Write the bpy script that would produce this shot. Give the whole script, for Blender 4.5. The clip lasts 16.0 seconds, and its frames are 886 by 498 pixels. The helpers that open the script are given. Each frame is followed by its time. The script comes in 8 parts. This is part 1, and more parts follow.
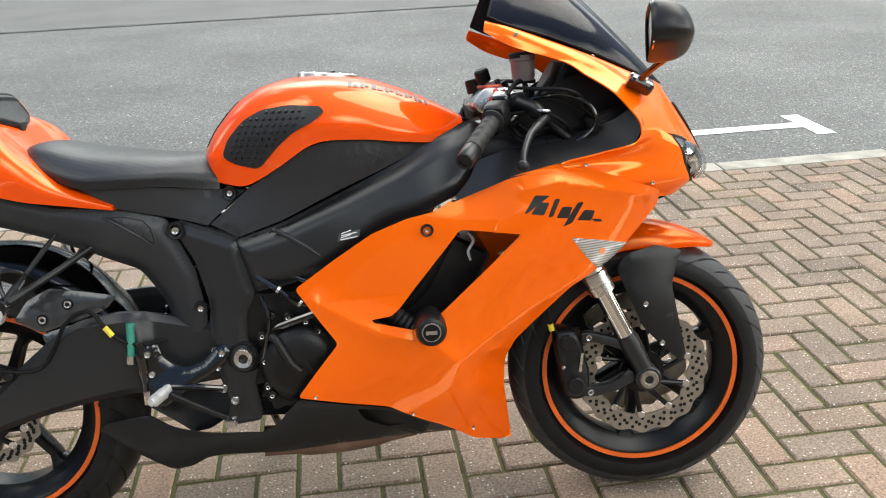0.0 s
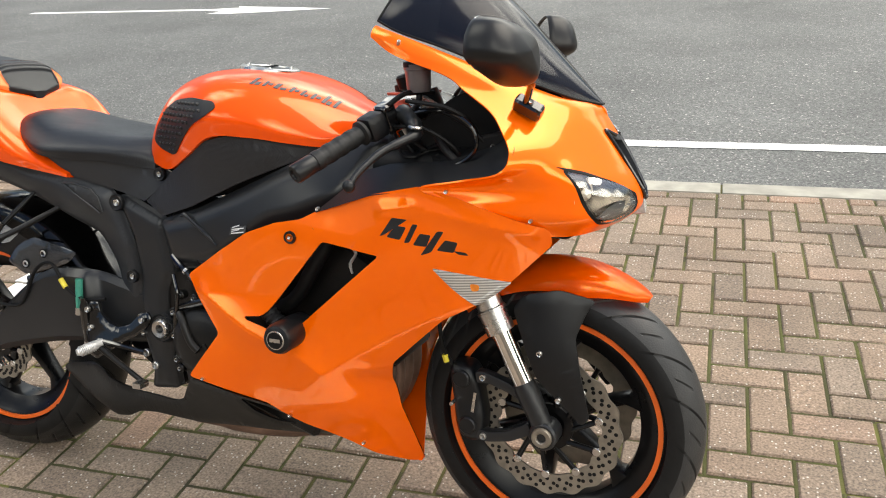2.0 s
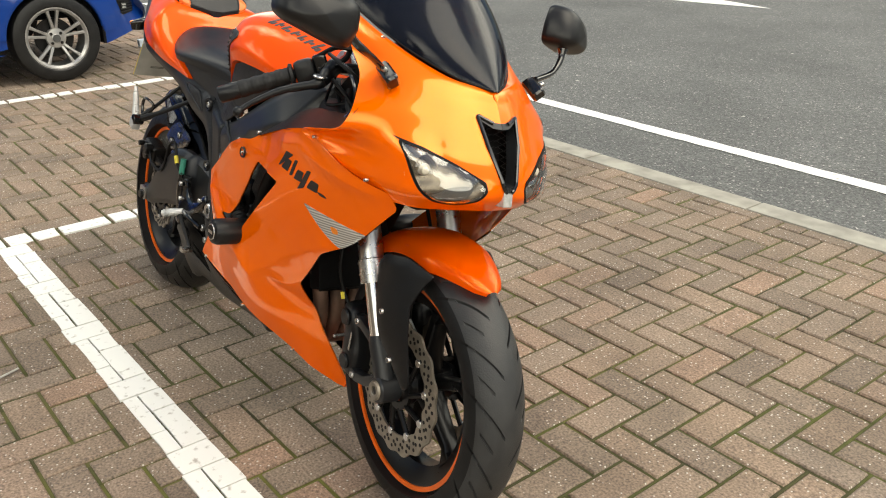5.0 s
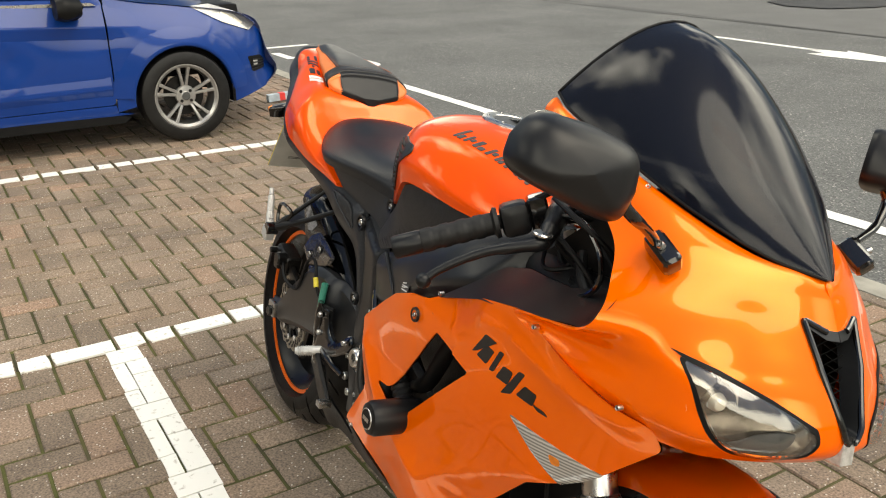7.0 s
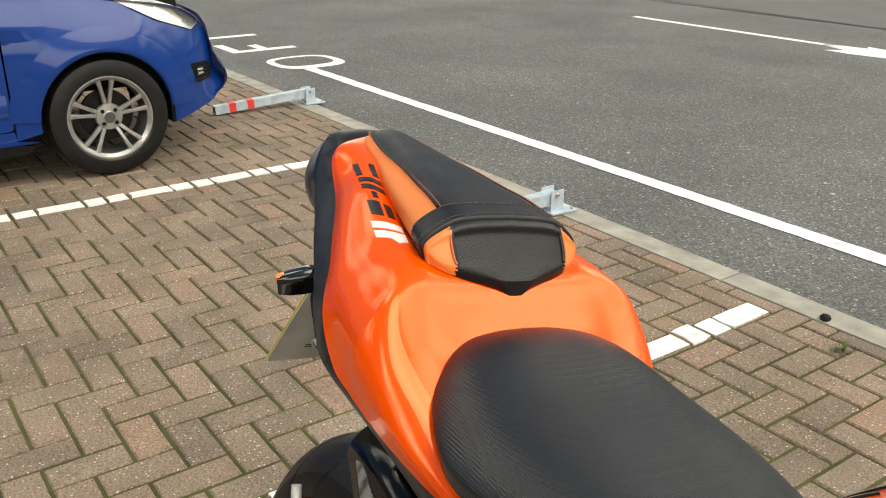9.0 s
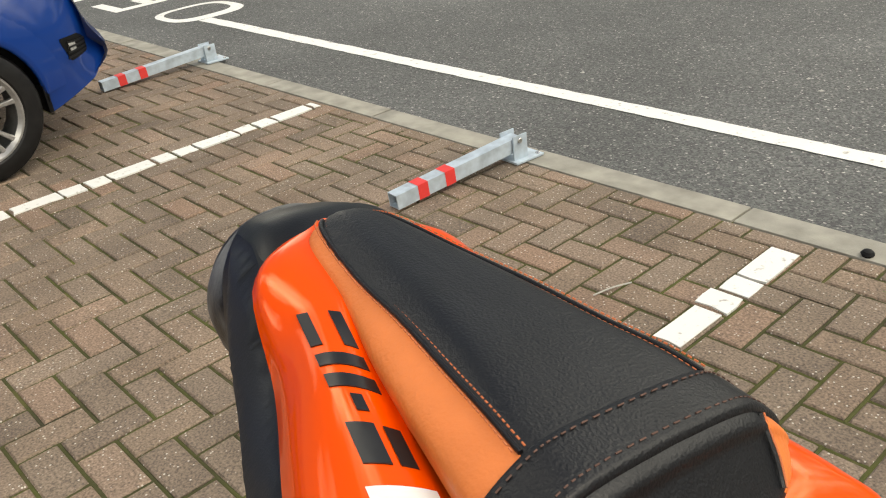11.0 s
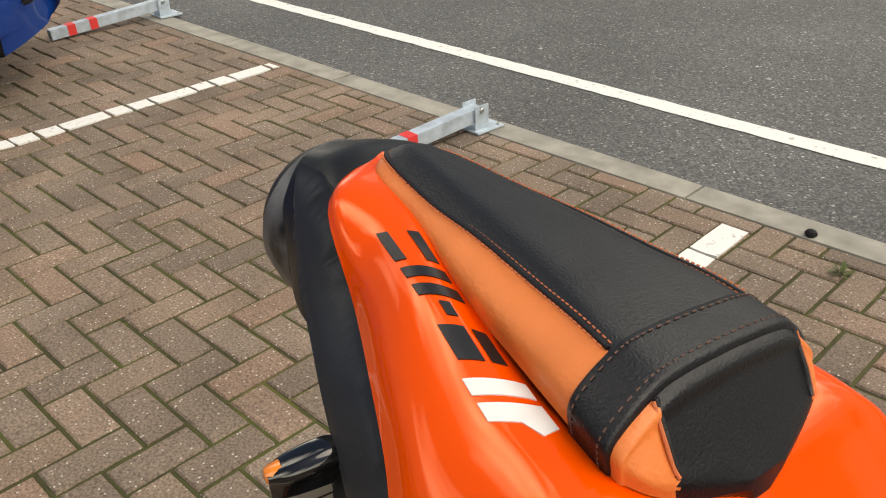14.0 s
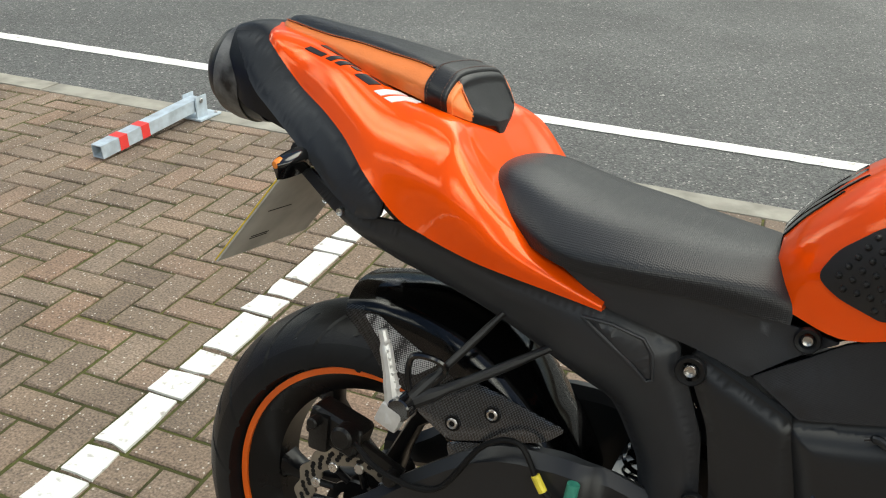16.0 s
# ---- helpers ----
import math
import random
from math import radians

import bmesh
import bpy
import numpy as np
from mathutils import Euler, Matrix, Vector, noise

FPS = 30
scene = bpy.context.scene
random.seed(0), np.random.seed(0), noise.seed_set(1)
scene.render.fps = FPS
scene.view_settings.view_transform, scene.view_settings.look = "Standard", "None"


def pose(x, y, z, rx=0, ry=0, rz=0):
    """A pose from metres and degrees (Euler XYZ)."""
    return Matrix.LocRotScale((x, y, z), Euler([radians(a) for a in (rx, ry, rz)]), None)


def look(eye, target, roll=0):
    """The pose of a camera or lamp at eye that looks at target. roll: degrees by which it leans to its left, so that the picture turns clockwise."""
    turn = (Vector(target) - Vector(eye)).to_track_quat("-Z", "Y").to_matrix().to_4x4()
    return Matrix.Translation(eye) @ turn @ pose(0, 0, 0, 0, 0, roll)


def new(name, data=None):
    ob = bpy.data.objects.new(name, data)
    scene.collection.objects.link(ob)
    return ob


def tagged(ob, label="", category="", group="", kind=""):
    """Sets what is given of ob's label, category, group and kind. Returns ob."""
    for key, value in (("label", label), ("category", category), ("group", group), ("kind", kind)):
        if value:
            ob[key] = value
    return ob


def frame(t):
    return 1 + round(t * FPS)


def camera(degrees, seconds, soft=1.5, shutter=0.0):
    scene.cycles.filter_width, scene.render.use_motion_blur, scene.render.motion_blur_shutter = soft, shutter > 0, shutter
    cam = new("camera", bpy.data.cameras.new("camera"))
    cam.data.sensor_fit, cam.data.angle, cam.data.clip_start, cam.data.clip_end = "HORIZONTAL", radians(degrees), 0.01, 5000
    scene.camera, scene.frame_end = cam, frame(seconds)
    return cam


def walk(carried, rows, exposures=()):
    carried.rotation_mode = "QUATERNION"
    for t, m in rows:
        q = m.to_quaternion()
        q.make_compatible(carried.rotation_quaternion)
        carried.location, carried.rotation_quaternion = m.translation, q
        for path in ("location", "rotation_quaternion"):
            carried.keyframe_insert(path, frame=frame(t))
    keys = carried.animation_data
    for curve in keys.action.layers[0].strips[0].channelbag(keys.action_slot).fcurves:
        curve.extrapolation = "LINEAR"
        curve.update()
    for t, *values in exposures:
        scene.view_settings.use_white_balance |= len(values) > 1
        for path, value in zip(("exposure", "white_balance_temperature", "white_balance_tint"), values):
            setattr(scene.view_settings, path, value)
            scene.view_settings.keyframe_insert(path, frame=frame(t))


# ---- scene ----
cam = camera(54.0, 16.0, soft=1.1)
PATH = [
    (0, (0.83, -1.685, 1.347), (0.954, 0.156, 0.575), -2.5),
    (0.5, (1.11, -1.643, 1.343), (1.046, 0.199, 0.567), -3.2),
    (1, (1.364, -1.601, 1.356), (1.037, 0.208, 0.568), -3.9),
    (1.5, (1.568, -1.516, 1.35), (1.116, 0.262, 0.554), -3.2),
    (2, (1.749, -1.431, 1.363), (1.073, 0.268, 0.553), -4.0),
    (2.5, (1.977, -1.349, 1.361), (1.109, 0.253, 0.537), -2.4),
    (3, (2.18, -1.238, 1.36), (1.096, 0.216, 0.518), -1.7),
    (3.2, (2.231, -1.174, 1.352), (1.061, 0.21, 0.507), -1.7),
    (5.3, (2.755, -0.822, 1.306), (1.239, 0.219, 0.521), -0.5),
    (5.5, (2.757, -0.816, 1.305), (1.23, 0.214, 0.527), -0.6),
    (6, (2.652, -0.786, 1.333), (1.096, 0.238, 0.606), -0.1),
    (6.5, (2.382, -0.747, 1.353), (0.778, 0.227, 0.662), 0.0),
    (7, (2.095, -0.678, 1.341), (0.441, 0.195, 0.633), -0.8),
    (7.5, (1.762, -0.591, 1.355), (0.08, 0.213, 0.63), -0.8),
    (8, (1.413, -0.555, 1.341), (-0.257, 0.265, 0.607), 0.2),
    (8.5, (1.063, -0.503, 1.349), (-0.542, 0.447, 0.627), 1.2),
    (9, (0.792, -0.361, 1.326), (-0.775, 0.625, 0.568), 0.2),
    (9.2, (0.694, -0.307, 1.314), (-0.868, 0.681, 0.546), -0.2),
    (11.3, (0.238, -0.081, 1.281), (-1.179, 0.960, 0.328), -7.2),
    (11.5, (0.241, -0.082, 1.279), (-1.184, 0.935, 0.312), -7.3),
    (12, (0.225, -0.082, 1.278), (-1.235, 0.863, 0.291), -6.9),
    (12.5, (0.228, -0.078, 1.281), (-1.222, 0.862, 0.274), -6.1),
    (13, (0.233, -0.082, 1.284), (-1.217, 0.869, 0.287), -5.9),
    (13.5, (0.231, -0.118, 1.285), (-1.200, 0.860, 0.288), -4.8),
    (14, (0.234, -0.196, 1.287), (-1.072, 0.950, 0.296), -1.9),
    (14.5, (0.318, -0.306, 1.304), (-0.908, 0.941, 0.334), -0.7),
    (15, (0.425, -0.475, 1.313), (-0.705, 0.868, 0.353), 0.0),
    (15.5, (0.463, -0.661, 1.314), (-0.502, 0.818, 0.375), 1.4),
    (16, (0.479, -0.882, 1.315), (-0.256, 0.730, 0.386), 1.7),
]
EXPOSURE = [(0.0, 0.45, 6300, 6), (3.0, 0.20, 6800, 8), (5.5, -0.01, 7000, 5), (7.0, -0.05, 7100, 6), (8.0, -0.15, 7000, 7), (9.0, -0.17, 7150, 5), (11.5, -0.40, 7050, 8), (12.5, -0.44, 7150, 10), (14.5, -0.48, 7150, 10), (15.5, -0.45, 6900, 4), (16.0, -0.17, 6550, 3)]
walk(cam, [(t, look(eye, target, roll)) for t, eye, target, roll in PATH], EXPOSURE)

from mathutils.bvhtree import BVHTree

# ---- light ----
SUN_AZ, SUN_EL = 26.0, 57.0
world = bpy.data.worlds.new("sky")
scene.world = world
world.use_nodes = True
wn, wl = world.node_tree.nodes, world.node_tree.links
sky = wn.new("ShaderNodeTexSky")
sky.sky_type = "NISHITA"
sky.sun_disc = False
sky.sun_elevation = radians(SUN_EL)
sky.sun_rotation = radians(90 - SUN_AZ)
sky.air_density, sky.dust_density = 1.0, 2.0
clouds = wn.new("ShaderNodeTexNoise")
clouds.inputs["Scale"].default_value = 1.7
clouds.inputs["Detail"].default_value = 4
cmap = wn.new("ShaderNodeMapRange")
cmap.inputs["From Min"].default_value, cmap.inputs["From Max"].default_value = 0.51, 0.66
cmix = wn.new("ShaderNodeMix")
cmix.data_type = "RGBA"
cmix.inputs["B"].default_value = (46.0, 44.5, 40.5, 1)
wcoord = wn.new("ShaderNodeTexCoord")
wl.new(wcoord.outputs["Generated"], clouds.inputs["Vector"])
wl.new(clouds.outputs["Fac"], cmap.inputs["Value"])
wl.new(cmap.outputs["Result"], cmix.inputs["Factor"])
wl.new(sky.outputs["Color"], cmix.inputs["A"])
# a bright overcast: the sky is about three times as bright overhead as at the horizon
wsep = wn.new("ShaderNodeSeparateXYZ")
wl.new(wcoord.outputs["Generated"], wsep.inputs["Vector"])
wgrad = wn.new("ShaderNodeMapRange")
wgrad.inputs["To Min"].default_value, wgrad.inputs["To Max"].default_value = 0.46, 1.20
wl.new(wsep.outputs["Z"], wgrad.inputs["Value"])
wmul = wn.new("ShaderNodeMix")
wmul.data_type, wmul.blend_type = "RGBA", "MULTIPLY"
wmul.inputs["Factor"].default_value = 1.0
wl.new(cmix.outputs["Result"], wmul.inputs["A"])
wl.new(wgrad.outputs["Result"], wmul.inputs["B"])
wl.new(wmul.outputs["Result"], wn["Background"].inputs["Color"])
wn["Background"].inputs["Strength"].default_value = 0.15
sun = new("sun", bpy.data.lights.new("sun", "SUN"))
sun.data.energy, sun.data.angle, sun.data.color = 2.5, radians(48), (1.0, 0.94, 0.83)
sd = Vector((math.cos(radians(SUN_AZ)) * math.cos(radians(SUN_EL)), math.sin(radians(SUN_AZ)) * math.cos(radians(SUN_EL)), math.sin(radians(SUN_EL))))
sun.matrix_world = look(sd * 30, (0, 0, 0))


# ---- materials ----
def mat(name, base, rough=0.5, metal=0.0, vary=0.0, scale=20.0, second=None, bump=0.0, bump_scale=200.0, coat=0.0, coat_rough=0.05, rough_vary=0.1, spec=0.5):
    """A principled material with two scales of colour variation, uneven gloss and a fine relief."""
    m = bpy.data.materials.new(name)
    m.use_nodes = True
    n, l = m.node_tree.nodes, m.node_tree.links
    b = n["Principled BSDF"]
    b.inputs["Metallic"].default_value = metal
    b.inputs["Coat Weight"].default_value = coat
    b.inputs["Coat Roughness"].default_value = coat_rough
    b.inputs["Specular IOR Level"].default_value = spec
    co = n.new("ShaderNodeTexCoord")
    big = n.new("ShaderNodeTexNoise")
    big.inputs["Scale"].default_value, big.inputs["Detail"].default_value = scale, 6
    l.new(co.outputs["Object"], big.inputs["Vector"])
    mix = n.new("ShaderNodeMix")
    mix.data_type = "RGBA"
    c2 = second or [c * (1 - vary) for c in base]
    mix.inputs["A"].default_value = (*base, 1)
    mix.inputs["B"].default_value = (*c2, 1)
    ramp = n.new("ShaderNodeMapRange")
    ramp.inputs["From Min"].default_value, ramp.inputs["From Max"].default_value = 0.35, 0.7
    l.new(big.outputs["Fac"], ramp.inputs["Value"])
    l.new(ramp.outputs["Result"], mix.inputs["Factor"])
    l.new(mix.outputs["Result"], b.inputs["Base Color"])
    rr = n.new("ShaderNodeMapRange")
    rr.inputs["To Min"].default_value, rr.inputs["To Max"].default_value = max(0.02, rough - rough_vary), rough + rough_vary
    l.new(big.outputs["Fac"], rr.inputs["Value"])
    l.new(rr.outputs["Result"], b.inputs["Roughness"])
    if bump:
        fine = n.new("ShaderNodeTexNoise")
        fine.inputs["Scale"].default_value, fine.inputs["Detail"].default_value = bump_scale, 4
        l.new(co.outputs["Object"], fine.inputs["Vector"])
        bp = n.new("ShaderNodeBump")
        bp.inputs["Strength"].default_value, bp.inputs["Distance"].default_value = bump, 0.002
        l.new(fine.outputs["Fac"], bp.inputs["Height"])
        l.new(bp.outputs["Normal"], b.inputs["Normal"])
    return m


def paving_material(name, per_object):
    """Concrete block: brown, pink and grey tones block by block, pale stone chips, stains."""
    m = mat(name, (0.26, 0.19, 0.15), 0.85, bump=0.5, bump_scale=350)
    n, l = m.node_tree.nodes, m.node_tree.links
    b = n["Principled BSDF"]
    if per_object:
        rnd = n.new("ShaderNodeObjectInfo").outputs["Random"]
        geo = n.new("ShaderNodeNewGeometry")
    else:
        geo = n.new("ShaderNodeNewGeometry")
        rnd = geo.outputs["Random Per Island"]
    tone = n.new("ShaderNodeValToRGB")
    tone.color_ramp.elements[0].color = (0.163, 0.124, 0.093, 1)
    tone.color_ramp.elements[1].color = (0.254, 0.168, 0.117, 1)
    for at, c in ((0.3, (0.196, 0.150, 0.111)), (0.55, (0.220, 0.159, 0.113)), (0.8, (0.212, 0.164, 0.124))):
        e = tone.color_ramp.elements.new(at)
        e.color = (*c, 1)
    l.new(rnd, tone.inputs["Fac"])
    stain = n.new("ShaderNodeTexNoise")
    stain.inputs["Scale"].default_value, stain.inputs["Detail"].default_value = 3.0, 8
    l.new(geo.outputs["Position"], stain.inputs["Vector"])
    sm = n.new("ShaderNodeMix")
    sm.data_type, sm.blend_type = "RGBA", "MULTIPLY"
    sm.inputs["Factor"].default_value = 1
    sr = n.new("ShaderNodeMapRange")
    sr.inputs["From Min"].default_value, sr.inputs["From Max"].default_value = 0.3, 0.7
    sr.inputs["To Min"].default_value, sr.inputs["To Max"].default_value = 0.72, 1.18
    l.new(stain.outputs["Fac"], sr.inputs["Value"])
    l.new(tone.outputs["Color"], sm.inputs["A"])
    l.new(sr.outputs["Result"], sm.inputs["B"])
    grit = n.new("ShaderNodeTexNoise")
    grit.inputs["Scale"].default_value, grit.inputs["Detail"].default_value = 160, 5
    l.new(geo.outputs["Position"], grit.inputs["Vector"])
    gm = n.new("ShaderNodeMix")
    gm.data_type, gm.blend_type = "RGBA", "MULTIPLY"
    gm.inputs["Factor"].default_value = 1
    gr = n.new("ShaderNodeMapRange")
    gr.inputs["From Min"].default_value, gr.inputs["From Max"].default_value = 0.3, 0.7
    gr.inputs["To Min"].default_value, gr.inputs["To Max"].default_value = 0.5, 1.5
    l.new(grit.outputs["Fac"], gr.inputs["Value"])
    l.new(sm.outputs["Result"], gm.inputs["A"])
    l.new(gr.outputs["Result"], gm.inputs["B"])
    chip = n.new("ShaderNodeTexVoronoi")
    chip.inputs["Scale"].default_value = 98
    l.new(geo.outputs["Position"], chip.inputs["Vector"])
    cr = n.new("ShaderNodeMapRange")
    cr.inputs["From Min"].default_value, cr.inputs["From Max"].default_value = 0.30, 0.16
    l.new(chip.outputs["Distance"], cr.inputs["Value"])
    pick = n.new("ShaderNodeSeparateColor")
    l.new(chip.outputs["Color"], pick.inputs["Color"])
    gt = n.new("ShaderNodeMath")
    gt.operation = "GREATER_THAN"
    gt.inputs[1].default_value = 0.79
    l.new(pick.outputs["Red"], gt.inputs[0])
    mu = n.new("ShaderNodeMath")
    mu.operation = "MULTIPLY"
    l.new(cr.outputs["Result"], mu.inputs[0])
    l.new(gt.outputs["Value"], mu.inputs[1])
    cm = n.new("ShaderNodeMix")
    cm.data_type = "RGBA"
    cm.inputs["B"].default_value = (0.56, 0.52, 0.46, 1)
    l.new(mu.outputs["Value"], cm.inputs["Factor"])
    l.new(gm.outputs["Result"], cm.inputs["A"])
    l.new(cm.outputs["Result"], b.inputs["Base Color"])
    return m


def asphalt_material():
    m = mat("asphalt", (0.075, 0.075, 0.075), 0.8, bump=0.9, bump_scale=260)
    n, l = m.node_tree.nodes, m.node_tree.links
    geo = n.new("ShaderNodeNewGeometry")
    stones = n.new("ShaderNodeTexVoronoi")
    stones.inputs["Scale"].default_value = 130
    l.new(geo.outputs["Position"], stones.inputs["Vector"])
    sep = n.new("ShaderNodeSeparateColor")
    l.new(stones.outputs["Color"], sep.inputs["Color"])
    tone = n.new("ShaderNodeValToRGB")
    tone.color_ramp.elements[0].color = (0.052, 0.052, 0.053, 1)
    tone.color_ramp.elements[1].color = (0.46, 0.44, 0.41, 1)
    for at, c in ((0.55, (0.102, 0.106, 0.103)), (0.9, (0.146, 0.149, 0.142)), (0.975, (0.20, 0.195, 0.185))):
        e = tone.color_ramp.elements.new(at)
        e.color = (*c, 1)
    l.new(sep.outputs["Red"], tone.inputs["Fac"])
    wear = n.new("ShaderNodeTexNoise")
    wear.inputs["Scale"].default_value, wear.inputs["Detail"].default_value = 0.9, 9
    l.new(geo.outputs["Position"], wear.inputs["Vector"])
    wr = n.new("ShaderNodeMapRange")
    wr.inputs["From Min"].default_value, wr.inputs["From Max"].default_value = 0.3, 0.7
    wr.inputs["To Min"].default_value, wr.inputs["To Max"].default_value = 0.75, 1.2
    l.new(wear.outputs["Fac"], wr.inputs["Value"])
    mm = n.new("ShaderNodeMix")
    mm.data_type, mm.blend_type = "RGBA", "MULTIPLY"
    mm.inputs["Factor"].default_value = 1
    l.new(tone.outputs["Color"], mm.inputs["A"])
    l.new(wr.outputs["Result"], mm.inputs["B"])
    l.new(mm.outputs["Result"], n["Principled BSDF"].inputs["Base Color"])
    return m


def line_paint():
    """Worn white road paint with cracks and grey scuffs."""
    m = mat("line_paint", (0.72, 0.72, 0.69), 0.7, bump=0.3, bump_scale=300)
    n, l = m.node_tree.nodes, m.node_tree.links
    geo = n.new("ShaderNodeNewGeometry")
    no = n.new("ShaderNodeTexNoise")
    no.inputs["Scale"].default_value, no.inputs["Detail"].default_value = 44, 12
    l.new(geo.outputs["Position"], no.inputs["Vector"])
    mr = n.new("ShaderNodeMapRange")
    mr.inputs["From Min"].default_value, mr.inputs["From Max"].default_value = 0.60, 0.72
    l.new(no.outputs["Fac"], mr.inputs["Value"])
    mx = n.new("ShaderNodeMix")
    mx.data_type = "RGBA"
    mx.inputs["A"].default_value, mx.inputs["B"].default_value = (0.75, 0.75, 0.72, 1), (0.40, 0.38, 0.34, 1)
    l.new(mr.outputs["Result"], mx.inputs["Factor"])
    l.new(mx.outputs["Result"], n["Principled BSDF"].inputs["Base Color"])
    return m


def dotted(name, base, scale, depth, rough=0.5, size=0.25, second=None, spec=0.36):
    """A leathery or rubbery surface with a close regular relief (grip patterns, weave)."""
    m = mat(name, base, rough, vary=0.2, scale=12)
    n, l = m.node_tree.nodes, m.node_tree.links
    co = n.new("ShaderNodeTexCoord")
    vo = n.new("ShaderNodeTexVoronoi")
    vo.inputs["Scale"].default_value = scale
    vo.inputs["Randomness"].default_value = 0.15
    l.new(co.outputs["Object"], vo.inputs["Vector"])
    bp = n.new("ShaderNodeBump")
    bp.inputs["Strength"].default_value, bp.inputs["Distance"].default_value = 0.42, depth
    l.new(vo.outputs["Distance"], bp.inputs["Height"])
    l.new(bp.outputs["Normal"], n["Principled BSDF"].inputs["Normal"])
    n["Principled BSDF"].inputs["Specular IOR Level"].default_value = spec
    if second:
        mr = n.new("ShaderNodeMapRange")
        mr.inputs["From Min"].default_value, mr.inputs["From Max"].default_value = size, size * 1.6
        l.new(vo.outputs["Distance"], mr.inputs["Value"])
        mx = n.new("ShaderNodeMix")
        mx.data_type = "RGBA"
        mx.inputs["A"].default_value, mx.inputs["B"].default_value = (*base, 1), (*second, 1)
        l.new(mr.outputs["Result"], mx.inputs["Factor"])
        l.new(mx.outputs["Result"], n["Principled BSDF"].inputs["Base Color"])
    return m


def glass(name, tint, rough=0.02, alpha=None):
    m = bpy.data.materials.new(name)
    m.use_nodes = True
    b = m.node_tree.nodes["Principled BSDF"]
    b.inputs["Base Color"].default_value = (*tint, 1)
    b.inputs["Roughness"].default_value = rough
    b.inputs["IOR"].default_value = 1.5
    if alpha is None:
        b.inputs["Transmission Weight"].default_value = 1
    else:
        b.inputs["Alpha"].default_value = alpha
    return m



def clear_cover(name):
    """Thin clear plastic: lets the light through and mirrors the sky by its gloss."""
    m = bpy.data.materials.new(name)
    m.use_nodes = True
    n, l = m.node_tree.nodes, m.node_tree.links
    n.remove(n["Principled BSDF"])
    through_it, gloss, mix = n.new("ShaderNodeBsdfTransparent"), n.new("ShaderNodeBsdfGlossy"), n.new("ShaderNodeMixShader")
    gloss.inputs["Roughness"].default_value = 0.03
    edge, damp = n.new("ShaderNodeLayerWeight"), n.new("ShaderNodeMapRange")
    edge.inputs["Blend"].default_value = 0.25
    damp.inputs["To Min"].default_value, damp.inputs["To Max"].default_value = 0.08, 0.55
    l.new(edge.outputs["Facing"], damp.inputs["Value"])
    l.new(damp.outputs["Result"], mix.inputs["Fac"])
    l.new(through_it.outputs["BSDF"], mix.inputs[1])
    l.new(gloss.outputs["BSDF"], mix.inputs[2])
    l.new(mix.outputs["Shader"], n["Material Output"].inputs["Surface"])
    return m


def pearl_paint(name, base, second, flake_colour, amount, spread):
    """Glossy paint with pearl flakes under a clear coat."""
    m = mat(name, base, 0.30, 0.10, scale=3, second=second, coat=0.62, coat_rough=0.012, rough_vary=0.04, spec=0.03)
    n, l = m.node_tree.nodes, m.node_tree.links
    flake, pearl = n.new("ShaderNodeBsdfGlossy"), n.new("ShaderNodeMixShader")
    flake.inputs["Color"].default_value, flake.inputs["Roughness"].default_value = (*flake_colour, 1), spread
    pearl.inputs["Fac"].default_value = amount
    l.new(n["Principled BSDF"].outputs["BSDF"], pearl.inputs[1])
    l.new(flake.outputs["BSDF"], pearl.inputs[2])
    l.new(pearl.outputs["Shader"], n["Material Output"].inputs["Surface"])
    return m


ORANGE = pearl_paint("orange_pearl_paint", (1.0, 0.142, 0.0), (0.97, 0.122, 0.0), (1.0, 0.47, 0.04), 0.10, 0.10)
# the tank and the tail are a redder orange than the fairings
RED_ORANGE = pearl_paint("red_orange_pearl_paint", (0.95, 0.088, 0.001), (0.92, 0.076, 0.0008), (1.0, 0.42, 0.10), 0.05, 0.06)
ORANGE_TAPE = mat("orange_tape", (0.80, 0.13, 0.008), 0.45, vary=0.15, scale=15)
CAST_ALLOY = mat("pale_cast_alloy", (0.60, 0.60, 0.59), 0.40, 0.45, vary=0.2, scale=60, bump=0.1, bump_scale=500)
BLACK_SATIN = mat("black_satin_plastic", (0.0055, 0.0059, 0.0069), 0.38, vary=0.3, scale=9, bump=0.10, bump_scale=600, spec=0.33)
BLACK_GLOSS = mat("black_gloss_plastic", (0.004, 0.004, 0.0045), 0.12, vary=0.2, scale=8, coat=0.8, spec=0.4)
SCRAPED = mat("scraped_black_plastic", (0.006, 0.006, 0.0065), 0.4, scale=26, second=(0.15, 0.15, 0.152), bump=0.3, bump_scale=160)
# side panels: the sky's blue sheen is put into a lighter base colour
SHEEN_SATIN = mat("black_satin_with_sky_sheen", (0.0180, 0.0200, 0.0240), 0.45, vary=0.25, scale=9, bump=0.10, bump_scale=600, spec=0.5)
FRAME_PAINT = mat("grey_black_frame_paint", (0.0140, 0.0148, 0.0165), 0.36, spec=0.45, metal=0.05, vary=0.3, scale=7, bump=0.05)
RIM_PAINT = mat("black_rim_paint", (0.0045, 0.0045, 0.005), 0.30, vary=0.4, scale=20, coat=0.06, spec=0.22)
ENGINE = mat("dark_engine_alloy", (0.005, 0.005, 0.0052), 0.34, 0.1, spec=0.32, vary=0.5, scale=25, second=(0.010, 0.009, 0.008), bump=0.3, bump_scale=300)
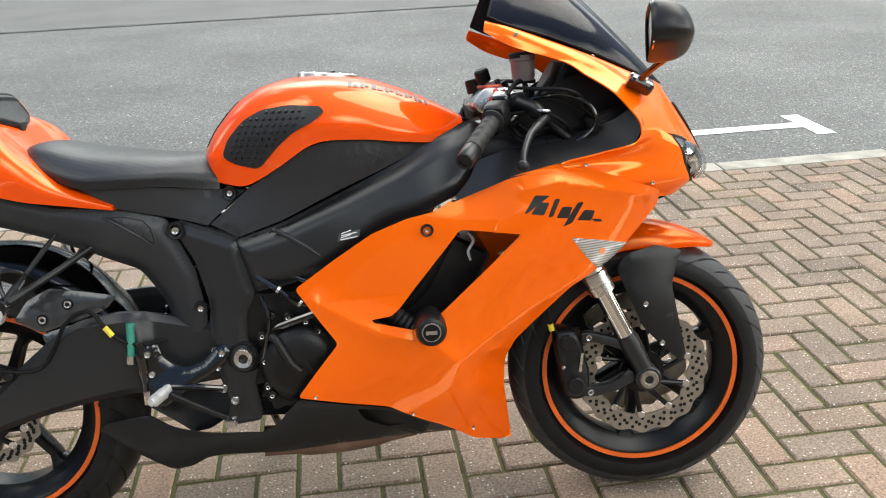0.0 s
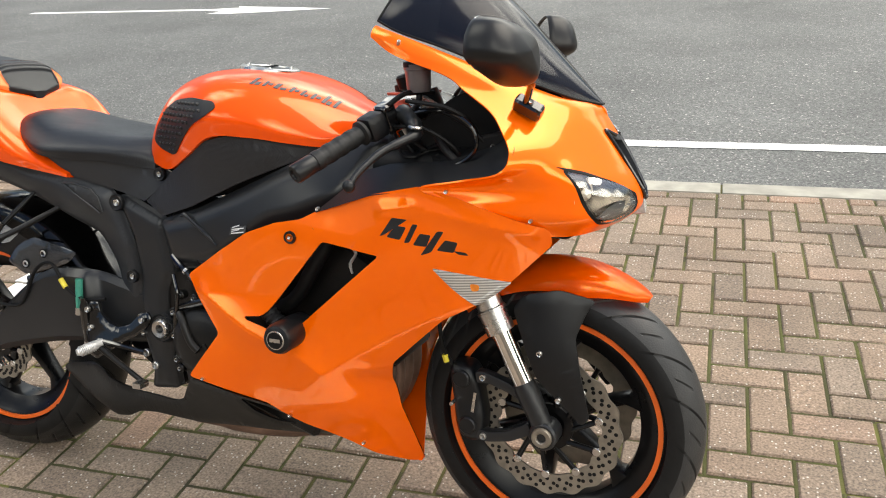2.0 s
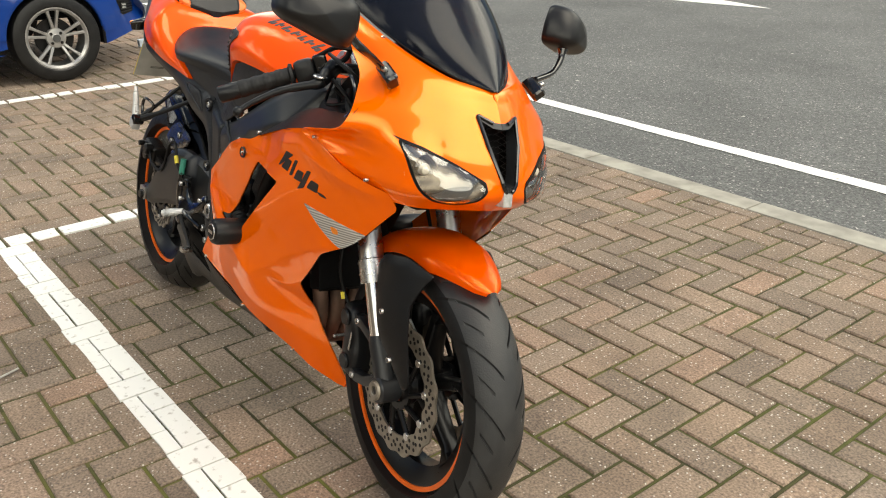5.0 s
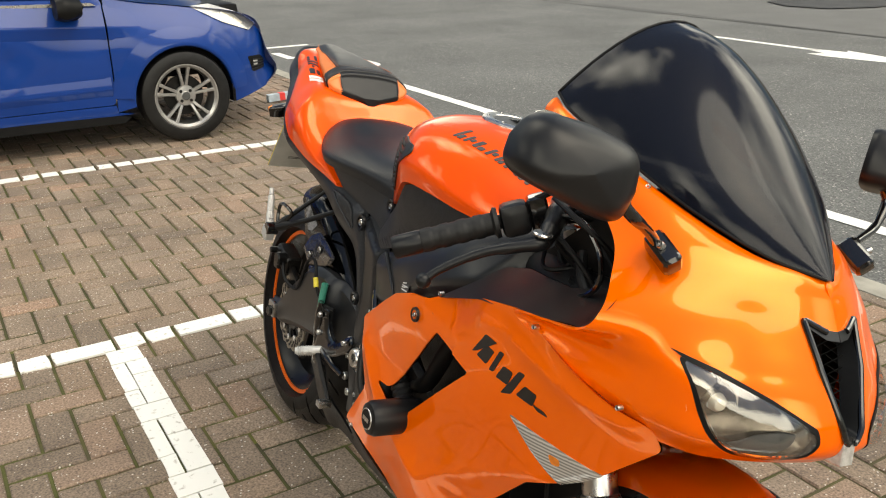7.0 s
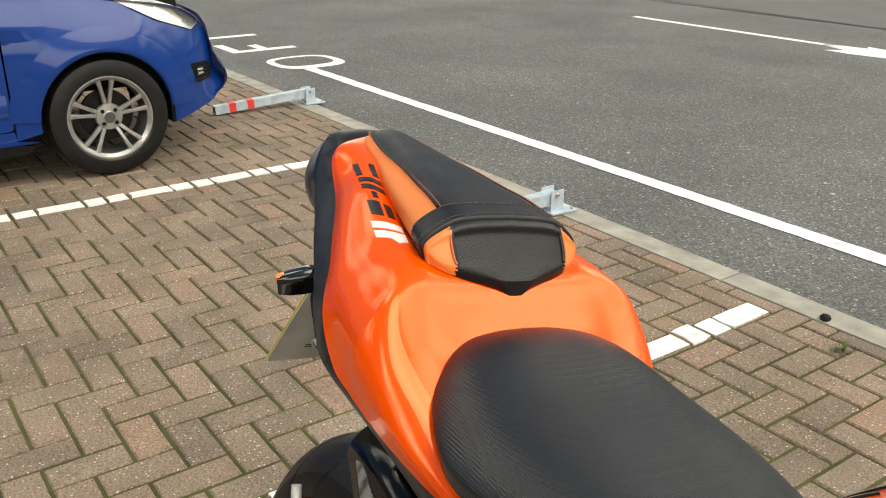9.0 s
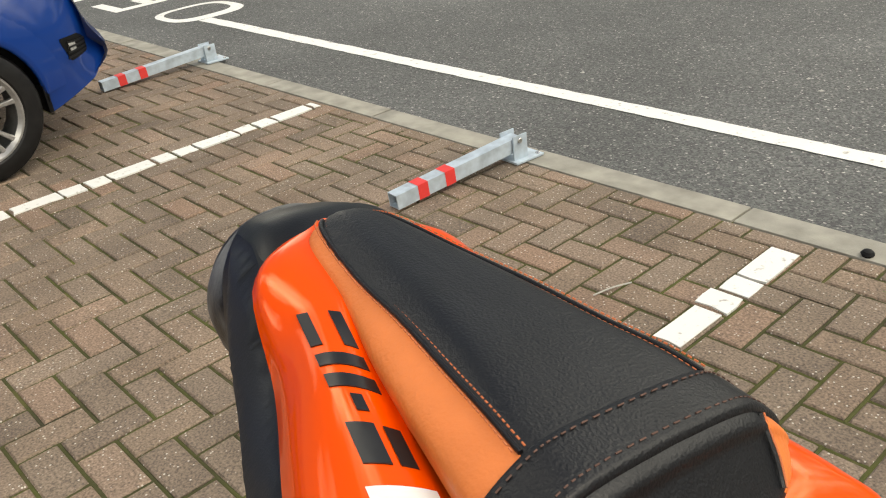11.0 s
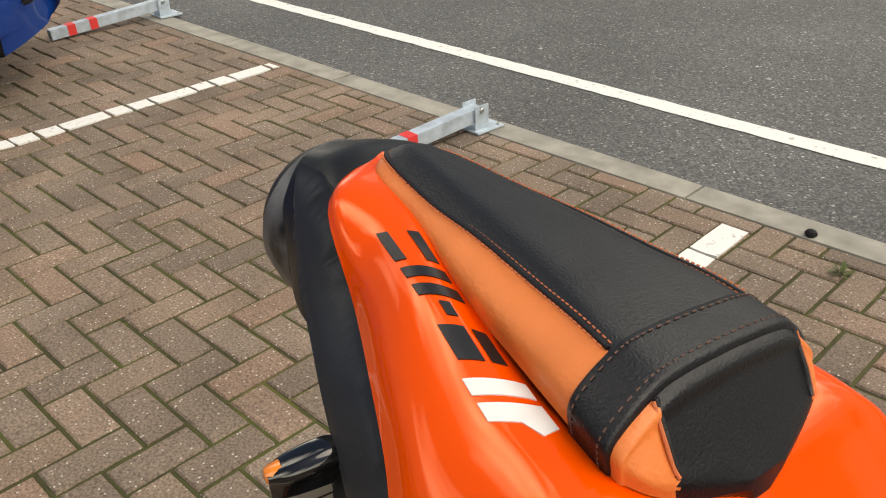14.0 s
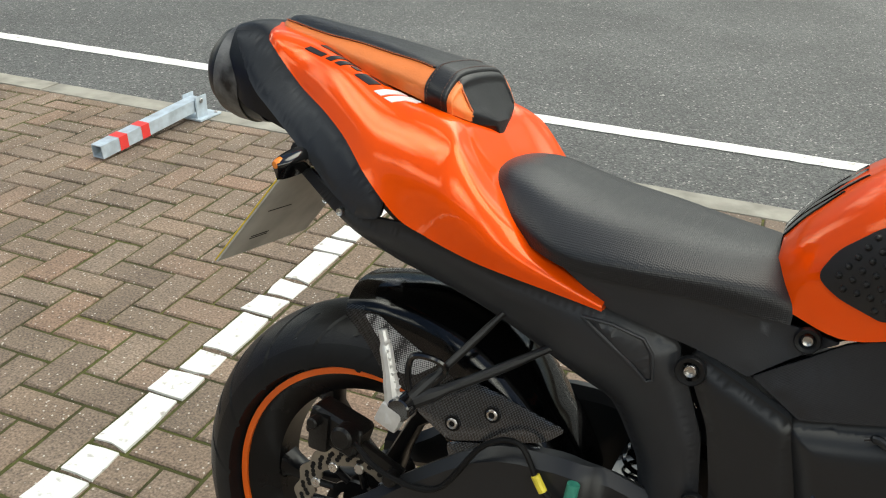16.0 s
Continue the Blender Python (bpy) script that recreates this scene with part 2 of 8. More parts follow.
# front tyre: the light on its tread is put into this paler grey
LIT_RUBBER = mat("lit_tyre_rubber", (0.019, 0.0197, 0.0205), 0.50, spec=0.4, vary=0.35, scale=30, second=(0.028, 0.028, 0.028), bump=0.3, bump_scale=350)
SIDEWALL = mat("tyre_sidewall", (0.007, 0.007, 0.0073), 0.5, spec=0.22, vary=0.3, scale=25, bump=0.15)
RUBBER = mat("tyre_rubber", (0.0055, 0.0055, 0.0058), 0.40, spec=0.34, vary=0.4, scale=30, second=(0.010, 0.010, 0.010), bump=0.3, bump_scale=350)
GRIP_RUBBER = mat("grip_rubber", (0.008, 0.008, 0.0085), 0.55, spec=0.35, vary=0.3, scale=40, bump=0.2)
STEEL = mat("bright_steel", (0.62, 0.61, 0.59), 0.28, 1.0, vary=0.25, scale=40)
CHROME = mat("fork_chrome", (0.78, 0.77, 0.75), 0.10, 1.0, vary=0.1, scale=30)
DISC_STEEL = mat("brake_disc_steel", (0.27, 0.236, 0.19), 0.42, 0.6, vary=0.3, scale=50, bump=0.1)
RUSTY = mat("rusty_exhaust_steel", (0.20, 0.12, 0.085), 0.6, 0.5, vary=0.5, scale=18, bump=0.2)
SEAT_VINYL = dotted("grained_seat_vinyl", (0.0112, 0.0126, 0.0155), 420, 0.0010, 0.36, spec=0.40)
LEATHER = mat("black_leather", (0.0055, 0.0060, 0.0078), 0.37, spec=0.38, vary=0.25, scale=20, bump=0.34, bump_scale=480)
ORANGE_LEATHER = mat("tan_orange_leather", (0.74, 0.200, 0.042), 0.48, vary=0.12, scale=18, bump=0.35, bump_scale=300)
STITCH = mat("orange_thread", (0.62, 0.17, 0.06), 0.7, vary=0.2, scale=60)
DARK_STITCH = mat("brown_thread", (0.11, 0.055, 0.04), 0.7, vary=0.2, scale=60)
CARBON = mat("carbon_weave", (0.006, 0.0063, 0.007), 0.22, coat=0.8, coat_rough=0.03)
kn, kl = CARBON.node_tree.nodes, CARBON.node_tree.links
kco, ksep = kn.new("ShaderNodeTexCoord"), kn.new("ShaderNodeSeparateXYZ")
kl.new(kco.outputs["Object"], ksep.inputs["Vector"])
waves = []
for op in ("ADD", "SUBTRACT"):
    add, mul, sine = (kn.new("ShaderNodeMath") for _ in range(3))
    add.operation, mul.operation, sine.operation = op, "MULTIPLY", "SINE"
    mul.inputs[1].default_value = 1500.0
    kl.new(ksep.outputs["X"], add.inputs[0])
    kl.new(ksep.outputs["Z"], add.inputs[1])
    kl.new(add.outputs["Value"], mul.inputs[0])
    kl.new(mul.outputs["Value"], sine.inputs[0])
    waves.append(sine)
kmul, kmap, kmix = kn.new("ShaderNodeMath"), kn.new("ShaderNodeMapRange"), kn.new("ShaderNodeMix")
kmul.operation = "MULTIPLY"
kl.new(waves[0].outputs["Value"], kmul.inputs[0])
kl.new(waves[1].outputs["Value"], kmul.inputs[1])
kmap.inputs["From Min"].default_value, kmap.inputs["From Max"].default_value = 0.05, 0.55
kmix.data_type = "RGBA"
kmix.inputs["A"].default_value, kmix.inputs["B"].default_value = (0.006, 0.0063, 0.007, 1), (0.085, 0.088, 0.095, 1)
kl.new(kmul.outputs["Value"], kmap.inputs["Value"])
kl.new(kmap.outputs["Result"], kmix.inputs["Factor"])
kl.new(kmix.outputs["Result"], kn["Principled BSDF"].inputs["Base Color"])
SILVER_MESH = dotted("silver_mesh", (0.50, 0.50, 0.50), 330, 0.0010, 0.4, 0.34, (0.012, 0.012, 0.013))
PAD_RUBBER = mat("tank_pad_rubber", (0.010, 0.010, 0.0105), 0.45, vary=0.3, scale=30)
GRAPHITE = mat("graphite_vinyl_lettering", (0.06, 0.062, 0.062), 0.4, vary=0.2, scale=60)
BLACK_VINYL = mat("black_vinyl_lettering", (0.012, 0.012, 0.013), 0.35, vary=0.2, scale=60)
WHITE_VINYL = mat("white_vinyl_lettering", (0.82, 0.82, 0.80), 0.35, vary=0.08, scale=60)
SCREEN = glass("smoked_screen", (0.006, 0.007, 0.012), 0.10, 0.90)
SCREEN.node_tree.nodes["Principled BSDF"].inputs["Specular IOR Level"].default_value = 0.22
CLEAR = clear_cover("clear_lens")
LAMP_DARK = mat("lamp_bowl", (0.30, 0.26, 0.21), 0.18, 0.80, vary=0.4, scale=9, second=(0.09, 0.075, 0.055))
LAMP_SILVER = mat("lamp_reflector", (0.92, 0.86, 0.72), 0.30, 0.45, vary=0.1, scale=30)
LAMP_LENS = mat("ribbed_clear_plastic", (0.62, 0.62, 0.60), 0.18, 0.35, vary=0.35, scale=120, coat=1.0)
LAMP_RIBS = mat("ribbed_indicator_lens", (0.62, 0.62, 0.60), 0.15, 0.45, vary=0.3, scale=60, coat=1.0)
rn, rl = LAMP_RIBS.node_tree.nodes, LAMP_RIBS.node_tree.links
ribs, rco, rmix = rn.new("ShaderNodeTexWave"), rn.new("ShaderNodeTexCoord"), rn.new("ShaderNodeMix")
ribs.bands_direction = "Z"
ribs.inputs["Scale"].default_value, ribs.inputs["Distortion"].default_value = 56.0, 0.5
rmix.data_type = "RGBA"
rmix.inputs["A"].default_value, rmix.inputs["B"].default_value = (0.24, 0.24, 0.235, 1), (0.70, 0.70, 0.68, 1)
rl.new(rco.outputs["Object"], ribs.inputs["Vector"])
rl.new(ribs.outputs["Fac"], rmix.inputs["Factor"])
rl.new(rmix.outputs["Result"], rn["Principled BSDF"].inputs["Base Color"])
AMBER = mat("amber_plastic", (0.85, 0.24, 0.02), 0.2, vary=0.3, scale=60, coat=0.6)
RED_PLASTIC = mat("red_plastic", (0.65, 0.03, 0.02), 0.3, vary=0.2, scale=40)
RED_ANODISED = mat("red_anodised_cap", (0.6, 0.10, 0.06), 0.3, 0.6, vary=0.3, scale=50)
GREEN_HOSE = mat("green_hose", (0.05, 0.28, 0.20), 0.4, vary=0.3, scale=60)
YELLOW_TAPE = mat("yellow_tape", (0.75, 0.62, 0.05), 0.5, vary=0.2, scale=60)
PLATE_WHITE = mat("plate_back", (0.46, 0.45, 0.41), 0.5, vary=0.3, scale=14)
PLATE_FACE = mat("plate_face_yellow", (0.75, 0.56, 0.04), 0.4, vary=0.1, scale=20)
GALV = mat("galvanised_steel", (0.55, 0.64, 0.72), 0.42, 0.25, vary=0.3, scale=22, bump=0.1)
RED_BAND = mat("red_reflective_band", (0.75, 0.05, 0.045), 0.4, vary=0.12, scale=30)
KERB = mat("kerb_concrete", (0.36, 0.345, 0.295), 0.88, vary=0.38, scale=9, bump=0.6, bump_scale=220)
SOIL = mat("joint_soil", (0.066, 0.059, 0.027), 0.95, scale=2.6, second=(0.115, 0.120, 0.022), bump=0.8, bump_scale=200)
MOSS = mat("joint_moss", (0.078, 0.086, 0.017), 0.95, vary=0.5, scale=3.5, second=(0.040, 0.035, 0.018), bump=0.9, bump_scale=400)
GRASS = mat("weed_leaf", (0.09, 0.13, 0.025), 0.6, vary=0.4, scale=30)
BLUE = mat("deep_blue_car_paint", (0.002, 0.034, 0.205), 0.40, 0.0, spec=0.12, vary=0.1, scale=3, coat=0.60, coat_rough=0.07, rough_vary=0.04)
CAR_BLACK = mat("car_black_plastic", (0.0048, 0.0048, 0.0052), 0.5, vary=0.3, scale=20, spec=0.18)
ALLOY = mat("car_alloy", (0.42, 0.415, 0.405), 0.33, 0.7, vary=0.25, scale=30)
PAVE_OBJ = paving_material("paving_block", True)
PAVE_JOIN = paving_material("paving_block_field", False)
ASPHALT = asphalt_material()
PAINT = line_paint()


# ---- mesh helpers ----
def part(name, bm, material, parent=None, label="", angle=35):
    """Link a bmesh as one mesh object under a thing or a part. material may be a list for faces with an index."""
    me = bpy.data.meshes.new(name)
    bmesh.ops.recalc_face_normals(bm, faces=bm.faces)
    bm.to_mesh(me)
    bm.free()
    for m in material if isinstance(material, (list, tuple)) else [material]:
        me.materials.append(m)
    me.shade_smooth()
    me.set_sharp_from_angle(angle=radians(angle))
    ob = new(name, me)
    if parent:
        ob.parent = parent
    if label:
        ob["label"] = label
    return ob


def catmull(pts, n, closed=False):
    """n samples of a smooth curve through the points."""
    p = [Vector(q) for q in pts]
    m = len(p)
    out = []
    for i in range(n):
        s = i / n * m if closed else i / (n - 1) * (m - 1)
        k = int(s) if closed else min(int(s), m - 2)
        f = s - k
        if closed:
            a, b, c, d = (p[(k + j) % m] for j in (-1, 0, 1, 2))
        else:
            b, c = p[k], p[k + 1]
            a = p[k - 1] if k > 0 else b + (b - c)
            d = p[k + 2] if k + 2 < m else c + (c - b)
        out.append(0.5 * (2 * b + (c - a) * f + (2 * a - 5 * b + 4 * c - d) * f * f + (3 * b - a - 3 * c + d) * f ** 3))
    return out


def surface(rows, nu, nv):
    """A smooth grid [v][u] through a net of control points."""
    along = [catmull(r, nu) for r in rows]
    cols = [catmull([r[i] for r in along], nv) for i in range(nu)]
    return [[cols[i][j] for i in range(nu)] for j in range(nv)]


def grid_bm(grid, close_u=False, cap=False, bm=None):
    bm = bm or bmesh.new()
    vs = [[bm.verts.new(p) for p in row] for row in grid]
    for a, b in zip(vs, vs[1:]):
        n = len(a)
        for i in range(n if close_u else n - 1):
            j = (i + 1) % n
            bm.faces.new((a[i], a[j], b[j], b[i]))
    if cap:
        bm.faces.new(vs[0])
        bm.faces.new(list(reversed(vs[-1])))
    return bm


def mirrored(half):
    """Close a half section (centre top to centre bottom, y <= 0 side) into a full ring."""
    other = [Vector((p[0], -p[1], p[2])) for p in reversed(half[1:-1])] if abs(half[-1][1]) < 1e-6 else [Vector((p[0], -p[1], p[2])) for p in reversed(half[1:])]
    return [Vector(p) for p in half] + other


def body(rows, nu=18, nv=28, shut=0.02):
    """A closed body, symmetric about y = 0. rows: stations of half sections from the top centre round to the underside."""
    half = surface([[(x, -abs(y), z) for y, z in pts] for x, pts in rows], nu, nv)
    rings = []
    for r in half:
        end = r[-1]
        ring = [p.copy() for p in r] + [Vector((end.x, 0, end.z - shut))]
        ring[0].y = 0
        rings.append(mirrored(ring))
    return grid_bm(rings, close_u=True, cap=True)


def tube(path, r, seg=10, n=None, bm=None, cap=True):
    """A round bar along a path; r may be a list of radii."""
    pts = catmull(path, n) if n else [Vector(p) for p in path]
    m = len(pts)
    rad = [r] * m if not isinstance(r, (list, tuple)) else [r[min(len(r) - 1, round(i / (m - 1) * (len(r) - 1)))] for i in range(m)]
    rings, up = [], None
    for i, p in enumerate(pts):
        d = (pts[min(i + 1, m - 1)] - pts[max(i - 1, 0)]).normalized()
        if up is None:
            up = d.orthogonal().normalized()
        up = (up - d * up.dot(d)).normalized()
        side = d.cross(up)
        rings.append([p + (up * math.cos(a) + side * math.sin(a)) * rad[i] for a in (2 * math.pi * k / seg for k in range(seg))])
    return grid_bm(rings, close_u=True, cap=cap, bm=bm)


def lathe(profile, centre, axis=(0, 1, 0), seg=48, bm=None, closed=True):
    """Turn a profile of (radius, along) about an axis through centre."""
    ax = Vector(axis).normalized()
    u = ax.orthogonal().normalized()
    w = ax.cross(u)
    c = Vector(centre)
    prof = list(profile) + ([profile[0]] if closed else [])
    rings = [[c + ax * h + (u * math.cos(a) + w * math.sin(a)) * r for a in (2 * math.pi * k / seg for k in range(seg))] for r, h in prof]
    bm = grid_bm(rings, close_u=True, bm=bm)
    bmesh.ops.remove_doubles(bm, verts=bm.verts, dist=1e-6)
    return bm


def disc(r, h, centre, axis=(0, 1, 0), seg=24, bev=0.002, bm=None):
    """A solid round with rounded rims, h long along the axis from the centre."""
    return lathe([(0, 0), (r - bev, 0), (r, bev), (r, h - bev), (r - bev, h), (0, h)], centre, axis, seg, bm, closed=False)


def box(size, m=Matrix.Identity(4), bev=0.003, seg=2, bm=None):
    b2 = bmesh.new()
    bmesh.ops.create_cube(b2, size=1, matrix=m @ Matrix.Diagonal((*size, 1)))
    if bev:
        bmesh.ops.bevel(b2, geom=b2.edges[:], offset=bev, segments=seg, affect="EDGES", profile=0.7)
    if bm is None:
        return b2
    me = bpy.data.meshes.new("tmp")
    b2.to_mesh(me)
    b2.free()
    bm.from_mesh(me)
    bpy.data.meshes.remove(me)
    return bm


def plate(outline, y0, y1, bev=0.003, smooth=0):
    """A flat piece cut to an outline of (x, z), from y0 to y1, with bevelled edges."""
    pts = outline
    if smooth:
        pts = [(p.x, p.z) for p in catmull([(x, 0, z) for x, z in outline], smooth, closed=True)]
    bm = bmesh.new()
    f = bm.faces.new([bm.verts.new((x, y0, z)) for x, z in pts])
    ext = bmesh.ops.extrude_face_region(bm, geom=[f])
    moved = [g for g in ext["geom"] if isinstance(g, bmesh.types.BMVert)]
    bmesh.ops.translate(bm, verts=moved, vec=(0, y1 - y0, 0))
    bmesh.ops.recalc_face_normals(bm, faces=bm.faces)
    if bev:
        rim = [e for e in bm.edges if abs(e.verts[0].co.y - e.verts[1].co.y) < 1e-7]
        bmesh.ops.bevel(bm, geom=rim, offset=bev, segments=2, affect="EDGES", profile=0.6)
    return bm


def widths(control):
    """A smooth half-width field y(x, z) that bends through the control stations (x, z, y)."""
    c = np.array(control, float)
    n = len(c)

    def kernel(d2):
        return (d2 + 4e-4) * np.log(d2 + 4e-4) * 0.5

    k = kernel(((c[:, None, :2] - c[None, :, :2]) ** 2).sum(-1)) + np.eye(n) * 2e-4
    q = np.c_[np.ones(n), c[:, :2]]
    sol = np.linalg.solve(np.block([[k, q], [q.T, np.zeros((3, 3))]]), np.r_[c[:, 2], 0, 0, 0])

    def at(x, z):
        return float(kernel((c[:, 0] - x) ** 2 + (c[:, 1] - z) ** 2) @ sol[:n] + sol[n] + sol[n + 1] * x + sol[n + 2] * z)
    return at


def fillet(outline, r=0.012, k=4):
    """Round the corners of a closed outline."""
    out, n = [], len(outline)
    for i in range(n):
        a, b, c = (Vector((*outline[(i + j) % n], 0)) for j in (-1, 0, 1))
        ra = min(r, (a - b).length * 0.4, (c - b).length * 0.4)
        p, q = b + (a - b).normalized() * ra, b + (c - b).normalized() * ra
        for s in range(k + 1):
            f = s / k
            v = p * (1 - f) ** 2 + b * 2 * f * (1 - f) + q * f * f
            out.append((v.x, v.y))
    return out


def fill2d(outline, holes=(), step=0.02):
    """A fine triangle sheet in the plane y = 0, cut to an outline of (x, z) with holes."""
    bm = bmesh.new()
    for loop in (outline, *holes):
        dense = []
        for (x0, z0), (x1, z1) in zip(loop, list(loop[1:]) + [loop[0]]):
            m = max(1, round(math.hypot(x1 - x0, z1 - z0) / step))
            dense += [(x0 + (x1 - x0) * i / m, z0 + (z1 - z0) * i / m) for i in range(m)]
        vs = [bm.verts.new((x, 0, z)) for x, z in dense]
        for a, b in zip(vs, vs[1:] + vs[:1]):
            bm.edges.new((a, b))
    bmesh.ops.triangle_fill(bm, use_beauty=True, use_dissolve=False, edges=bm.edges[:])
    for _ in range(7):
        long = [e for e in bm.edges if e.calc_length() > step * 1.5 and not e.is_boundary]
        if not long:
            break
        bmesh.ops.subdivide_edges(bm, edges=long, cuts=1)
        bmesh.ops.triangulate(bm, faces=bm.faces[:])
        bmesh.ops.beautify_fill(bm, faces=bm.faces[:], edges=[e for e in bm.edges if not e.is_boundary])
    for _ in range(4):
        bmesh.ops.smooth_vert(bm, verts=[v for v in bm.verts if not v.is_boundary], factor=0.5, use_axis_x=True, use_axis_y=False, use_axis_z=True)
    return bm


def panel(outline, width, holes=(), thick=0.004, step=0.02, side=-1, lip=0.0, folds=()):
    """A curved body panel: an outline of (x, z) with holes, laid on a half-width field, with real thickness."""
    bm = fill2d(outline, holes, step)
    if folds:
        snap_lines(bm, folds, step * 0.45)
    rim = {v for v in bm.verts if v.is_boundary}
    for v in bm.verts:
        v.co.y = side * (width(v.co.x, v.co.z) - (lip if v in rim else 0))
    bmesh.ops.recalc_face_normals(bm, faces=bm.faces)
    if sum(f.normal.y for f in bm.faces) * side < 0:
        bmesh.ops.reverse_faces(bm, faces=bm.faces)
    ret = bmesh.ops.extrude_face_region(bm, geom=bm.faces[:])
    inner = [g for g in ret["geom"] if isinstance(g, bmesh.types.BMVert)]
    for v in inner:
        v.co.y -= side * thick
    return bm


def field_normals(ob, width, side):
    """Shade a panel by the slope of its half-width field, so that its gloss runs evenly."""
    e, out = 0.004, []
    for v in ob.data.vertices:
        x, z = v.co.x, v.co.z
        n = Vector((-(width(x + e, z) - width(x - e, z)) / (2 * e), side, -(width(x, z + e) - width(x, z - e)) / (2 * e))).normalized()
        out.append(n if n.dot(v.normal) > -0.2 else -n)
    ob.data.normals_split_custom_set_from_vertices(out)


def tree_of(ob):
    me = ob.data
    return BVHTree.FromPolygons([v.co.copy() for v in me.vertices], [tuple(f.vertices) for f in me.polygons])


def conform(outline, origin, ex, ey, tree, lift=0.0012, thick=0.0012, step=0.008, holes=()):
    """A thin sheet cut to an outline in the frame (origin, ex, ey) and pressed on a surface along ex x ey."""
    ex, ey, o = Vector(ex).normalized(), Vector(ey), Vector(origin)
    ey = (ey - ex * ey.dot(ex)).normalized()
    way = ey.cross(ex)
    bm = fill2d(outline, holes, step)
    lost = []
    for v in bm.verts:
        p = o + ex * v.co.x + ey * v.co.z
        hit, nor, _, _ = tree.ray_cast(p - way * 0.15, way, 0.4)
        if hit is None:
            lost.append(v)
            continue
        v.co = hit - way * lift
    bmesh.ops.delete(bm, geom=lost, context="VERTS")
    ret = bmesh.ops.extrude_face_region(bm, geom=bm.faces[:])
    for v in (g for g in ret["geom"] if isinstance(g, bmesh.types.BMVert)):
        v.co += way * (thick + lift * 0.5)
    return bm


def mirror_y(bm):
    b = bm.copy()
    bmesh.ops.scale(b, vec=(1, -1, 1), verts=b.verts)
    bmesh.ops.reverse_faces(b, faces=b.faces)
    return b


# ---- ground ----
TURN = Matrix.Rotation(radians(3.2), 4, "Z")     # the kerb's direction against the motorcycle
W = 0.102                                         # paving module
LAY_U, LAY_V = -1.979, -0.181                            # where the bond starts

bm = bmesh.new()
for a, b in (((-60, -60), (60, 2.262)),):
    bm.faces.new([bm.verts.new(TURN @ Vector(p)) for p in ((a[0], a[1], -0.0080), (b[0], a[1], -0.0080), (b[0], b[1], -0.0080), (a[0], b[1], -0.0080))])
ground = tagged(part("ground", bm, SOIL), "dark soil and moss bed under the paving", "ground", kind="structure")
bm = bmesh.new()
bm.faces.new([bm.verts.new(TURN @ Vector(p)) for p in ((-60, 2.25, -0.016), (60, 2.25, -0.016), (60, 80, 0.0), (-60, 80, 0.0))])
road = tagged(part("road", bm, ASPHALT), "worn grey asphalt road with pale stone chips", "road", kind="structure")


def bond(u0, u1, v0, v1):
    """The herringbone blocks inside a rectangle of the paving, as (u, v, along u)."""
    out = []
    for n in range(-64, 65):
        for k in range(-220, 220):
            for u, v, flat in ((k + 2 * n, k - 2 * n, True), (k + 2 * n, k - 3 - 2 * n, False)):
                cu, cv = LAY_U + (u + (1 if flat else 0.5)) * W, LAY_V + (v + (0.5 if flat else 1)) * W
                if u0 < cu < u1 and v0 < cv < v1:
                    out.append((cu, cv, flat))
    return out


BLOCKS = bond(-14.0, 14.0, -8.6, 2.26)


def block_verts(sx, sy, top, tilt):
    g, c = 0.0050, 0.0045
    x, y = sx / 2 - g, sy / 2 - g
    low = [(-x, -y, -0.05), (x, -y, -0.05), (x, y, -0.05), (-x, y, -0.05)]
    mid = [(a, b, top - c) for a, b, _ in low]
    up = [(a - math.copysign(c, a), b - math.copysign(c, b), top + tilt[0] * a + tilt[1] * b) for a, b, _ in low]
    return low + mid + up


BLOCK_FACES = [(0, 1, 5, 4), (1, 2, 6, 5), (2, 3, 7, 6), (3, 0, 4, 7), (4, 5, 9, 8), (5, 6, 10, 9), (6, 7, 11, 10), (7, 4, 8, 11), (8, 9, 10, 11)]
NEAR = sorted(BLOCKS, key=lambda b: (b[0] - 0.5) ** 2 * 0.5 + (b[1] + 0.1) ** 2)[:300]
NEAR_SET = set(NEAR)
rng = random.Random(5)
verts, faces = [], []
for cu, cv, flat in BLOCKS:
    if (cu, cv, flat) in NEAR_SET or cv + (W / 2 if flat else W) > 2.137:
        continue
    s = (2 * W, W) if flat else (W, 2 * W)
    o = len(verts)
    for x, y, z in block_verts(*s, rng.uniform(-0.0025, 0.0015), (rng.uniform(-0.012, 0.012), rng.uniform(-0.012, 0.012))):
        verts.append(TURN @ Vector((cu + x, cv + y, z)))
    faces += [tuple(i + o for i in f) for f in BLOCK_FACES]
# cut blocks along the kerb
for cu, cv, flat in BLOCKS:
    top = cv + (W / 2 if flat else W)
    if top > 2.137:
        sx, low = (2 * W if flat else W), cv - (W / 2 if flat else W)
        if 2.137 - low > 0.012:
            o = len(verts)
            for x, y, z in block_verts(sx, 2.137 - low, 0.0, (0.004, 0.0)):
                verts.append(TURN @ Vector((cu + x, (low + 2.137) / 2 + y, z)))
            faces += [tuple(i + o for i in f) for f in BLOCK_FACES]
me = bpy.data.meshes.new("paving_field")
me.from_pydata(verts, [], faces)
me.materials.append(PAVE_JOIN)
paving = tagged(new("pavement", me), "brown and pink concrete block paving in herringbone bond", "paving", kind="structure")


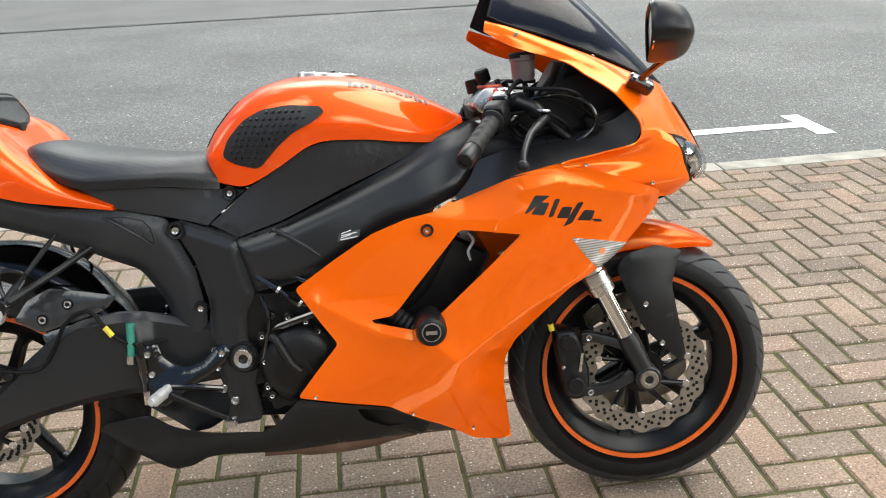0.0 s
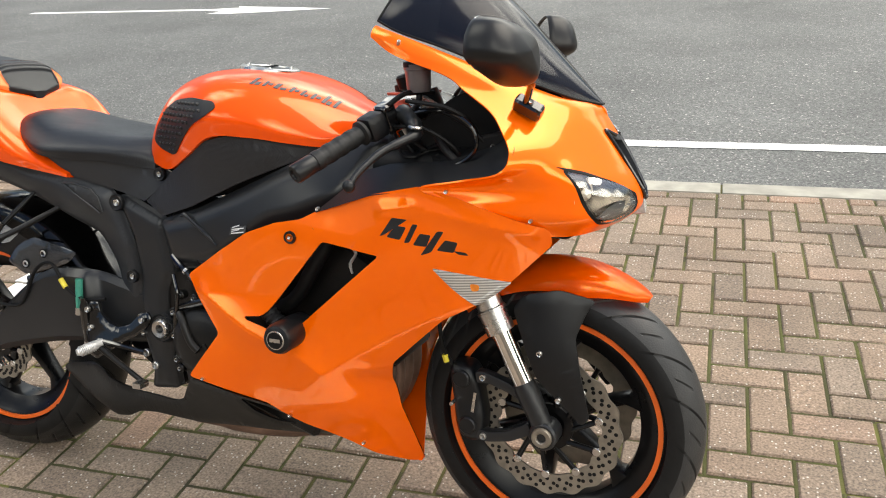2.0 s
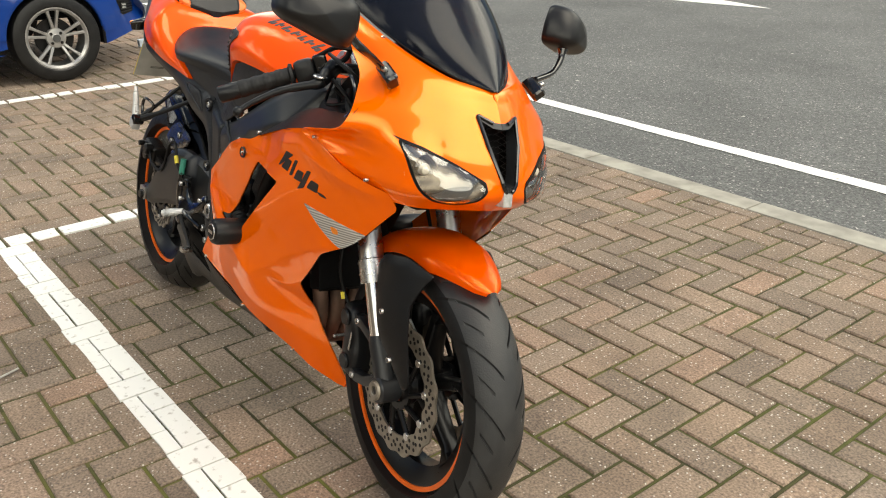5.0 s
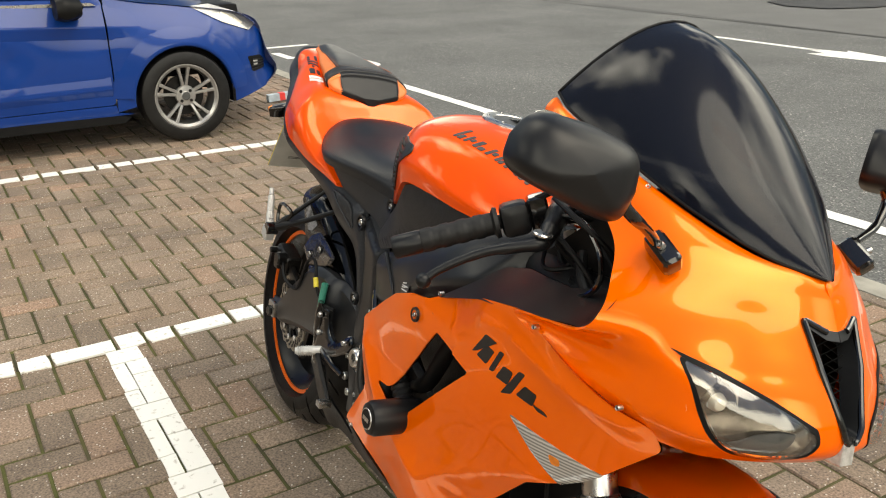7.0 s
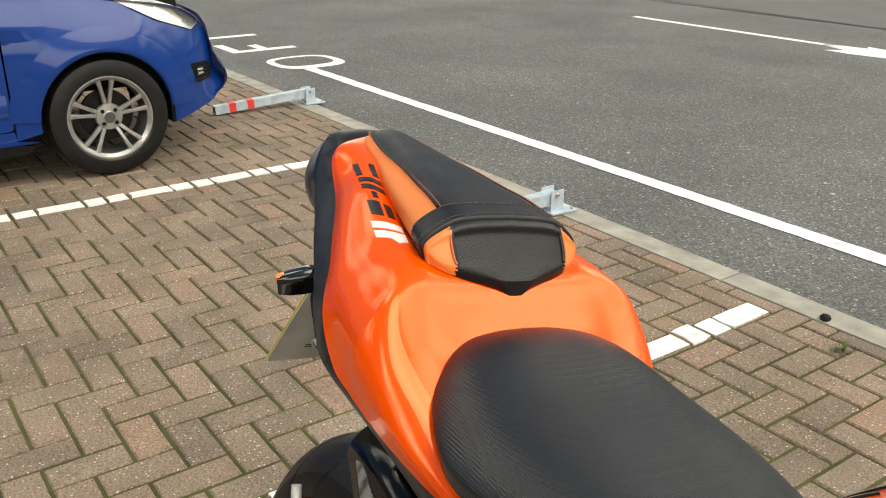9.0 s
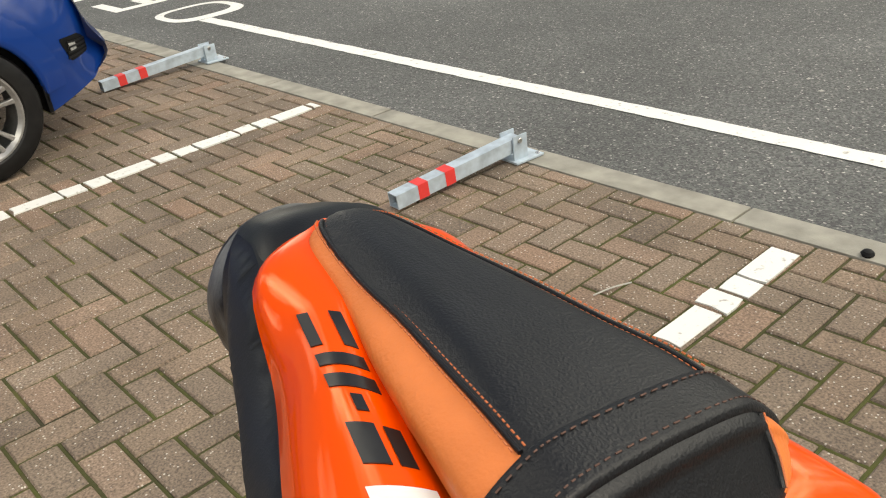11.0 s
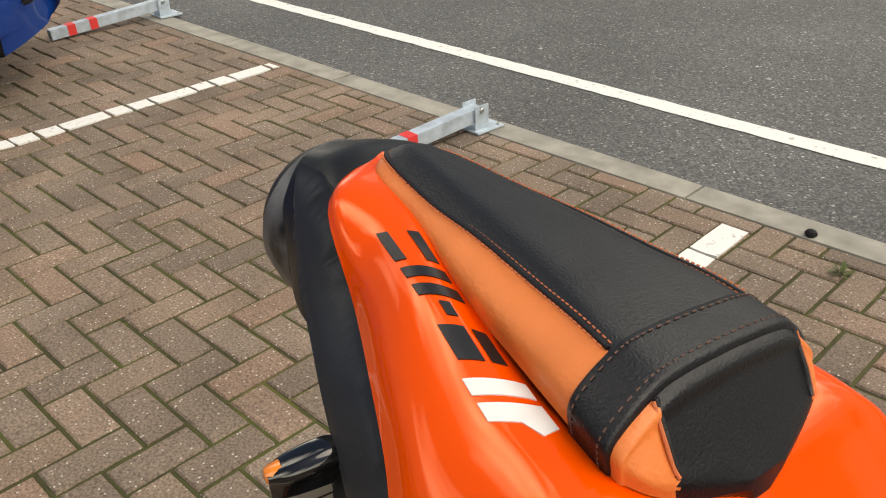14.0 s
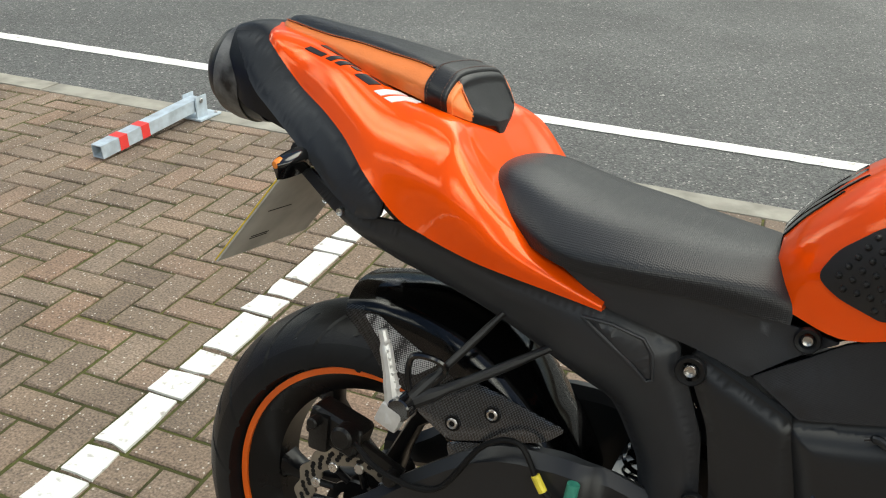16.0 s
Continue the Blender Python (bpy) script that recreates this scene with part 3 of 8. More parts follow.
# ---- markings and kerb ----
def strip(name, u0, u1, v0, v1, label, on_blocks, g=0.0065):
    """A painted strip, in the paving's axes; on blocks it is broken at the joints."""
    vs, fs = [], []
    rg = random.Random(int(abs(u0 * 1000 + v0 * 77)))
    if on_blocks:
        for cu, cv, flat in BLOCKS:
            hx, hy = (W, W / 2) if flat else (W / 2, W)
            a, b = max(u0 + rg.uniform(-0.004, 0.004), cu - hx + g), min(u1 + rg.uniform(-0.004, 0.004), cu + hx - g)
            c, d = max(v0 + rg.uniform(-0.004, 0.004), cv - hy + g), min(v1 + rg.uniform(-0.004, 0.004), cv + hy - g)
            if b - a > 0.018 and d - c > 0.018:
                j = [rg.uniform(-0.55, 0.55) * g for _ in range(8)]
                o = len(vs)
                q = [(a + j[0], c + j[1]), ((a + b) / 2, c + j[1] * 2), (b + j[2], c + j[3]), (b + j[2], (c + d) / 2), (b + j[4], d + j[5]), ((a + b) / 2, d + j[5]), (a + j[6], d + j[7]), (a + j[6], (c + d) / 2)]
                vs += [TURN @ Vector((x, y, 0.0032)) for x, y in q] + [TURN @ Vector((x, y, -0.004)) for x, y in q]
                fs += [tuple(range(o, o + 8))] + [(o + i, o + i + 8, o + (i + 1) % 8 + 8, o + (i + 1) % 8) for i in range(8)]
    else:
        n = max(2, int(max(u1 - u0, v1 - v0) / 0.06))
        along = u1 - u0 > v1 - v0
        rows = []
        for i in range(n + 1):
            f = i / n
            j, k = rg.uniform(-0.004, 0.004), rg.uniform(-0.004, 0.004)
            rows.append(((u0 + (u1 - u0) * f, v0 + j), (u0 + (u1 - u0) * f, v1 + k)) if along else ((u0 + j, v0 + (v1 - v0) * f), (u1 + k, v0 + (v1 - v0) * f)))
        for (x0, y0), (x1, y1) in rows:
            vs += [TURN @ Vector((x0, y0, road_z(y0) + 0.004)), TURN @ Vector((x1, y1, road_z(y1) + 0.004))]
        fs = [(2 * i, 2 * i + 1, 2 * i + 3, 2 * i + 2) for i in range(n)]
    me = bpy.data.meshes.new(name)
    me.from_pydata(vs, [], fs)
    me.materials.append(PAINT)
    return tagged(new(name, me), label, "road marking", kind="structure")


def road_z(v):
    return -0.016 + (v - 2.25) / 77.75 * 0.016


def flat_shape(name, loops, label):
    """White paint on the road cut to outlines of (u, v)."""
    bm = bmesh.new()
    for loop in loops:
        bm.faces.new([bm.verts.new(TURN @ Vector((u, v, road_z(v) + 0.004))) for u, v in loop])
    return tagged(part(name, bm, PAINT), label, "road marking", kind="structure")


strip("trim_bay_line", -0.862, -0.759, -4.2, 2.079, "white painted bay line broken over the paving blocks", True, 0.0080)
strip("trim_bay_line_end", -0.768, 3.2, -0.43, -0.32, "worn white painted line across the end of the bay", True, 0.0026)
strip("trim_bay_line_far", -3.300, -3.205, -4.2, 2.10, "white painted bay line broken over the paving blocks", True, 0.0080)
strip("trim_road_line", -5.72, 3.40, 2.803, 2.905, "white edge line on the asphalt road", False)
strip("trim_road_line_end", 3.40, 3.51, 2.64, 3.07, "white cross bar at the end of the road line", False)
strip("trim_centre_line", -6.5, -3.9, 7.46, 7.56, "thin worn white line in the middle of the road", False)
flat_shape("trim_arrow_head", [[(-4.05, 7.47), (-3.74, 7.36), (-3.86, 7.22), (-3.60, 7.20), (-3.2, 7.27), (-2.42, 7.44), (-2.92, 7.57), (-3.5, 7.68), (-3.72, 7.72), (-3.66, 7.62), (-4.05, 7.55)]], "worn white arrow head painted on the road")
O_OUT = [(-6.12 + 0.30 * math.copysign(abs(math.cos(a)) ** 0.7, math.cos(a)), 2.97 + 0.31 * math.copysign(abs(math.sin(a)) ** 0.7, math.sin(a))) for a in (2 * math.pi * i / 28 for i in range(28))]
bm = bmesh.new()
ring = []
for k in (1.0, 0.68):
    ring.append([bm.verts.new(TURN @ Vector((-6.12 + (u + 6.22) * k, 2.97 + (v - 2.97) * (k if k == 1 else 0.78), road_z(v) + 0.004))) for u, v in O_OUT])
for i in range(28):
    j = (i + 1) % 28
    bm.faces.new((ring[0][i], ring[0][j], ring[1][j], ring[1][i]))
tagged(part("trim_letter_round", bm, PAINT), "white round letter painted on the road", "road marking", kind="structure")
flat_shape("trim_letter_bars", [[(-6.85, 2.62), (-6.74, 2.62), (-6.74, 3.25), (-6.85, 3.25)], [(-7.25, 2.62), (-6.852, 2.62), (-6.852, 2.72), (-7.25, 2.72)], [(-7.1, 2.9), (-6.852, 2.9), (-6.852, 3.0), (-7.1, 3.0)]], "white letter strokes painted on the road")
flat_shape("trim_letter_bar_far", [[(-7.75, 2.62), (-7.64, 2.62), (-7.64, 3.25), (-7.75, 3.25)]], "white letter stroke painted on the road")

kerb = tagged(new("kerb"), "pale concrete kerb laid nearly flush with the road", "kerb", kind="structure")
u = -12.0
i = 0
while u < 9:
    bm = box((0.906, 0.122, 0.12), TURN @ Matrix.Translation((u + 0.457, 2.2, -0.059 + 0.001 * math.sin(i * 2.3))), 0.006)
    part("kerb_stone", bm, KERB, kerb)
    u += 0.914
    i += 1

# ---- motorcycle ----
LEAN = 11.8
bike = tagged(new("motorcycle"), "orange and black sports motorcycle leaning on its side stand", "motorcycle")
bike.matrix_world = pose(0, 0, 0, -LEAN)
FA, RA = (1.378, 0.303), (-0.052, 0.315)


def wheel(name, axle, tyre_r, half, rim_r, spokes, parent, rear=False):
    """A cast wheel: rim with spokes, tyre with cut grooves, orange tape on both sides."""
    cx, cz = axle
    rw = half * 0.72
    prof = [(rim_r, -rw), (rim_r + 0.006, -rw + 0.002), (rim_r + 0.006, -rw + 0.008), (rim_r - 0.014, -rw + 0.016), (rim_r - 0.036, -rw * 0.4), (rim_r - 0.036, rw * 0.4), (rim_r - 0.014, rw - 0.016), (rim_r + 0.006, rw - 0.008), (rim_r + 0.006, rw - 0.002), (rim_r, rw), (rim_r - 0.016, rw - 0.004), (rim_r - 0.048, rw * 0.45), (rim_r - 0.05, 0), (rim_r - 0.048, -rw * 0.45), (rim_r - 0.016, -rw + 0.004)]
    rim = part(name, lathe(prof, (cx, 0, cz), seg=72), RIM_PAINT, parent, "black cast wheel with orange rim tape")
    part("hub", lathe([(0.012, -0.06), (0.036, -0.06), (0.042, -0.045), (0.03, -0.02), (0.03, 0.02), (0.042, 0.045), (0.036, 0.06), (0.012, 0.06)], (cx, 0, cz), seg=32), RIM_PAINT, rim)
    for k in range(spokes):
        a = 2 * math.pi * k / spokes + (0.35 if not rear else 0.1)
        d, s = Vector((math.cos(a), 0, math.sin(a))), Vector((-math.sin(a), 0, math.cos(a)))
        c = Vector((cx, 0, cz))
        secs = []
        for f, wd, th, sk in ((0.03, 0.020, 0.030, 0.0), (0.09, 0.013, 0.024, 0.006), (0.15, 0.012, 0.020, 0.008), (rim_r - 0.06, 0.016, 0.022, 0.002), (rim_r - 0.042, 0.030, 0.028, 0.0)):
            o = c + d * f + s * sk
            secs.append([o + s * (wd * math.copysign(abs(math.cos(q)) ** 0.6, math.cos(q))) + Vector((0, th * math.copysign(abs(math.sin(q)) ** 0.6, math.sin(q)), 0)) for q in (2 * math.pi * i / 12 for i in range(12))])
        part("spoke", grid_bm(secs, close_u=True, cap=True), RIM_PAINT, rim)
    h = half
    sec = []
    m = 48
    for i in range(m + 1):
        a = -1 + 2 * i / m
        ang = a * radians(112)
        sec.append((tyre_r - 0.9 * h + 0.9 * h * math.cos(ang) if abs(ang) < radians(90) else tyre_r - 0.9 * h + 0.9 * h * math.cos(ang) * 1.5, h * math.sin(ang) / 1.0))
    sec = [(rim_r + 0.004, -rw + 0.006)] + [(max(r, rim_r + 0.01), y) for r, y in sec] + [(rim_r + 0.004, rw - 0.006)]
    seg = 960
    bm = bmesh.new()
    rings = []
    for k in range(seg):
        row = []
        for j, (r, y) in enumerate(sec):
            f = (j - 1 - m / 2) / (m / 2)
            cut = 0.0
            if 0.12 < abs(f) < 0.82 and 2 < j < len(sec) - 3:
                ph = (k / seg * 16 + (0.5 if f > 0 else 0)) % 1
                if ph < 0.060 and not (0.44 < abs(f) < 0.48):
                    cut = 0.0052
                if (ph + 0.5) % 1 < 0.060 and 0.26 < abs(f) < 0.46:
                    cut = 0.0038
            rr = r - cut
            a = 2 * math.pi * (k / seg + min(1.0, abs(f)) ** 0.8 * 1.35 / 16)
            row.append(Vector((cx + rr * math.cos(a), y, cz + rr * math.sin(a))))
        rings.append(row)
    rings.append(rings[0])
    bm = grid_bm(rings)
    bmesh.ops.remove_doubles(bm, verts=bm.verts, dist=1e-6)
    for fc in bm.faces:
        if math.hypot(fc.calc_center_median().x - cx, fc.calc_center_median().z - cz) < tyre_r - 0.52 * h:
            fc.material_index = 1
    part("tyre", bm, [RUBBER if rear else LIT_RUBBER, SIDEWALL], rim, "black road tyre with slanted grooves", 25)
    for s in (-1, 1):
        part("rim_tape", lathe([(rim_r - 0.009, s * (rw + 0.0026)), (rim_r + 0.001, s * (rw + 0.0026)), (rim_r + 0.001, s * (rw - 0.003)), (rim_r - 0.009, s * (rw - 0.003))], (cx, 0, cz), seg=96), ORANGE_TAPE, rim, "orange tape stripe")
    return rim


def brake_disc(parent, axle, r, inner, y, holes=True):
    """A wavy drilled disc with its black carrier and buttons."""
    cx, cz = axle
    n = 144
    bm = bmesh.new()
    outer = [(r - 0.0045 * (1 - math.cos(i / n * 2 * math.pi * 16)) / 2 * 1.6, 2 * math.pi * i / n) for i in range(n)]
    loops = []
    for yy in (y - 0.0025, y + 0.0025):
        loops.append([[bm.verts.new((cx + rr * math.cos(a), yy, cz + rr * math.sin(a))) for rr, a in outer], [bm.verts.new((cx + (inner + 0.004 * math.sin(i / n * 2 * math.pi * 16)) * math.cos(a), yy, cz + inner * math.sin(a))) for i, (_, a) in enumerate(outer)]])
    for i in range(n):
        j = (i + 1) % n
        (a0, b0), (a1, b1) = loops
        bm.faces.new((a0[i], a0[j], b0[j], b0[i]))
        bm.faces.new((a1[i], b1[i], b1[j], a1[j]))
        bm.faces.new((a0[i], a1[i], a1[j], a0[j]))
        bm.faces.new((b0[i], b0[j], b1[j], b1[i]))
    d = part("brake_disc", bm, DISC_STEEL, bike, "drilled wavy steel brake disc")
    d.matrix_basis = STEER if parent.name.startswith("front") else Matrix.Identity(4)
    bm = bmesh.new()
    for k in range(112):
        a = 2 * math.pi * k / 112
        rr = (inner + 0.010, r - 0.014, inner + 0.019, r - 0.021)[k % 4]
        s = -1 if y < 0 else 1
        disc(0.0042, 0.0008, (cx + rr * math.cos(a), y + s * 0.0022, cz + rr * math.sin(a)), (0, s, 0), 8, 0.0002, bm)
    tagged(part("drilling", bm, CAR_BLACK, d), kind="stuff")
    bm = bmesh.new()
    lathe([(0.034, y - 0.004), (0.05, y - 0.004), (0.05, y + 0.004), (0.034, y + 0.004)], (cx, 0, cz), seg=32, bm=bm)
    part("disc_carrier", bm, RIM_PAINT, d)
    for k in range(10):
        a = 2 * math.pi * k / 10
        b = a + 0.28
        part("carrier_arm", tube([(cx + 0.047 * math.cos(a), y, cz + 0.047 * math.sin(a)), (cx + inner * math.cos(b), y, cz + inner * math.sin(b))], 0.006, 8), RIM_PAINT, d)
        sy = -1 if y < 0 else 1
        part("disc_button", disc(0.0085, 0.006, (cx + inner * math.cos(b), y, cz + inner * math.sin(b)), (0, sy, 0), 14, 0.001), STEEL, d)
    return d


front_wheel = wheel("front_wheel", FA, 0.300, 0.064, 0.224, 6, bike)
STEER_AXIS = Vector((-0.435, 0, 0.90)).normalized()
STEER = Matrix.Translation((1.363, 0.002, 0.303)) @ Matrix.Rotation(radians(-3.5), 4, STEER_AXIS) @ Matrix.Translation((-1.352, 0, -0.303))
front_wheel.matrix_basis = STEER
rear_wheel = wheel("rear_wheel", RA, 0.317, 0.090, 0.226, 6, bike, True)
for y in (-0.068, 0.068):
    brake_disc(front_wheel, FA, 0.151, 0.106, y)
brake_disc(rear_wheel, RA, 0.110, 0.075, -0.085)

# tank
TANK = [
    (0.462, ((0, 0.868), (0.030, 0.866), (0.060, 0.853), (0.080, 0.825), (0.086, 0.80))),
    (0.492, ((0, 0.913), (0.054, 0.906), (0.094, 0.885), (0.113, 0.845), (0.112, 0.795))),
    (0.55, ((0, 0.966), (0.076, 0.960), (0.128, 0.932), (0.145, 0.875), (0.138, 0.788))),
    (0.62, ((0, 0.994), (0.089, 0.988), (0.154, 0.960), (0.180, 0.900), (0.172, 0.822))),
    (0.70, ((0, 1.002), (0.096, 0.996), (0.175, 0.970), (0.211, 0.915), (0.203, 0.868))),
    (0.79, ((0, 0.993), (0.095, 0.987), (0.170, 0.962), (0.206, 0.908), (0.198, 0.870))),
    (0.87, ((0, 0.968), (0.085, 0.963), (0.146, 0.940), (0.181, 0.888), (0.178, 0.860))),
    (0.94, ((0, 0.936), (0.065, 0.931), (0.108, 0.910), (0.140, 0.875), (0.142, 0.853))),
    (1.005, ((0, 0.900), (0.040, 0.897), (0.062, 0.888), (0.080, 0.875), (0.085, 0.862))),
]
tank = part("fuel_tank", body(TANK, 26, 44), RED_ORANGE, bike, "glossy orange fuel tank")

# seat
SEAT = [
    (0.086, ((0, 0.875), (0.02, 0.875), (0.042, 0.872), (0.058, 0.867), (0.058, 0.859))),
    (0.105, ((0, 0.893), (0.04, 0.891), (0.080, 0.883), (0.102, 0.865), (0.098, 0.847))),
    (0.15, ((0, 0.895), (0.06, 0.893), (0.112, 0.880), (0.144, 0.851), (0.140, 0.829))),
    (0.23, ((0, 0.876), (0.07, 0.874), (0.132, 0.861), (0.175, 0.829), (0.172, 0.806))),
    (0.31, ((0, 0.864), (0.07, 0.863), (0.127, 0.853), (0.170, 0.826), (0.166, 0.800))),
    (0.39, ((0, 0.854), (0.06, 0.853), (0.105, 0.846), (0.145, 0.824), (0.144, 0.796))),
    (0.455, ((0, 0.851), (0.05, 0.849), (0.085, 0.841), (0.122, 0.818), (0.124, 0.786))),
    (0.492, ((0, 0.846), (0.04, 0.844), (0.07, 0.834), (0.106, 0.808), (0.112, 0.782))),
]
seat = part("seat", body(SEAT, 24, 44), SEAT_VINYL, bike, "black grained rider seat")

# tail cowl
TAIL = [
    (-0.292, ((0, 1.026), (0.010, 1.026), (0.018, 1.024), (0.028, 1.020), (0.036, 1.015), (0.042, 1.010))),
    (-0.25, ((0, 1.020), (0.025, 1.020), (0.045, 1.020), (0.068, 1.017), (0.083, 1.010), (0.089, 0.999))),
    (-0.19, ((0, 1.004), (0.035, 1.006), (0.062, 1.010), (0.085, 1.000), (0.101, 0.978), (0.106, 0.954))),
    (-0.13, ((0, 0.985), (0.050, 0.985), (0.088, 0.993), (0.109, 0.983), (0.127, 0.957), (0.135, 0.929))),
    (-0.082, ((0, 0.970), (0.060, 0.968), (0.098, 0.978), (0.123, 0.966), (0.148, 0.936), (0.158, 0.903))),
    (-0.03, ((0, 0.955), (0.070, 0.952), (0.100, 0.962), (0.134, 0.951), (0.170, 0.912), (0.186, 0.865))),
    (0.02, ((0, 0.944), (0.080, 0.946), (0.112, 0.954), (0.148, 0.942), (0.187, 0.892), (0.191, 0.824))),
    (0.058, ((0, 0.938), (0.080, 0.940), (0.122, 0.943), (0.160, 0.931), (0.196, 0.878), (0.187, 0.808))),
    (0.085, ((0, 0.908), (0.090, 0.911), (0.138, 0.916), (0.175, 0.914), (0.200, 0.863), (0.183, 0.798))),
    (0.125, ((0, 0.860), (0.090, 0.866), (0.140, 0.873), (0.182, 0.868), (0.194, 0.832), (0.177, 0.786))),
    (0.172, ((0, 0.830), (0.090, 0.832), (0.130, 0.833), (0.162, 0.828), (0.181, 0.806), (0.171, 0.777))),
    (0.22, ((0, 0.800), (0.090, 0.800), (0.125, 0.800), (0.150, 0.798), (0.167, 0.786), (0.162, 0.768))),
    (0.285, ((0, 0.765), (0.100, 0.766), (0.125, 0.767), (0.145, 0.767), (0.156, 0.763), (0.155, 0.757))),
]
tail = part("tail_cowl", body(TAIL, 30, 60), RED_ORANGE, bike, "glossy orange tail cowl")

# side fairings
SIDE = widths([(0.639, 0.575, 0.211), (0.625, 0.354, 0.212), (0.713, 0.469, 0.226), (0.80, 0.60, 0.238), (0.907, 0.689, 0.251), (0.99, 0.755, 0.238), (1.098, 0.713, 0.255), (1.10, 0.785, 0.246), (1.225, 0.79, 0.248), (1.254, 0.676, 0.227), (1.196, 0.652, 0.238), (1.093, 0.60, 0.247), (0.923, 0.518, 0.246), (0.93, 0.40, 0.228), (1.259, 0.573, 0.18), (1.325, 0.619, 0.167), (1.40, 0.705, 0.157), (1.37, 0.735, 0.205), (1.076, 0.42, 0.165), (1.13, 0.49, 0.185), (1.075, 0.142, 0.006), (1.06, 0.27, 0.075), (1.06, 0.36, 0.118), (0.997, 0.170, 0.062), (0.95, 0.215, 0.105), (0.90, 0.27, 0.165), (0.78, 0.335, 0.205), (1.0, 0.33, 0.16)])
FAIR = [(0.636, 0.580), (0.729, 0.643), (0.799, 0.687), (0.868, 0.713), (0.925, 0.724), (0.978, 0.752), (1.075, 0.782), (1.172, 0.803), (1.25, 0.784), (1.33, 0.755), (1.396, 0.729), (1.398, 0.695), (1.325, 0.621), (1.262, 0.573), (1.20, 0.540), (1.141, 0.484), (1.083, 0.428), (1.066, 0.381), (1.066, 0.30), (1.088, 0.142), (1.064, 0.140), (0.995, 0.170), (0.912, 0.243), (0.809, 0.312), (0.727, 0.328), (0.623, 0.352), (0.668, 0.408), (0.715, 0.464)]
VENT = [(0.972, 0.685), (1.094, 0.669), (0.924, 0.516), (0.872, 0.486), (0.790, 0.506), (0.786, 0.513), (0.825, 0.517), (0.842, 0.53)]

def seg_dist(x, z, line):
    """Distance from a point to a broken line, and the nearest point on it."""
    best = (9.0, x, z)
    for (x0, z0), (x1, z1) in zip(line, line[1:]):
        dx, dz = x1 - x0, z1 - z0
        f = max(0.0, min(1.0, ((x - x0) * dx + (z - z0) * dz) / (dx * dx + dz * dz)))
        px, pz = x0 + dx * f, z0 + dz * f
        best = min(best, (math.hypot(x - px, z - pz), px, pz))
    return best


# pressed lines of the fairing: the slanted recess round the vent, the folds below it and the shelf under the nose
RECESS_EDGE = [(1.11, 0.690), (0.978, 0.708), (0.890, 0.718), (0.684, 0.548), (0.800, 0.484), (0.909, 0.452)]
FOLD_LINE = [(0.684, 0.548), (0.800, 0.484), (0.909, 0.452), (0.958, 0.410), (1.095, 0.497), (1.225, 0.566)]
SHELF_LINE = [(1.103, 0.757), (1.165, 0.766), (1.271, 0.744), (1.371, 0.721)]
RECESS = [(0.978, 0.708), (0.890, 0.718), (0.684, 0.548), (0.800, 0.484), (0.870, 0.463), (0.876, 0.490), (0.888, 0.522), (1.03, 0.668), (1.05, 0.697)]
smooth_side = SIDE


def tent(d, w, h):
    return h * max(0.0, 1 - d / w) ** 2


def in_loop(poly, x, z):
    hit = False
    for (x0, z0), (x1, z1) in zip(poly, poly[1:] + poly[:1]):
        if (z0 > z) != (z1 > z) and x < (x1 - x0) * (z - z0) / (z1 - z0) + x0:
            hit = not hit
    return hit


def SIDE(x, z):
    y = smooth_side(x, z)
    y += tent(seg_dist(x, z, FOLD_LINE)[0], 0.07, 0.010) + tent(seg_dist(x, z, SHELF_LINE)[0], 0.03, 0.005)
    y += tent(math.hypot((x - 1.035) * 0.6, z - 0.418), 0.030, 0.006)
    if in_loop(RECESS, x, z):
        y -= min(0.012, 0.13 * seg_dist(x, z, RECESS_EDGE)[0])
    return y


def snap_lines(bm, lines, reach):
    """Draw the near vertices of a flat sheet on to pressed lines, so that the folds stay crisp."""
    for v in bm.verts:
        if not v.is_boundary:
            d, px, pz = min(seg_dist(v.co.x, v.co.z, line) for line in lines)
            if d < reach:
                v.co.x, v.co.z = px, pz


for s in (-1, 1):
    fairing = part("side_fairing", panel(fillet(FAIR, 0.010), SIDE, [fillet(VENT, 0.008)], 0.006, 0.0075, s, 0.003, [RECESS_EDGE, FOLD_LINE]), ORANGE, bike, "glossy orange side fairing with an air vent")
    field_normals(fairing, SIDE, s)

# lower half of the bodywork
def bolt(pos, way=(0, -1, 0), r=0.0075, parent=None, name="bolt"):
    """A round-headed bolt with a hex recess."""
    r *= 0.82
    return part(name, lathe([(0, -0.002), (r * 0.5, -0.002), (r * 0.55, 0.0015), (r * 0.85, 0.0022), (r, 0.0005), (r, -0.006), (0, -0.006)], pos, way, 18, closed=False), STEEL, parent or bike)


def pillowed(width, outline, h=0.010, r=0.024):
    """A half-width field that falls off towards the outline, for a panel with rounded edges."""
    ring = list(outline) + [outline[0]]
    return lambda x, z: width(x, z) - h * max(0.0, 1 - seg_dist(x, z, ring)[0] / r) ** 2


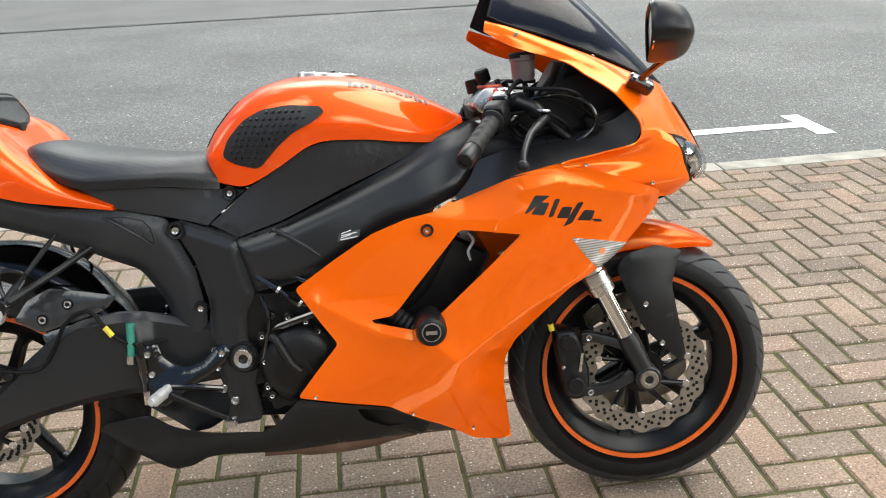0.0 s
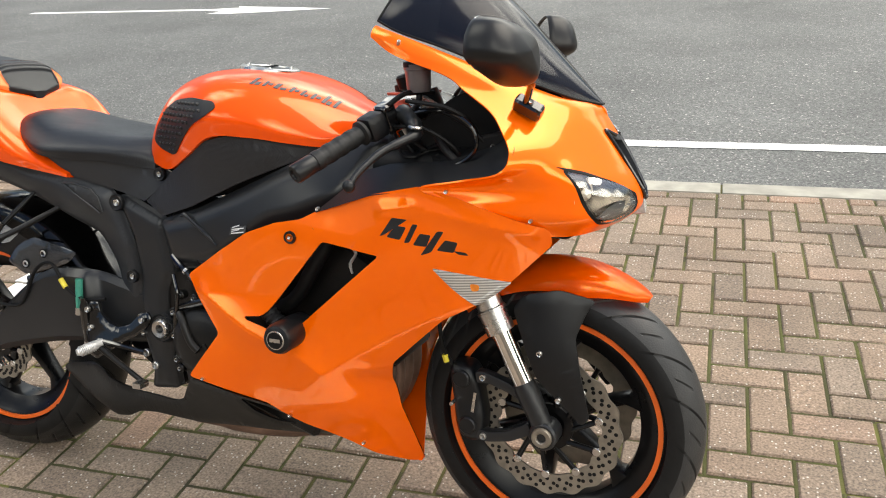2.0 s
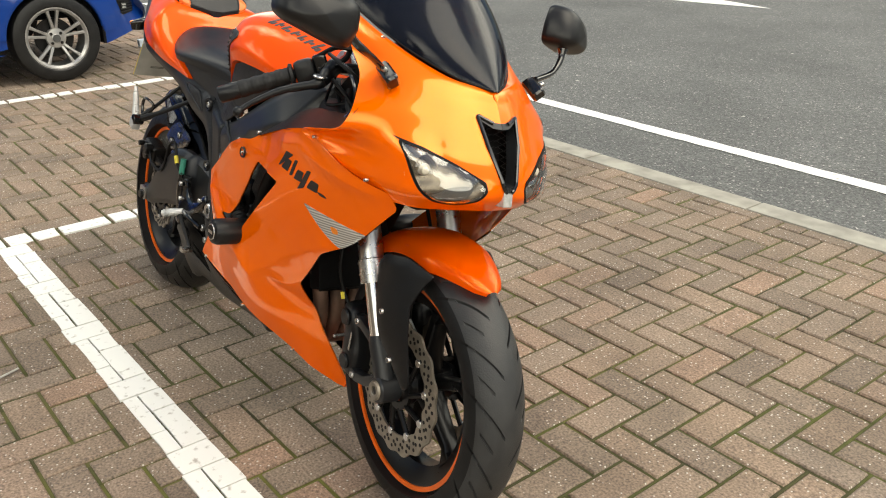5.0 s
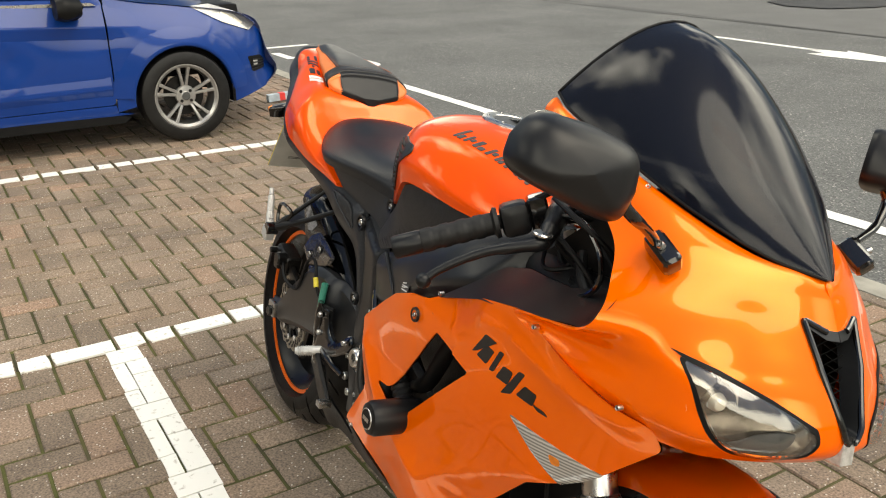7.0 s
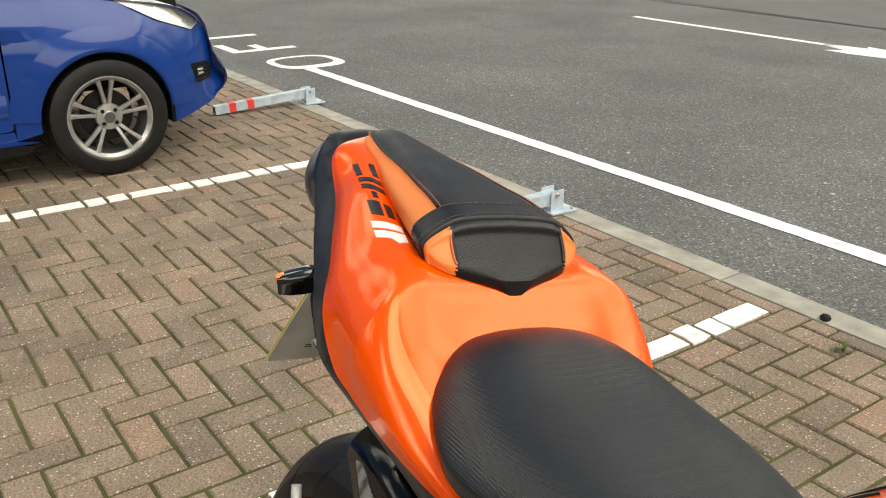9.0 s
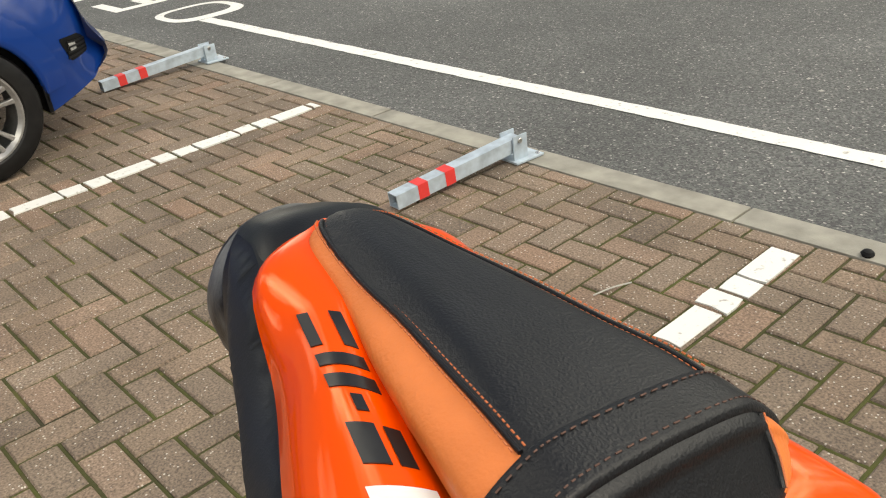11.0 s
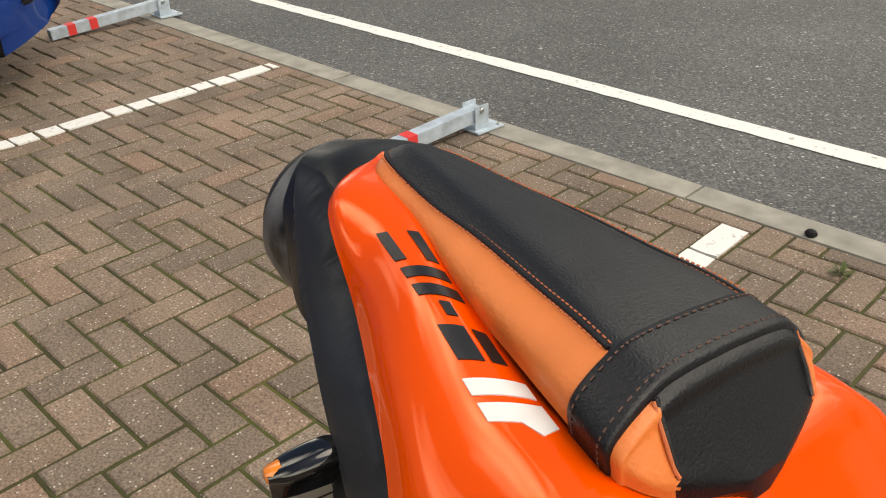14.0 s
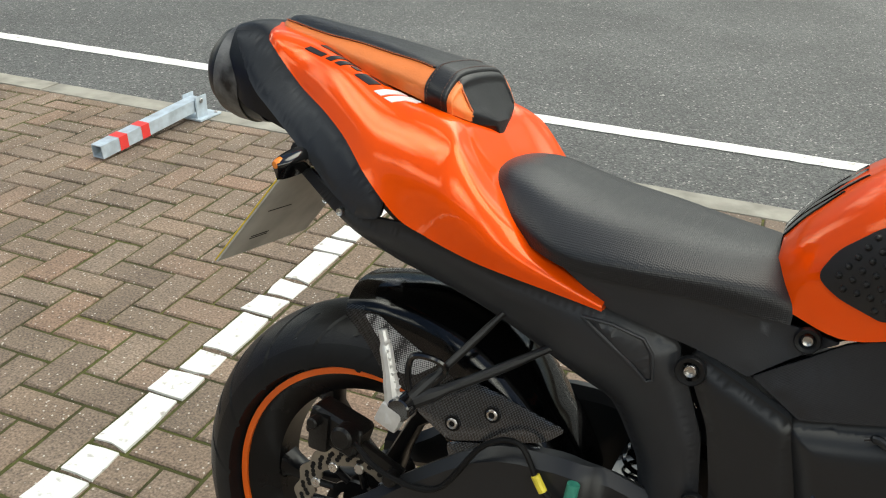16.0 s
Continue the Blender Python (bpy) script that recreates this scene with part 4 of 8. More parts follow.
for s in (-1, 1):
    COVER = widths([(0.563, 0.788, 0.150), (0.628, 0.829, 0.178), (0.676, 0.86, 0.197), (0.734, 0.874, 0.20), (0.79, 0.871, 0.194), (0.92, 0.851, 0.150), (0.855, 0.821, 0.172), (0.737, 0.771, 0.184), (0.618, 0.715, 0.172), (0.524, 0.681, 0.150), (0.468, 0.711, 0.126), (0.52, 0.751, 0.137)])
    edge = [(0.553, 0.781), (0.628, 0.827), (0.676, 0.858), (0.734, 0.872), (0.79, 0.869), (0.935, 0.852), (0.855, 0.818), (0.737, 0.770), (0.618, 0.715), (0.524, 0.683), (0.466, 0.710), (0.51, 0.745)]
    soft_edge = pillowed(COVER, edge, 0.008, 0.02)
    field_normals(part("tank_side_cover", panel(edge, soft_edge, (), 0.012, 0.02, s, 0.002), dotted("fine_grip_plastic", (0.020, 0.020, 0.022), 420, 0.0008, 0.5) if s < 0 else BLACK_SATIN, bike, "black textured side cover under the tank"), soft_edge, s)
    UNDER = widths([(0.207, 0.813, 0.160), (0.35, 0.795, 0.150), (0.501, 0.777, 0.118), (0.552, 0.779, 0.138), (0.462, 0.707, 0.124), (0.387, 0.729, 0.130), (0.289, 0.754, 0.150)])
    edge = [(0.204, 0.815), (0.35, 0.797), (0.496, 0.780), (0.545, 0.778), (0.50, 0.742), (0.460, 0.709), (0.387, 0.731), (0.292, 0.757)]
    soft_edge = pillowed(UNDER, edge, 0.006, 0.016)
    field_normals(part("seat_side_cover", panel(edge, soft_edge, (), 0.010, 0.02, s, 0.002), SHEEN_SATIN, bike, "matt black cover below the seat"), soft_edge, s)
    ARM = widths([(-0.165, 0.84, 0.145), (-0.04, 0.80, 0.172), (-0.064, 0.777, 0.158), (0.082, 0.788, 0.168), (0.0, 0.745, 0.140), (0.162, 0.764, 0.155), (0.126, 0.703, 0.122), (0.284, 0.755, 0.150), (0.374, 0.728, 0.132), (0.424, 0.615, 0.135), (0.304, 0.624, 0.105), (0.30, 0.70, 0.150), (0.437, 0.517, 0.128), (0.368, 0.473, 0.10), (0.40, 0.43, 0.105)])
    edge = fillet([(-0.165, 0.838), (-0.15, 0.848), (-0.10, 0.826), (-0.04, 0.806), (0.012, 0.808), (0.082, 0.791), (0.162, 0.765), (0.284, 0.756), (0.376, 0.729), (0.384, 0.702), (0.424, 0.615), (0.438, 0.517), (0.426, 0.444), (0.405, 0.425), (0.380, 0.430), (0.366, 0.473), (0.350, 0.548), (0.304, 0.620), (0.208, 0.668), (0.126, 0.703), (0.06, 0.728), (0.0, 0.745), (-0.064, 0.777), (-0.119, 0.810)], 0.012)
    soft_edge = pillowed(ARM, edge, 0.013, 0.030)
    field_normals(part("subframe_cover", panel(edge, soft_edge, (), 0.012, 0.011, s, 0.004), SHEEN_SATIN, bike, "matt black subframe cover"), soft_edge, s)
    bolt((-0.075, s * 0.166, 0.806), (0, s, 0), 0.007)
    inset_edge = [(0.262, 0.744), (0.300, 0.743), (0.338, 0.732), (0.350, 0.715), (0.356, 0.680), (0.348, 0.676), (0.330, 0.695), (0.296, 0.722)]
    part("cover_inset", panel(fillet(inset_edge, 0.006), lambda x, z: ARM(x, z) + 0.0025, (), 0.004, 0.012, s, 0.003), SHEEN_SATIN, bike)
    groove = [Vector((x, s * (ARM(x, z) + 0.0012), z)) for x, z in inset_edge + inset_edge[:1]]
    part("inset_lip", tube(groove, 0.0024, 8), SHEEN_SATIN, bike)
    SPAR = widths([(0.525, 0.677, 0.150), (0.736, 0.761, 0.176), (0.948, 0.867, 0.160), (1.02, 0.86, 0.14), (0.976, 0.762, 0.200), (0.836, 0.713, 0.205), (0.75, 0.70, 0.190), (0.692, 0.63, 0.180), (0.543, 0.57, 0.150), (0.60, 0.64, 0.166)])
    edge = fillet([(0.508, 0.672), (0.619, 0.708), (0.736, 0.760), (0.854, 0.814), (0.948, 0.864), (1.02, 0.892), (1.06, 0.87), (1.03, 0.80), (0.995, 0.755), (0.894, 0.71), (0.836, 0.695), (0.776, 0.655), (0.692, 0.60), (0.609, 0.575), (0.543, 0.562)], 0.015)
    soft_edge = pillowed(SPAR, edge, 0.020, 0.036)
    field_normals(part("frame_spar", panel(edge, soft_edge, (), 0.045, 0.009, s, 0.004), FRAME_PAINT, bike, "grey-black alloy frame spar"), soft_edge, s)
    part("spar_rib", tube([Vector((x, s * (SPAR(x, z) + 0.001), z)) for x, z in ((0.590, 0.692), (0.604, 0.696), (0.625, 0.684), (0.660, 0.662), (0.690, 0.640))], [0.002, 0.005, 0.005, 0.004, 0.002], 10, 20), FRAME_PAINT, bike)
    PIV = widths([(0.40, 0.72, 0.128), (0.52, 0.67, 0.146), (0.54, 0.565, 0.148), (0.44, 0.55, 0.135), (0.50, 0.43, 0.148), (0.46, 0.40, 0.146), (0.53, 0.28, 0.142), (0.46, 0.28, 0.140)])
    edge = fillet([(0.398, 0.722), (0.465, 0.697), (0.520, 0.676), (0.545, 0.560), (0.524, 0.518), (0.520, 0.46), (0.545, 0.43), (0.527, 0.370), (0.535, 0.281), (0.459, 0.272), (0.470, 0.33), (0.448, 0.41), (0.462, 0.44), (0.444, 0.476), (0.448, 0.548), (0.428, 0.633), (0.389, 0.706)], 0.012)
    soft_edge = pillowed(PIV, edge, 0.01, 0.022)
    field_normals(part("pivot_plate", panel(edge, soft_edge, (), 0.04, 0.010, s, 0.003), FRAME_PAINT, bike, "grey-black alloy pivot plate"), soft_edge, s)
    BELLY = widths([(0.186, 0.278, 0.118), (0.295, 0.309, 0.132), (0.44, 0.265, 0.145), (0.54, 0.258, 0.150), (0.621, 0.341, 0.205), (0.81, 0.305, 0.195), (0.985, 0.178, 0.050), (0.905, 0.245, 0.128), (0.80, 0.212, 0.105), (0.90, 0.195, 0.06), (0.57, 0.200, 0.118), (0.42, 0.205, 0.120), (0.33, 0.178, 0.112), (0.26, 0.225, 0.120), (0.35, 0.255, 0.142)])
    part("belly_pan", panel(fillet([(0.184, 0.280), (0.205, 0.296), (0.295, 0.311), (0.345, 0.284), (0.43, 0.262), (0.537, 0.257), (0.565, 0.272), (0.595, 0.312), (0.624, 0.347), (0.727, 0.326), (0.809, 0.310), (0.912, 0.243), (0.975, 0.186), (0.90, 0.195), (0.802, 0.203), (0.69, 0.205), (0.568, 0.197), (0.45, 0.203), (0.408, 0.200), (0.372, 0.180), (0.330, 0.174), (0.26, 0.222)], 0.010), BELLY, [fillet([(0.74, 0.314), (0.80, 0.303), (0.86, 0.268), (0.875, 0.245), (0.80, 0.245), (0.755, 0.275)], 0.01)], 0.006, 0.012, s, 0.003), BLACK_SATIN, bike, "matt black belly pan")
    TS = widths([(-0.335, 1.008, 0.066), (-0.30, 0.959, 0.090), (-0.242, 1.0, 0.090), (-0.265, 0.931, 0.106), (-0.225, 0.98, 0.096), (-0.188, 0.953, 0.106), (-0.20, 0.897, 0.132), (-0.13, 0.929, 0.135), (-0.143, 0.865, 0.152), (-0.082, 0.904, 0.157), (-0.094, 0.834, 0.168), (-0.047, 0.88, 0.176), (-0.02, 0.858, 0.188), (-0.03, 0.826, 0.184)])
    edge = fillet([(-0.338, 1.008), (-0.29, 1.014), (-0.243, 1.001), (-0.225, 0.981), (-0.188, 0.954), (-0.13, 0.930), (-0.082, 0.905), (-0.047, 0.881), (-0.020, 0.859), (-0.006, 0.834), (-0.012, 0.812), (-0.045, 0.806), (-0.094, 0.828), (-0.143, 0.862), (-0.20, 0.894), (-0.265, 0.928), (-0.302, 0.957), (-0.325, 0.985)], 0.008)
    soft_edge = pillowed(TS, edge, 0.008, 0.022)
    field_normals(part("tail_side", panel(edge, soft_edge, (), 0.012, 0.012, s, 0.001), SHEEN_SATIN, bike, "matt black tail side panel"), soft_edge, s)

# black tail end and the silencer outlet under the seat
TAIL_END = [
    (-0.338, ((0, 1.022), (0.030, 1.020), (0.056, 1.008), (0.070, 0.965), (0.058, 0.925))),
    (-0.30, ((0, 1.028), (0.034, 1.026), (0.064, 1.013), (0.084, 0.960), (0.078, 0.905))),
    (-0.25, ((0, 1.010), (0.046, 1.008), (0.080, 0.994), (0.096, 0.955), (0.088, 0.892))),
    (-0.12, ((0, 0.95), (0.060, 0.945), (0.095, 0.925), (0.105, 0.890), (0.095, 0.850))),
    (0.05, ((0, 0.86), (0.070, 0.855), (0.110, 0.835), (0.125, 0.80), (0.115, 0.755))),
    (0.25, ((0, 0.76), (0.070, 0.758), (0.110, 0.75), (0.125, 0.72), (0.115, 0.685))),
]
part("tail_end", body(TAIL_END, 16, 24), BLACK_SATIN, bike, "matt black tail end round the silencer")
EX_DIR = Vector((-1, 0, 0.10))
ex = part("silencer", lathe([(0.068, 0), (0.073, 0.030), (0.073, 0.050), (0.069, 0.072), (0.061, 0.088), (0.049, 0.100), (0.037, 0.106), (0.031, 0.102), (0.030, 0.04), (0.0, 0.04)], (-0.292, 0, 0.940), EX_DIR, 40, closed=False), BLACK_SATIN, bike, "black underseat silencer end")
part("heat_shield", lathe([(0.0745, 0.026), (0.0750, 0.050), (0.0708, 0.072), (0.0690, 0.072), (0.0730, 0.026)], (-0.292, 0, 0.940), EX_DIR, 40), SCRAPED, ex, "scraped dark guard ring")
bolt((-0.346, -0.047, 0.986), (-0.1, -0.7, 0.7), 0.006)

# pillion seat
PILLION = [
    (-0.287, ((0, 1.032), (0.006, 1.032), (0.011, 1.030), (0.017, 1.025), (0.017, 1.014))),
    (-0.262, ((0, 1.040), (0.013, 1.039), (0.030, 1.030), (0.040, 1.022), (0.039, 1.010))),
    (-0.19, ((0, 1.034), (0.026, 1.032), (0.046, 1.021), (0.057, 1.010), (0.053, 0.994))),
    (-0.13, ((0, 1.027), (0.033, 1.026), (0.054, 1.017), (0.074, 1.001), (0.070, 0.982))),
    (-0.07, ((0, 1.019), (0.042, 1.018), (0.063, 1.010), (0.088, 0.993), (0.083, 0.972))),
    (-0.015, ((0, 1.010), (0.050, 1.009), (0.072, 1.004), (0.099, 0.984), (0.095, 0.962))),
    (0.041, ((0, 0.998), (0.050, 0.996), (0.078, 0.990), (0.108, 0.970), (0.105, 0.950))),
    (0.050, ((0, 0.984), (0.048, 0.982), (0.078, 0.977), (0.105, 0.964), (0.102, 0.948))),
    (0.062, ((0, 0.966), (0.042, 0.965), (0.070, 0.961), (0.092, 0.954), (0.089, 0.943))),
    (0.072, ((0, 0.952), (0.026, 0.952), (0.046, 0.951), (0.064, 0.947), (0.062, 0.936))),
    (0.083, ((0, 0.938), (0.007, 0.938), (0.014, 0.938), (0.020, 0.937), (0.019, 0.931))),
]
shorter = lambda x: -0.10 + (x + 0.10) * 0.96
PILLION = [(shorter(x), p) for x, p in PILLION]
bm = body(PILLION, 44, 88)
half = surface([[(x, -y, z) for y, z in p] for x, p in PILLION], 44, 88)
seam = 22
bm.faces.ensure_lookup_table()
for f in bm.faces:
    c = f.calc_center_median()
    row = min(half, key=lambda r: abs(r[seam].x - c.x))
    if abs(c.y) > -row[seam].y and c.z < row[seam].z + 0.004 and (c.x < 0.040 or abs(c.y) > 0.079):
        f.material_index = 1
pillion = part("pillion_seat", bm, [LEATHER, ORANGE_LEATHER], bike, "black leather pillion seat with orange side panels")
for s in (1, -1):
    line = [Vector((r[seam].x, s * r[seam].y, r[seam].z + 0.0015)) for r in half[4:84:2] if r[seam].x < -0.001]
    part("piping", tube(line, 0.0017, 8), LEATHER, pillion)
    front = [Vector((shorter(x), s * y, z)) for x, y, z in ((0.041, 0.079, 0.990), (0.050, 0.079, 0.9772), (0.056, 0.079, 0.969), (0.062, 0.078, 0.9595), (0.066, 0.076, 0.9545))]
    part("front_piping", tube(front, 0.0022, 8, 20), LEATHER, pillion)
    part("front_piping", tube([p + Vector((0.001, s * 0.003, -0.0005)) for p in front], 0.0012, 6, 20), STITCH, pillion, "orange thread")
    bm = bmesh.new()
    for off in (-0.0045, 0.0045):
        for k in range(len(line) - 1):
            for q in range(3):
                sh = Vector((0, off, 0.0006))
                tube([line[k].lerp(line[k + 1], q / 3) + sh, line[k].lerp(line[k + 1], q / 3 + 0.2) + sh], 0.00065, 5, bm=bm)
    tagged(part("seam_stitching", bm, STITCH, pillion), kind="stuff")


def pillion_section(x, out):
    """The pillion seat's half section at x, swollen outwards."""
    k = max(i for i in range(len(PILLION) - 1) if PILLION[i][0] <= x)
    f = (x - PILLION[k][0]) / (PILLION[k + 1][0] - PILLION[k][0])
    prof = [((1 - f) * a[0] + f * b[0], (1 - f) * a[1] + f * b[1]) for a, b in zip(PILLION[k][1], PILLION[k + 1][1])]
    return [(prof[0][0], prof[0][1] + out), (prof[1][0], prof[1][1] + out), (prof[2][0] + out * 0.6, prof[2][1] + out * 0.9), (prof[3][0] + out, prof[3][1] + out * 0.3), (prof[4][0] + out * 0.6, prof[4][1] - 0.002)]


strap_rows = [(shorter(x), pillion_section(shorter(x), o)) for x, o in ((0.003, 0.0005), (0.006, 0.0035), (0.018, 0.0042), (0.033, 0.0045), (0.0385, 0.0040), (0.0405, 0.0005))]
strap = part("strap", body(strap_rows, 26, 16, 0.0), LEATHER, pillion, "black leather grab strap with brown stitching")
for x in (shorter(0.009), shorter(0.033)):
    arc = [Vector((x, -y, z)) for y, z in pillion_section(x, 0.0046)]
    full = [Vector((p.x, -p.y, p.z)) for p in reversed(arc[1:])] + arc
    fine = catmull(full, 90)
    bm = bmesh.new()
    for k in range(0, 88, 2):
        tube([fine[k], fine[k + 1]], 0.0006, 5, bm=bm)
    tagged(part("strap_stitching", bm, DARK_STITCH, pillion), kind="stuff")

# tank details
tank_tree = tree_of(tank)
guard = [[(-0.010, -0.055), (0.010, -0.055), (0.018, -0.005), (0.011, 0.05), (0.0, 0.085), (-0.011, 0.05), (-0.018, -0.005)]]
for k in (-1, 1):
    guard += [[(k * a, b) for a, b in q] for q in ([(0.018, -0.055), (0.036, -0.030), (0.050, 0.020), (0.052, 0.055), (0.040, 0.020), (0.024, -0.020)], [(0.023, -0.005), (0.037, 0.030), (0.040, 0.085), (0.030, 0.060), (0.018, 0.020)])]
for q in guard:
    part("tank_guard", conform(fillet(q, 0.004, 2), (0.47, 0, 0.90), (0, -1, 0), (0.55, 0, 0.83), tank_tree, 0.0022, 0.0015, 0.008), BLACK_GLOSS, bike, "gloss black curved blade of the tank guard")
PAD = [(0.505, 0.848), (0.520, 0.882), (0.557, 0.919), (0.597, 0.938), (0.652, 0.945), (0.715, 0.940), (0.724, 0.928), (0.699, 0.910), (0.658, 0.891), (0.623, 0.863), (0.587, 0.826), (0.575, 0.822), (0.530, 0.832)]
for s in (-1, 1):
    pad = part("tank_pad", conform(fillet(PAD, 0.012), (0, s * 0.2, 0), (1, 0, 0), (0, 0, 1), tank_tree, 0.003, 0.003) if s < 0 else mirror_y(conform(fillet(PAD, 0.012), (0, -0.2, 0), (1, 0, 0), (0, 0, 1), tank_tree, 0.003, 0.003)), PAD_RUBBER, bike, "studded black rubber tank pad")
    bm = bmesh.new()
    for i in range(14):
        for j in range(9):
            x, z = 0.528 + i * 0.0135 + (j % 2) * 0.0067, 0.832 + j * 0.0125
            near_rim = min(math.hypot(x - (x0 + (x1 - x0) * q / 12), z - (z0 + (z1 - z0) * q / 12)) for (x0, z0), (x1, z1) in zip(PAD, PAD[1:] + PAD[:1]) for q in range(12))
            if in_loop(PAD, x, z) and near_rim > 0.007 and x < 0.685:
                hit, nor, _, _ = tank_tree.ray_cast(Vector((x, -0.4, z)), Vector((0, 1, 0)))
                if hit:
                    lathe([(0, 0.0068), (0.0022, 0.0062), (0.0042, 0.003), (0.0047, 0.0)], Vector((hit.x, -s * hit.y if s > 0 else hit.y, hit.z)), Vector((nor.x, s * abs(nor.y), nor.z)), 7, bm, closed=False)
    tagged(part("pad_studs", bm, PAD_RUBBER, pad), kind="stuff")


def letters(name, boxes, origin, ex, ey, tree, material, parent, slant=0.25, label=""):
    """Lettering as pairs of slanted plain bars in cells of (start, width, height)."""
    out = []
    slim = []
    for k, (a, w, h) in enumerate(boxes):
        slim.append((a, w * 0.36 if w > 0.012 else w, 0.0, h))
        if w > 0.012:
            low, high = ((0.0, 0.42), (0.30, 0.72))[k % 2]
            slim.append((a + w * 0.46, w * 0.44, low * h, high * h))
    for a, w, low, high in slim:
        q = [(a + slant * low, low), (a + w + slant * low, low), (a + w + slant * high, high), (a + slant * high, high)]
        out.append(part(name, conform(fillet(q, 0.002, 2), origin, ex, ey, tree, 0.0012, 0.0008, 0.006), material, parent, label))
    return out


for s in (-1, 1):
    letters("lettering_bar", [(0.000, 0.022, 0.034), (0.026, 0.019, 0.023), (0.049, 0.027, 0.023), (0.080, 0.019, 0.023), (0.103, 0.017, 0.023), (0.124, 0.019, 0.023), (0.147, 0.020, 0.033), (0.171, 0.007, 0.031)],
            (0.765 if s < 0 else 0.945, s * 0.150 if s < 0 else 0.085, 0.962 if s < 0 else 0.920), (0.180, 0.062, -0.042) if s < 0 else (-0.180, 0.062, 0.042), (0.04, s * -0.10, 0.06), tank_tree, GRAPHITE, bike)
cap_n = Vector((0.10, 0, 1)).normalized()
cap = part("fuel_cap", lathe([(0.040, -0.004), (0.046, 0.004), (0.060, 0.0045), (0.064, 0.002), (0.065, -0.006)], (0.725, 0, 1.0), cap_n, 48, closed=False), STEEL, bike, "brushed metal fuel cap ring")
part("cap_lid", disc(0.043, 0.006, (0.725, 0, 0.997), cap_n, 36, 0.0015), GRAPHITE, cap, "dark grey fuel cap lid")
part("key_flap", box((0.040, 0.014, 0.004), Matrix.Translation((0.722, 0, 1.0045)) @ Matrix.Rotation(radians(-6), 4, "Y"), 0.0015), BLACK_GLOSS, cap)
for k in range(6):
    a = 2 * math.pi * k / 6
    bolt((0.725 + 0.053 * math.cos(a), 0.053 * math.sin(a), 1.0045 - 0.005 * math.cos(a)), cap_n, 0.004, cap)

# frame, engine and foot controls
for p, r in (((0.513, -0.126, 0.773), 0.008), ((0.397, -0.134, 0.704), 0.010), ((0.432, -0.140, 0.538), 0.008)):
    part("bolt_cup", lathe([(r * 1.2, 0.002), (r * 1.7, 0.003), (r * 1.9, 0.0), (r * 1.9, -0.006)], p, (0, -1, 0), 20, closed=False), BLACK_SATIN, bike)
    bolt(p, r=r)
piv = part("pivot_nut", lathe([(0.010, -0.012), (0.010, 0.010), (0.019, 0.012), (0.022, 0.008), (0.024, -0.01)], (0.511, -0.148, 0.428), (0, -1, 0), 24, closed=False), STEEL, bike, "steel swingarm pivot nut")
part("pivot_ring", lathe([(0.024, -0.004), (0.032, 0.002), (0.036, -0.004)], (0.511, -0.148, 0.428), (0, -1, 0), 28, closed=False), CAR_BLACK, piv)
for p, r in (((0.463, -0.150, 0.364), 0.011), ((0.484, -0.148, 0.335), 0.011), ((0.452, -0.146, 0.447), 0.009), ((0.456, -0.146, 0.408), 0.007)):
    bolt(p, r=r)
engine = part("engine", box((0.38, 0.26, 0.24), Matrix.Translation((0.74, 0, 0.38)) @ Matrix.Rotation(radians(18), 4, "Y"), 0.03, 3), ENGINE, bike, "dark engine block behind the fairing")
part("cylinder_head", box((0.26, 0.27, 0.22), Matrix.Translation((0.88, 0, 0.58)) @ Matrix.Rotation(radians(30), 4, "Y"), 0.02, 3), ENGINE, engine)
part("gearbox", box((0.24, 0.26, 0.22), Matrix.Translation((0.60, 0, 0.46)), 0.03, 3), ENGINE, engine)
part("clutch_cover", lathe([(0, 0.022), (0.055, 0.022), (0.078, 0.012), (0.090, -0.004), (0.092, -0.03)], (0.632, -0.155, 0.410), (0, -1, 0), 36, closed=False), ENGINE, engine, "round black clutch cover")
part("side_casing", panel(fillet([(0.545, 0.535), (0.60, 0.545), (0.68, 0.52), (0.72, 0.47), (0.66, 0.40), (0.635, 0.33), (0.56, 0.30), (0.545, 0.40)], 0.012), widths([(0.55, 0.53, 0.128), (0.72, 0.47, 0.15), (0.56, 0.30, 0.13), (0.64, 0.33, 0.15)]), (), 0.02, 0.022, -1), ENGINE, engine)
part("clutch_hose", tube([(0.575, -0.165, 0.475), (0.59, -0.175, 0.46), (0.61, -0.18, 0.42), (0.63, -0.18, 0.40)], 0.010, 12, 16), ENGINE, engine)
part("coolant_pipe", tube([(0.58, -0.165, 0.49), (0.64, -0.172, 0.51), (0.70, -0.172, 0.525), (0.75, -0.165, 0.52)], 0.008, 10, 14), BLACK_GLOSS, engine)
part("cover_rib", box((0.05, 0.006, 0.008), Matrix.Translation((0.655, -0.178, 0.395)) @ Matrix.Rotation(radians(60), 4, "Y"), 0.002), ENGINE, engine)
for x, z in ((0.577, 0.515), (0.612, 0.512), (0.648, 0.500), (0.672, 0.478), (0.556, 0.475), (0.556, 0.420), (0.558, 0.365), (0.565, 0.345)):
    part("casing_bolt_boss", disc(0.010, 0.02, (x, -0.145, z), (0, -1, 0), 14), ENGINE, engine)
    bolt((x, -0.166, z), r=0.006, parent=engine)
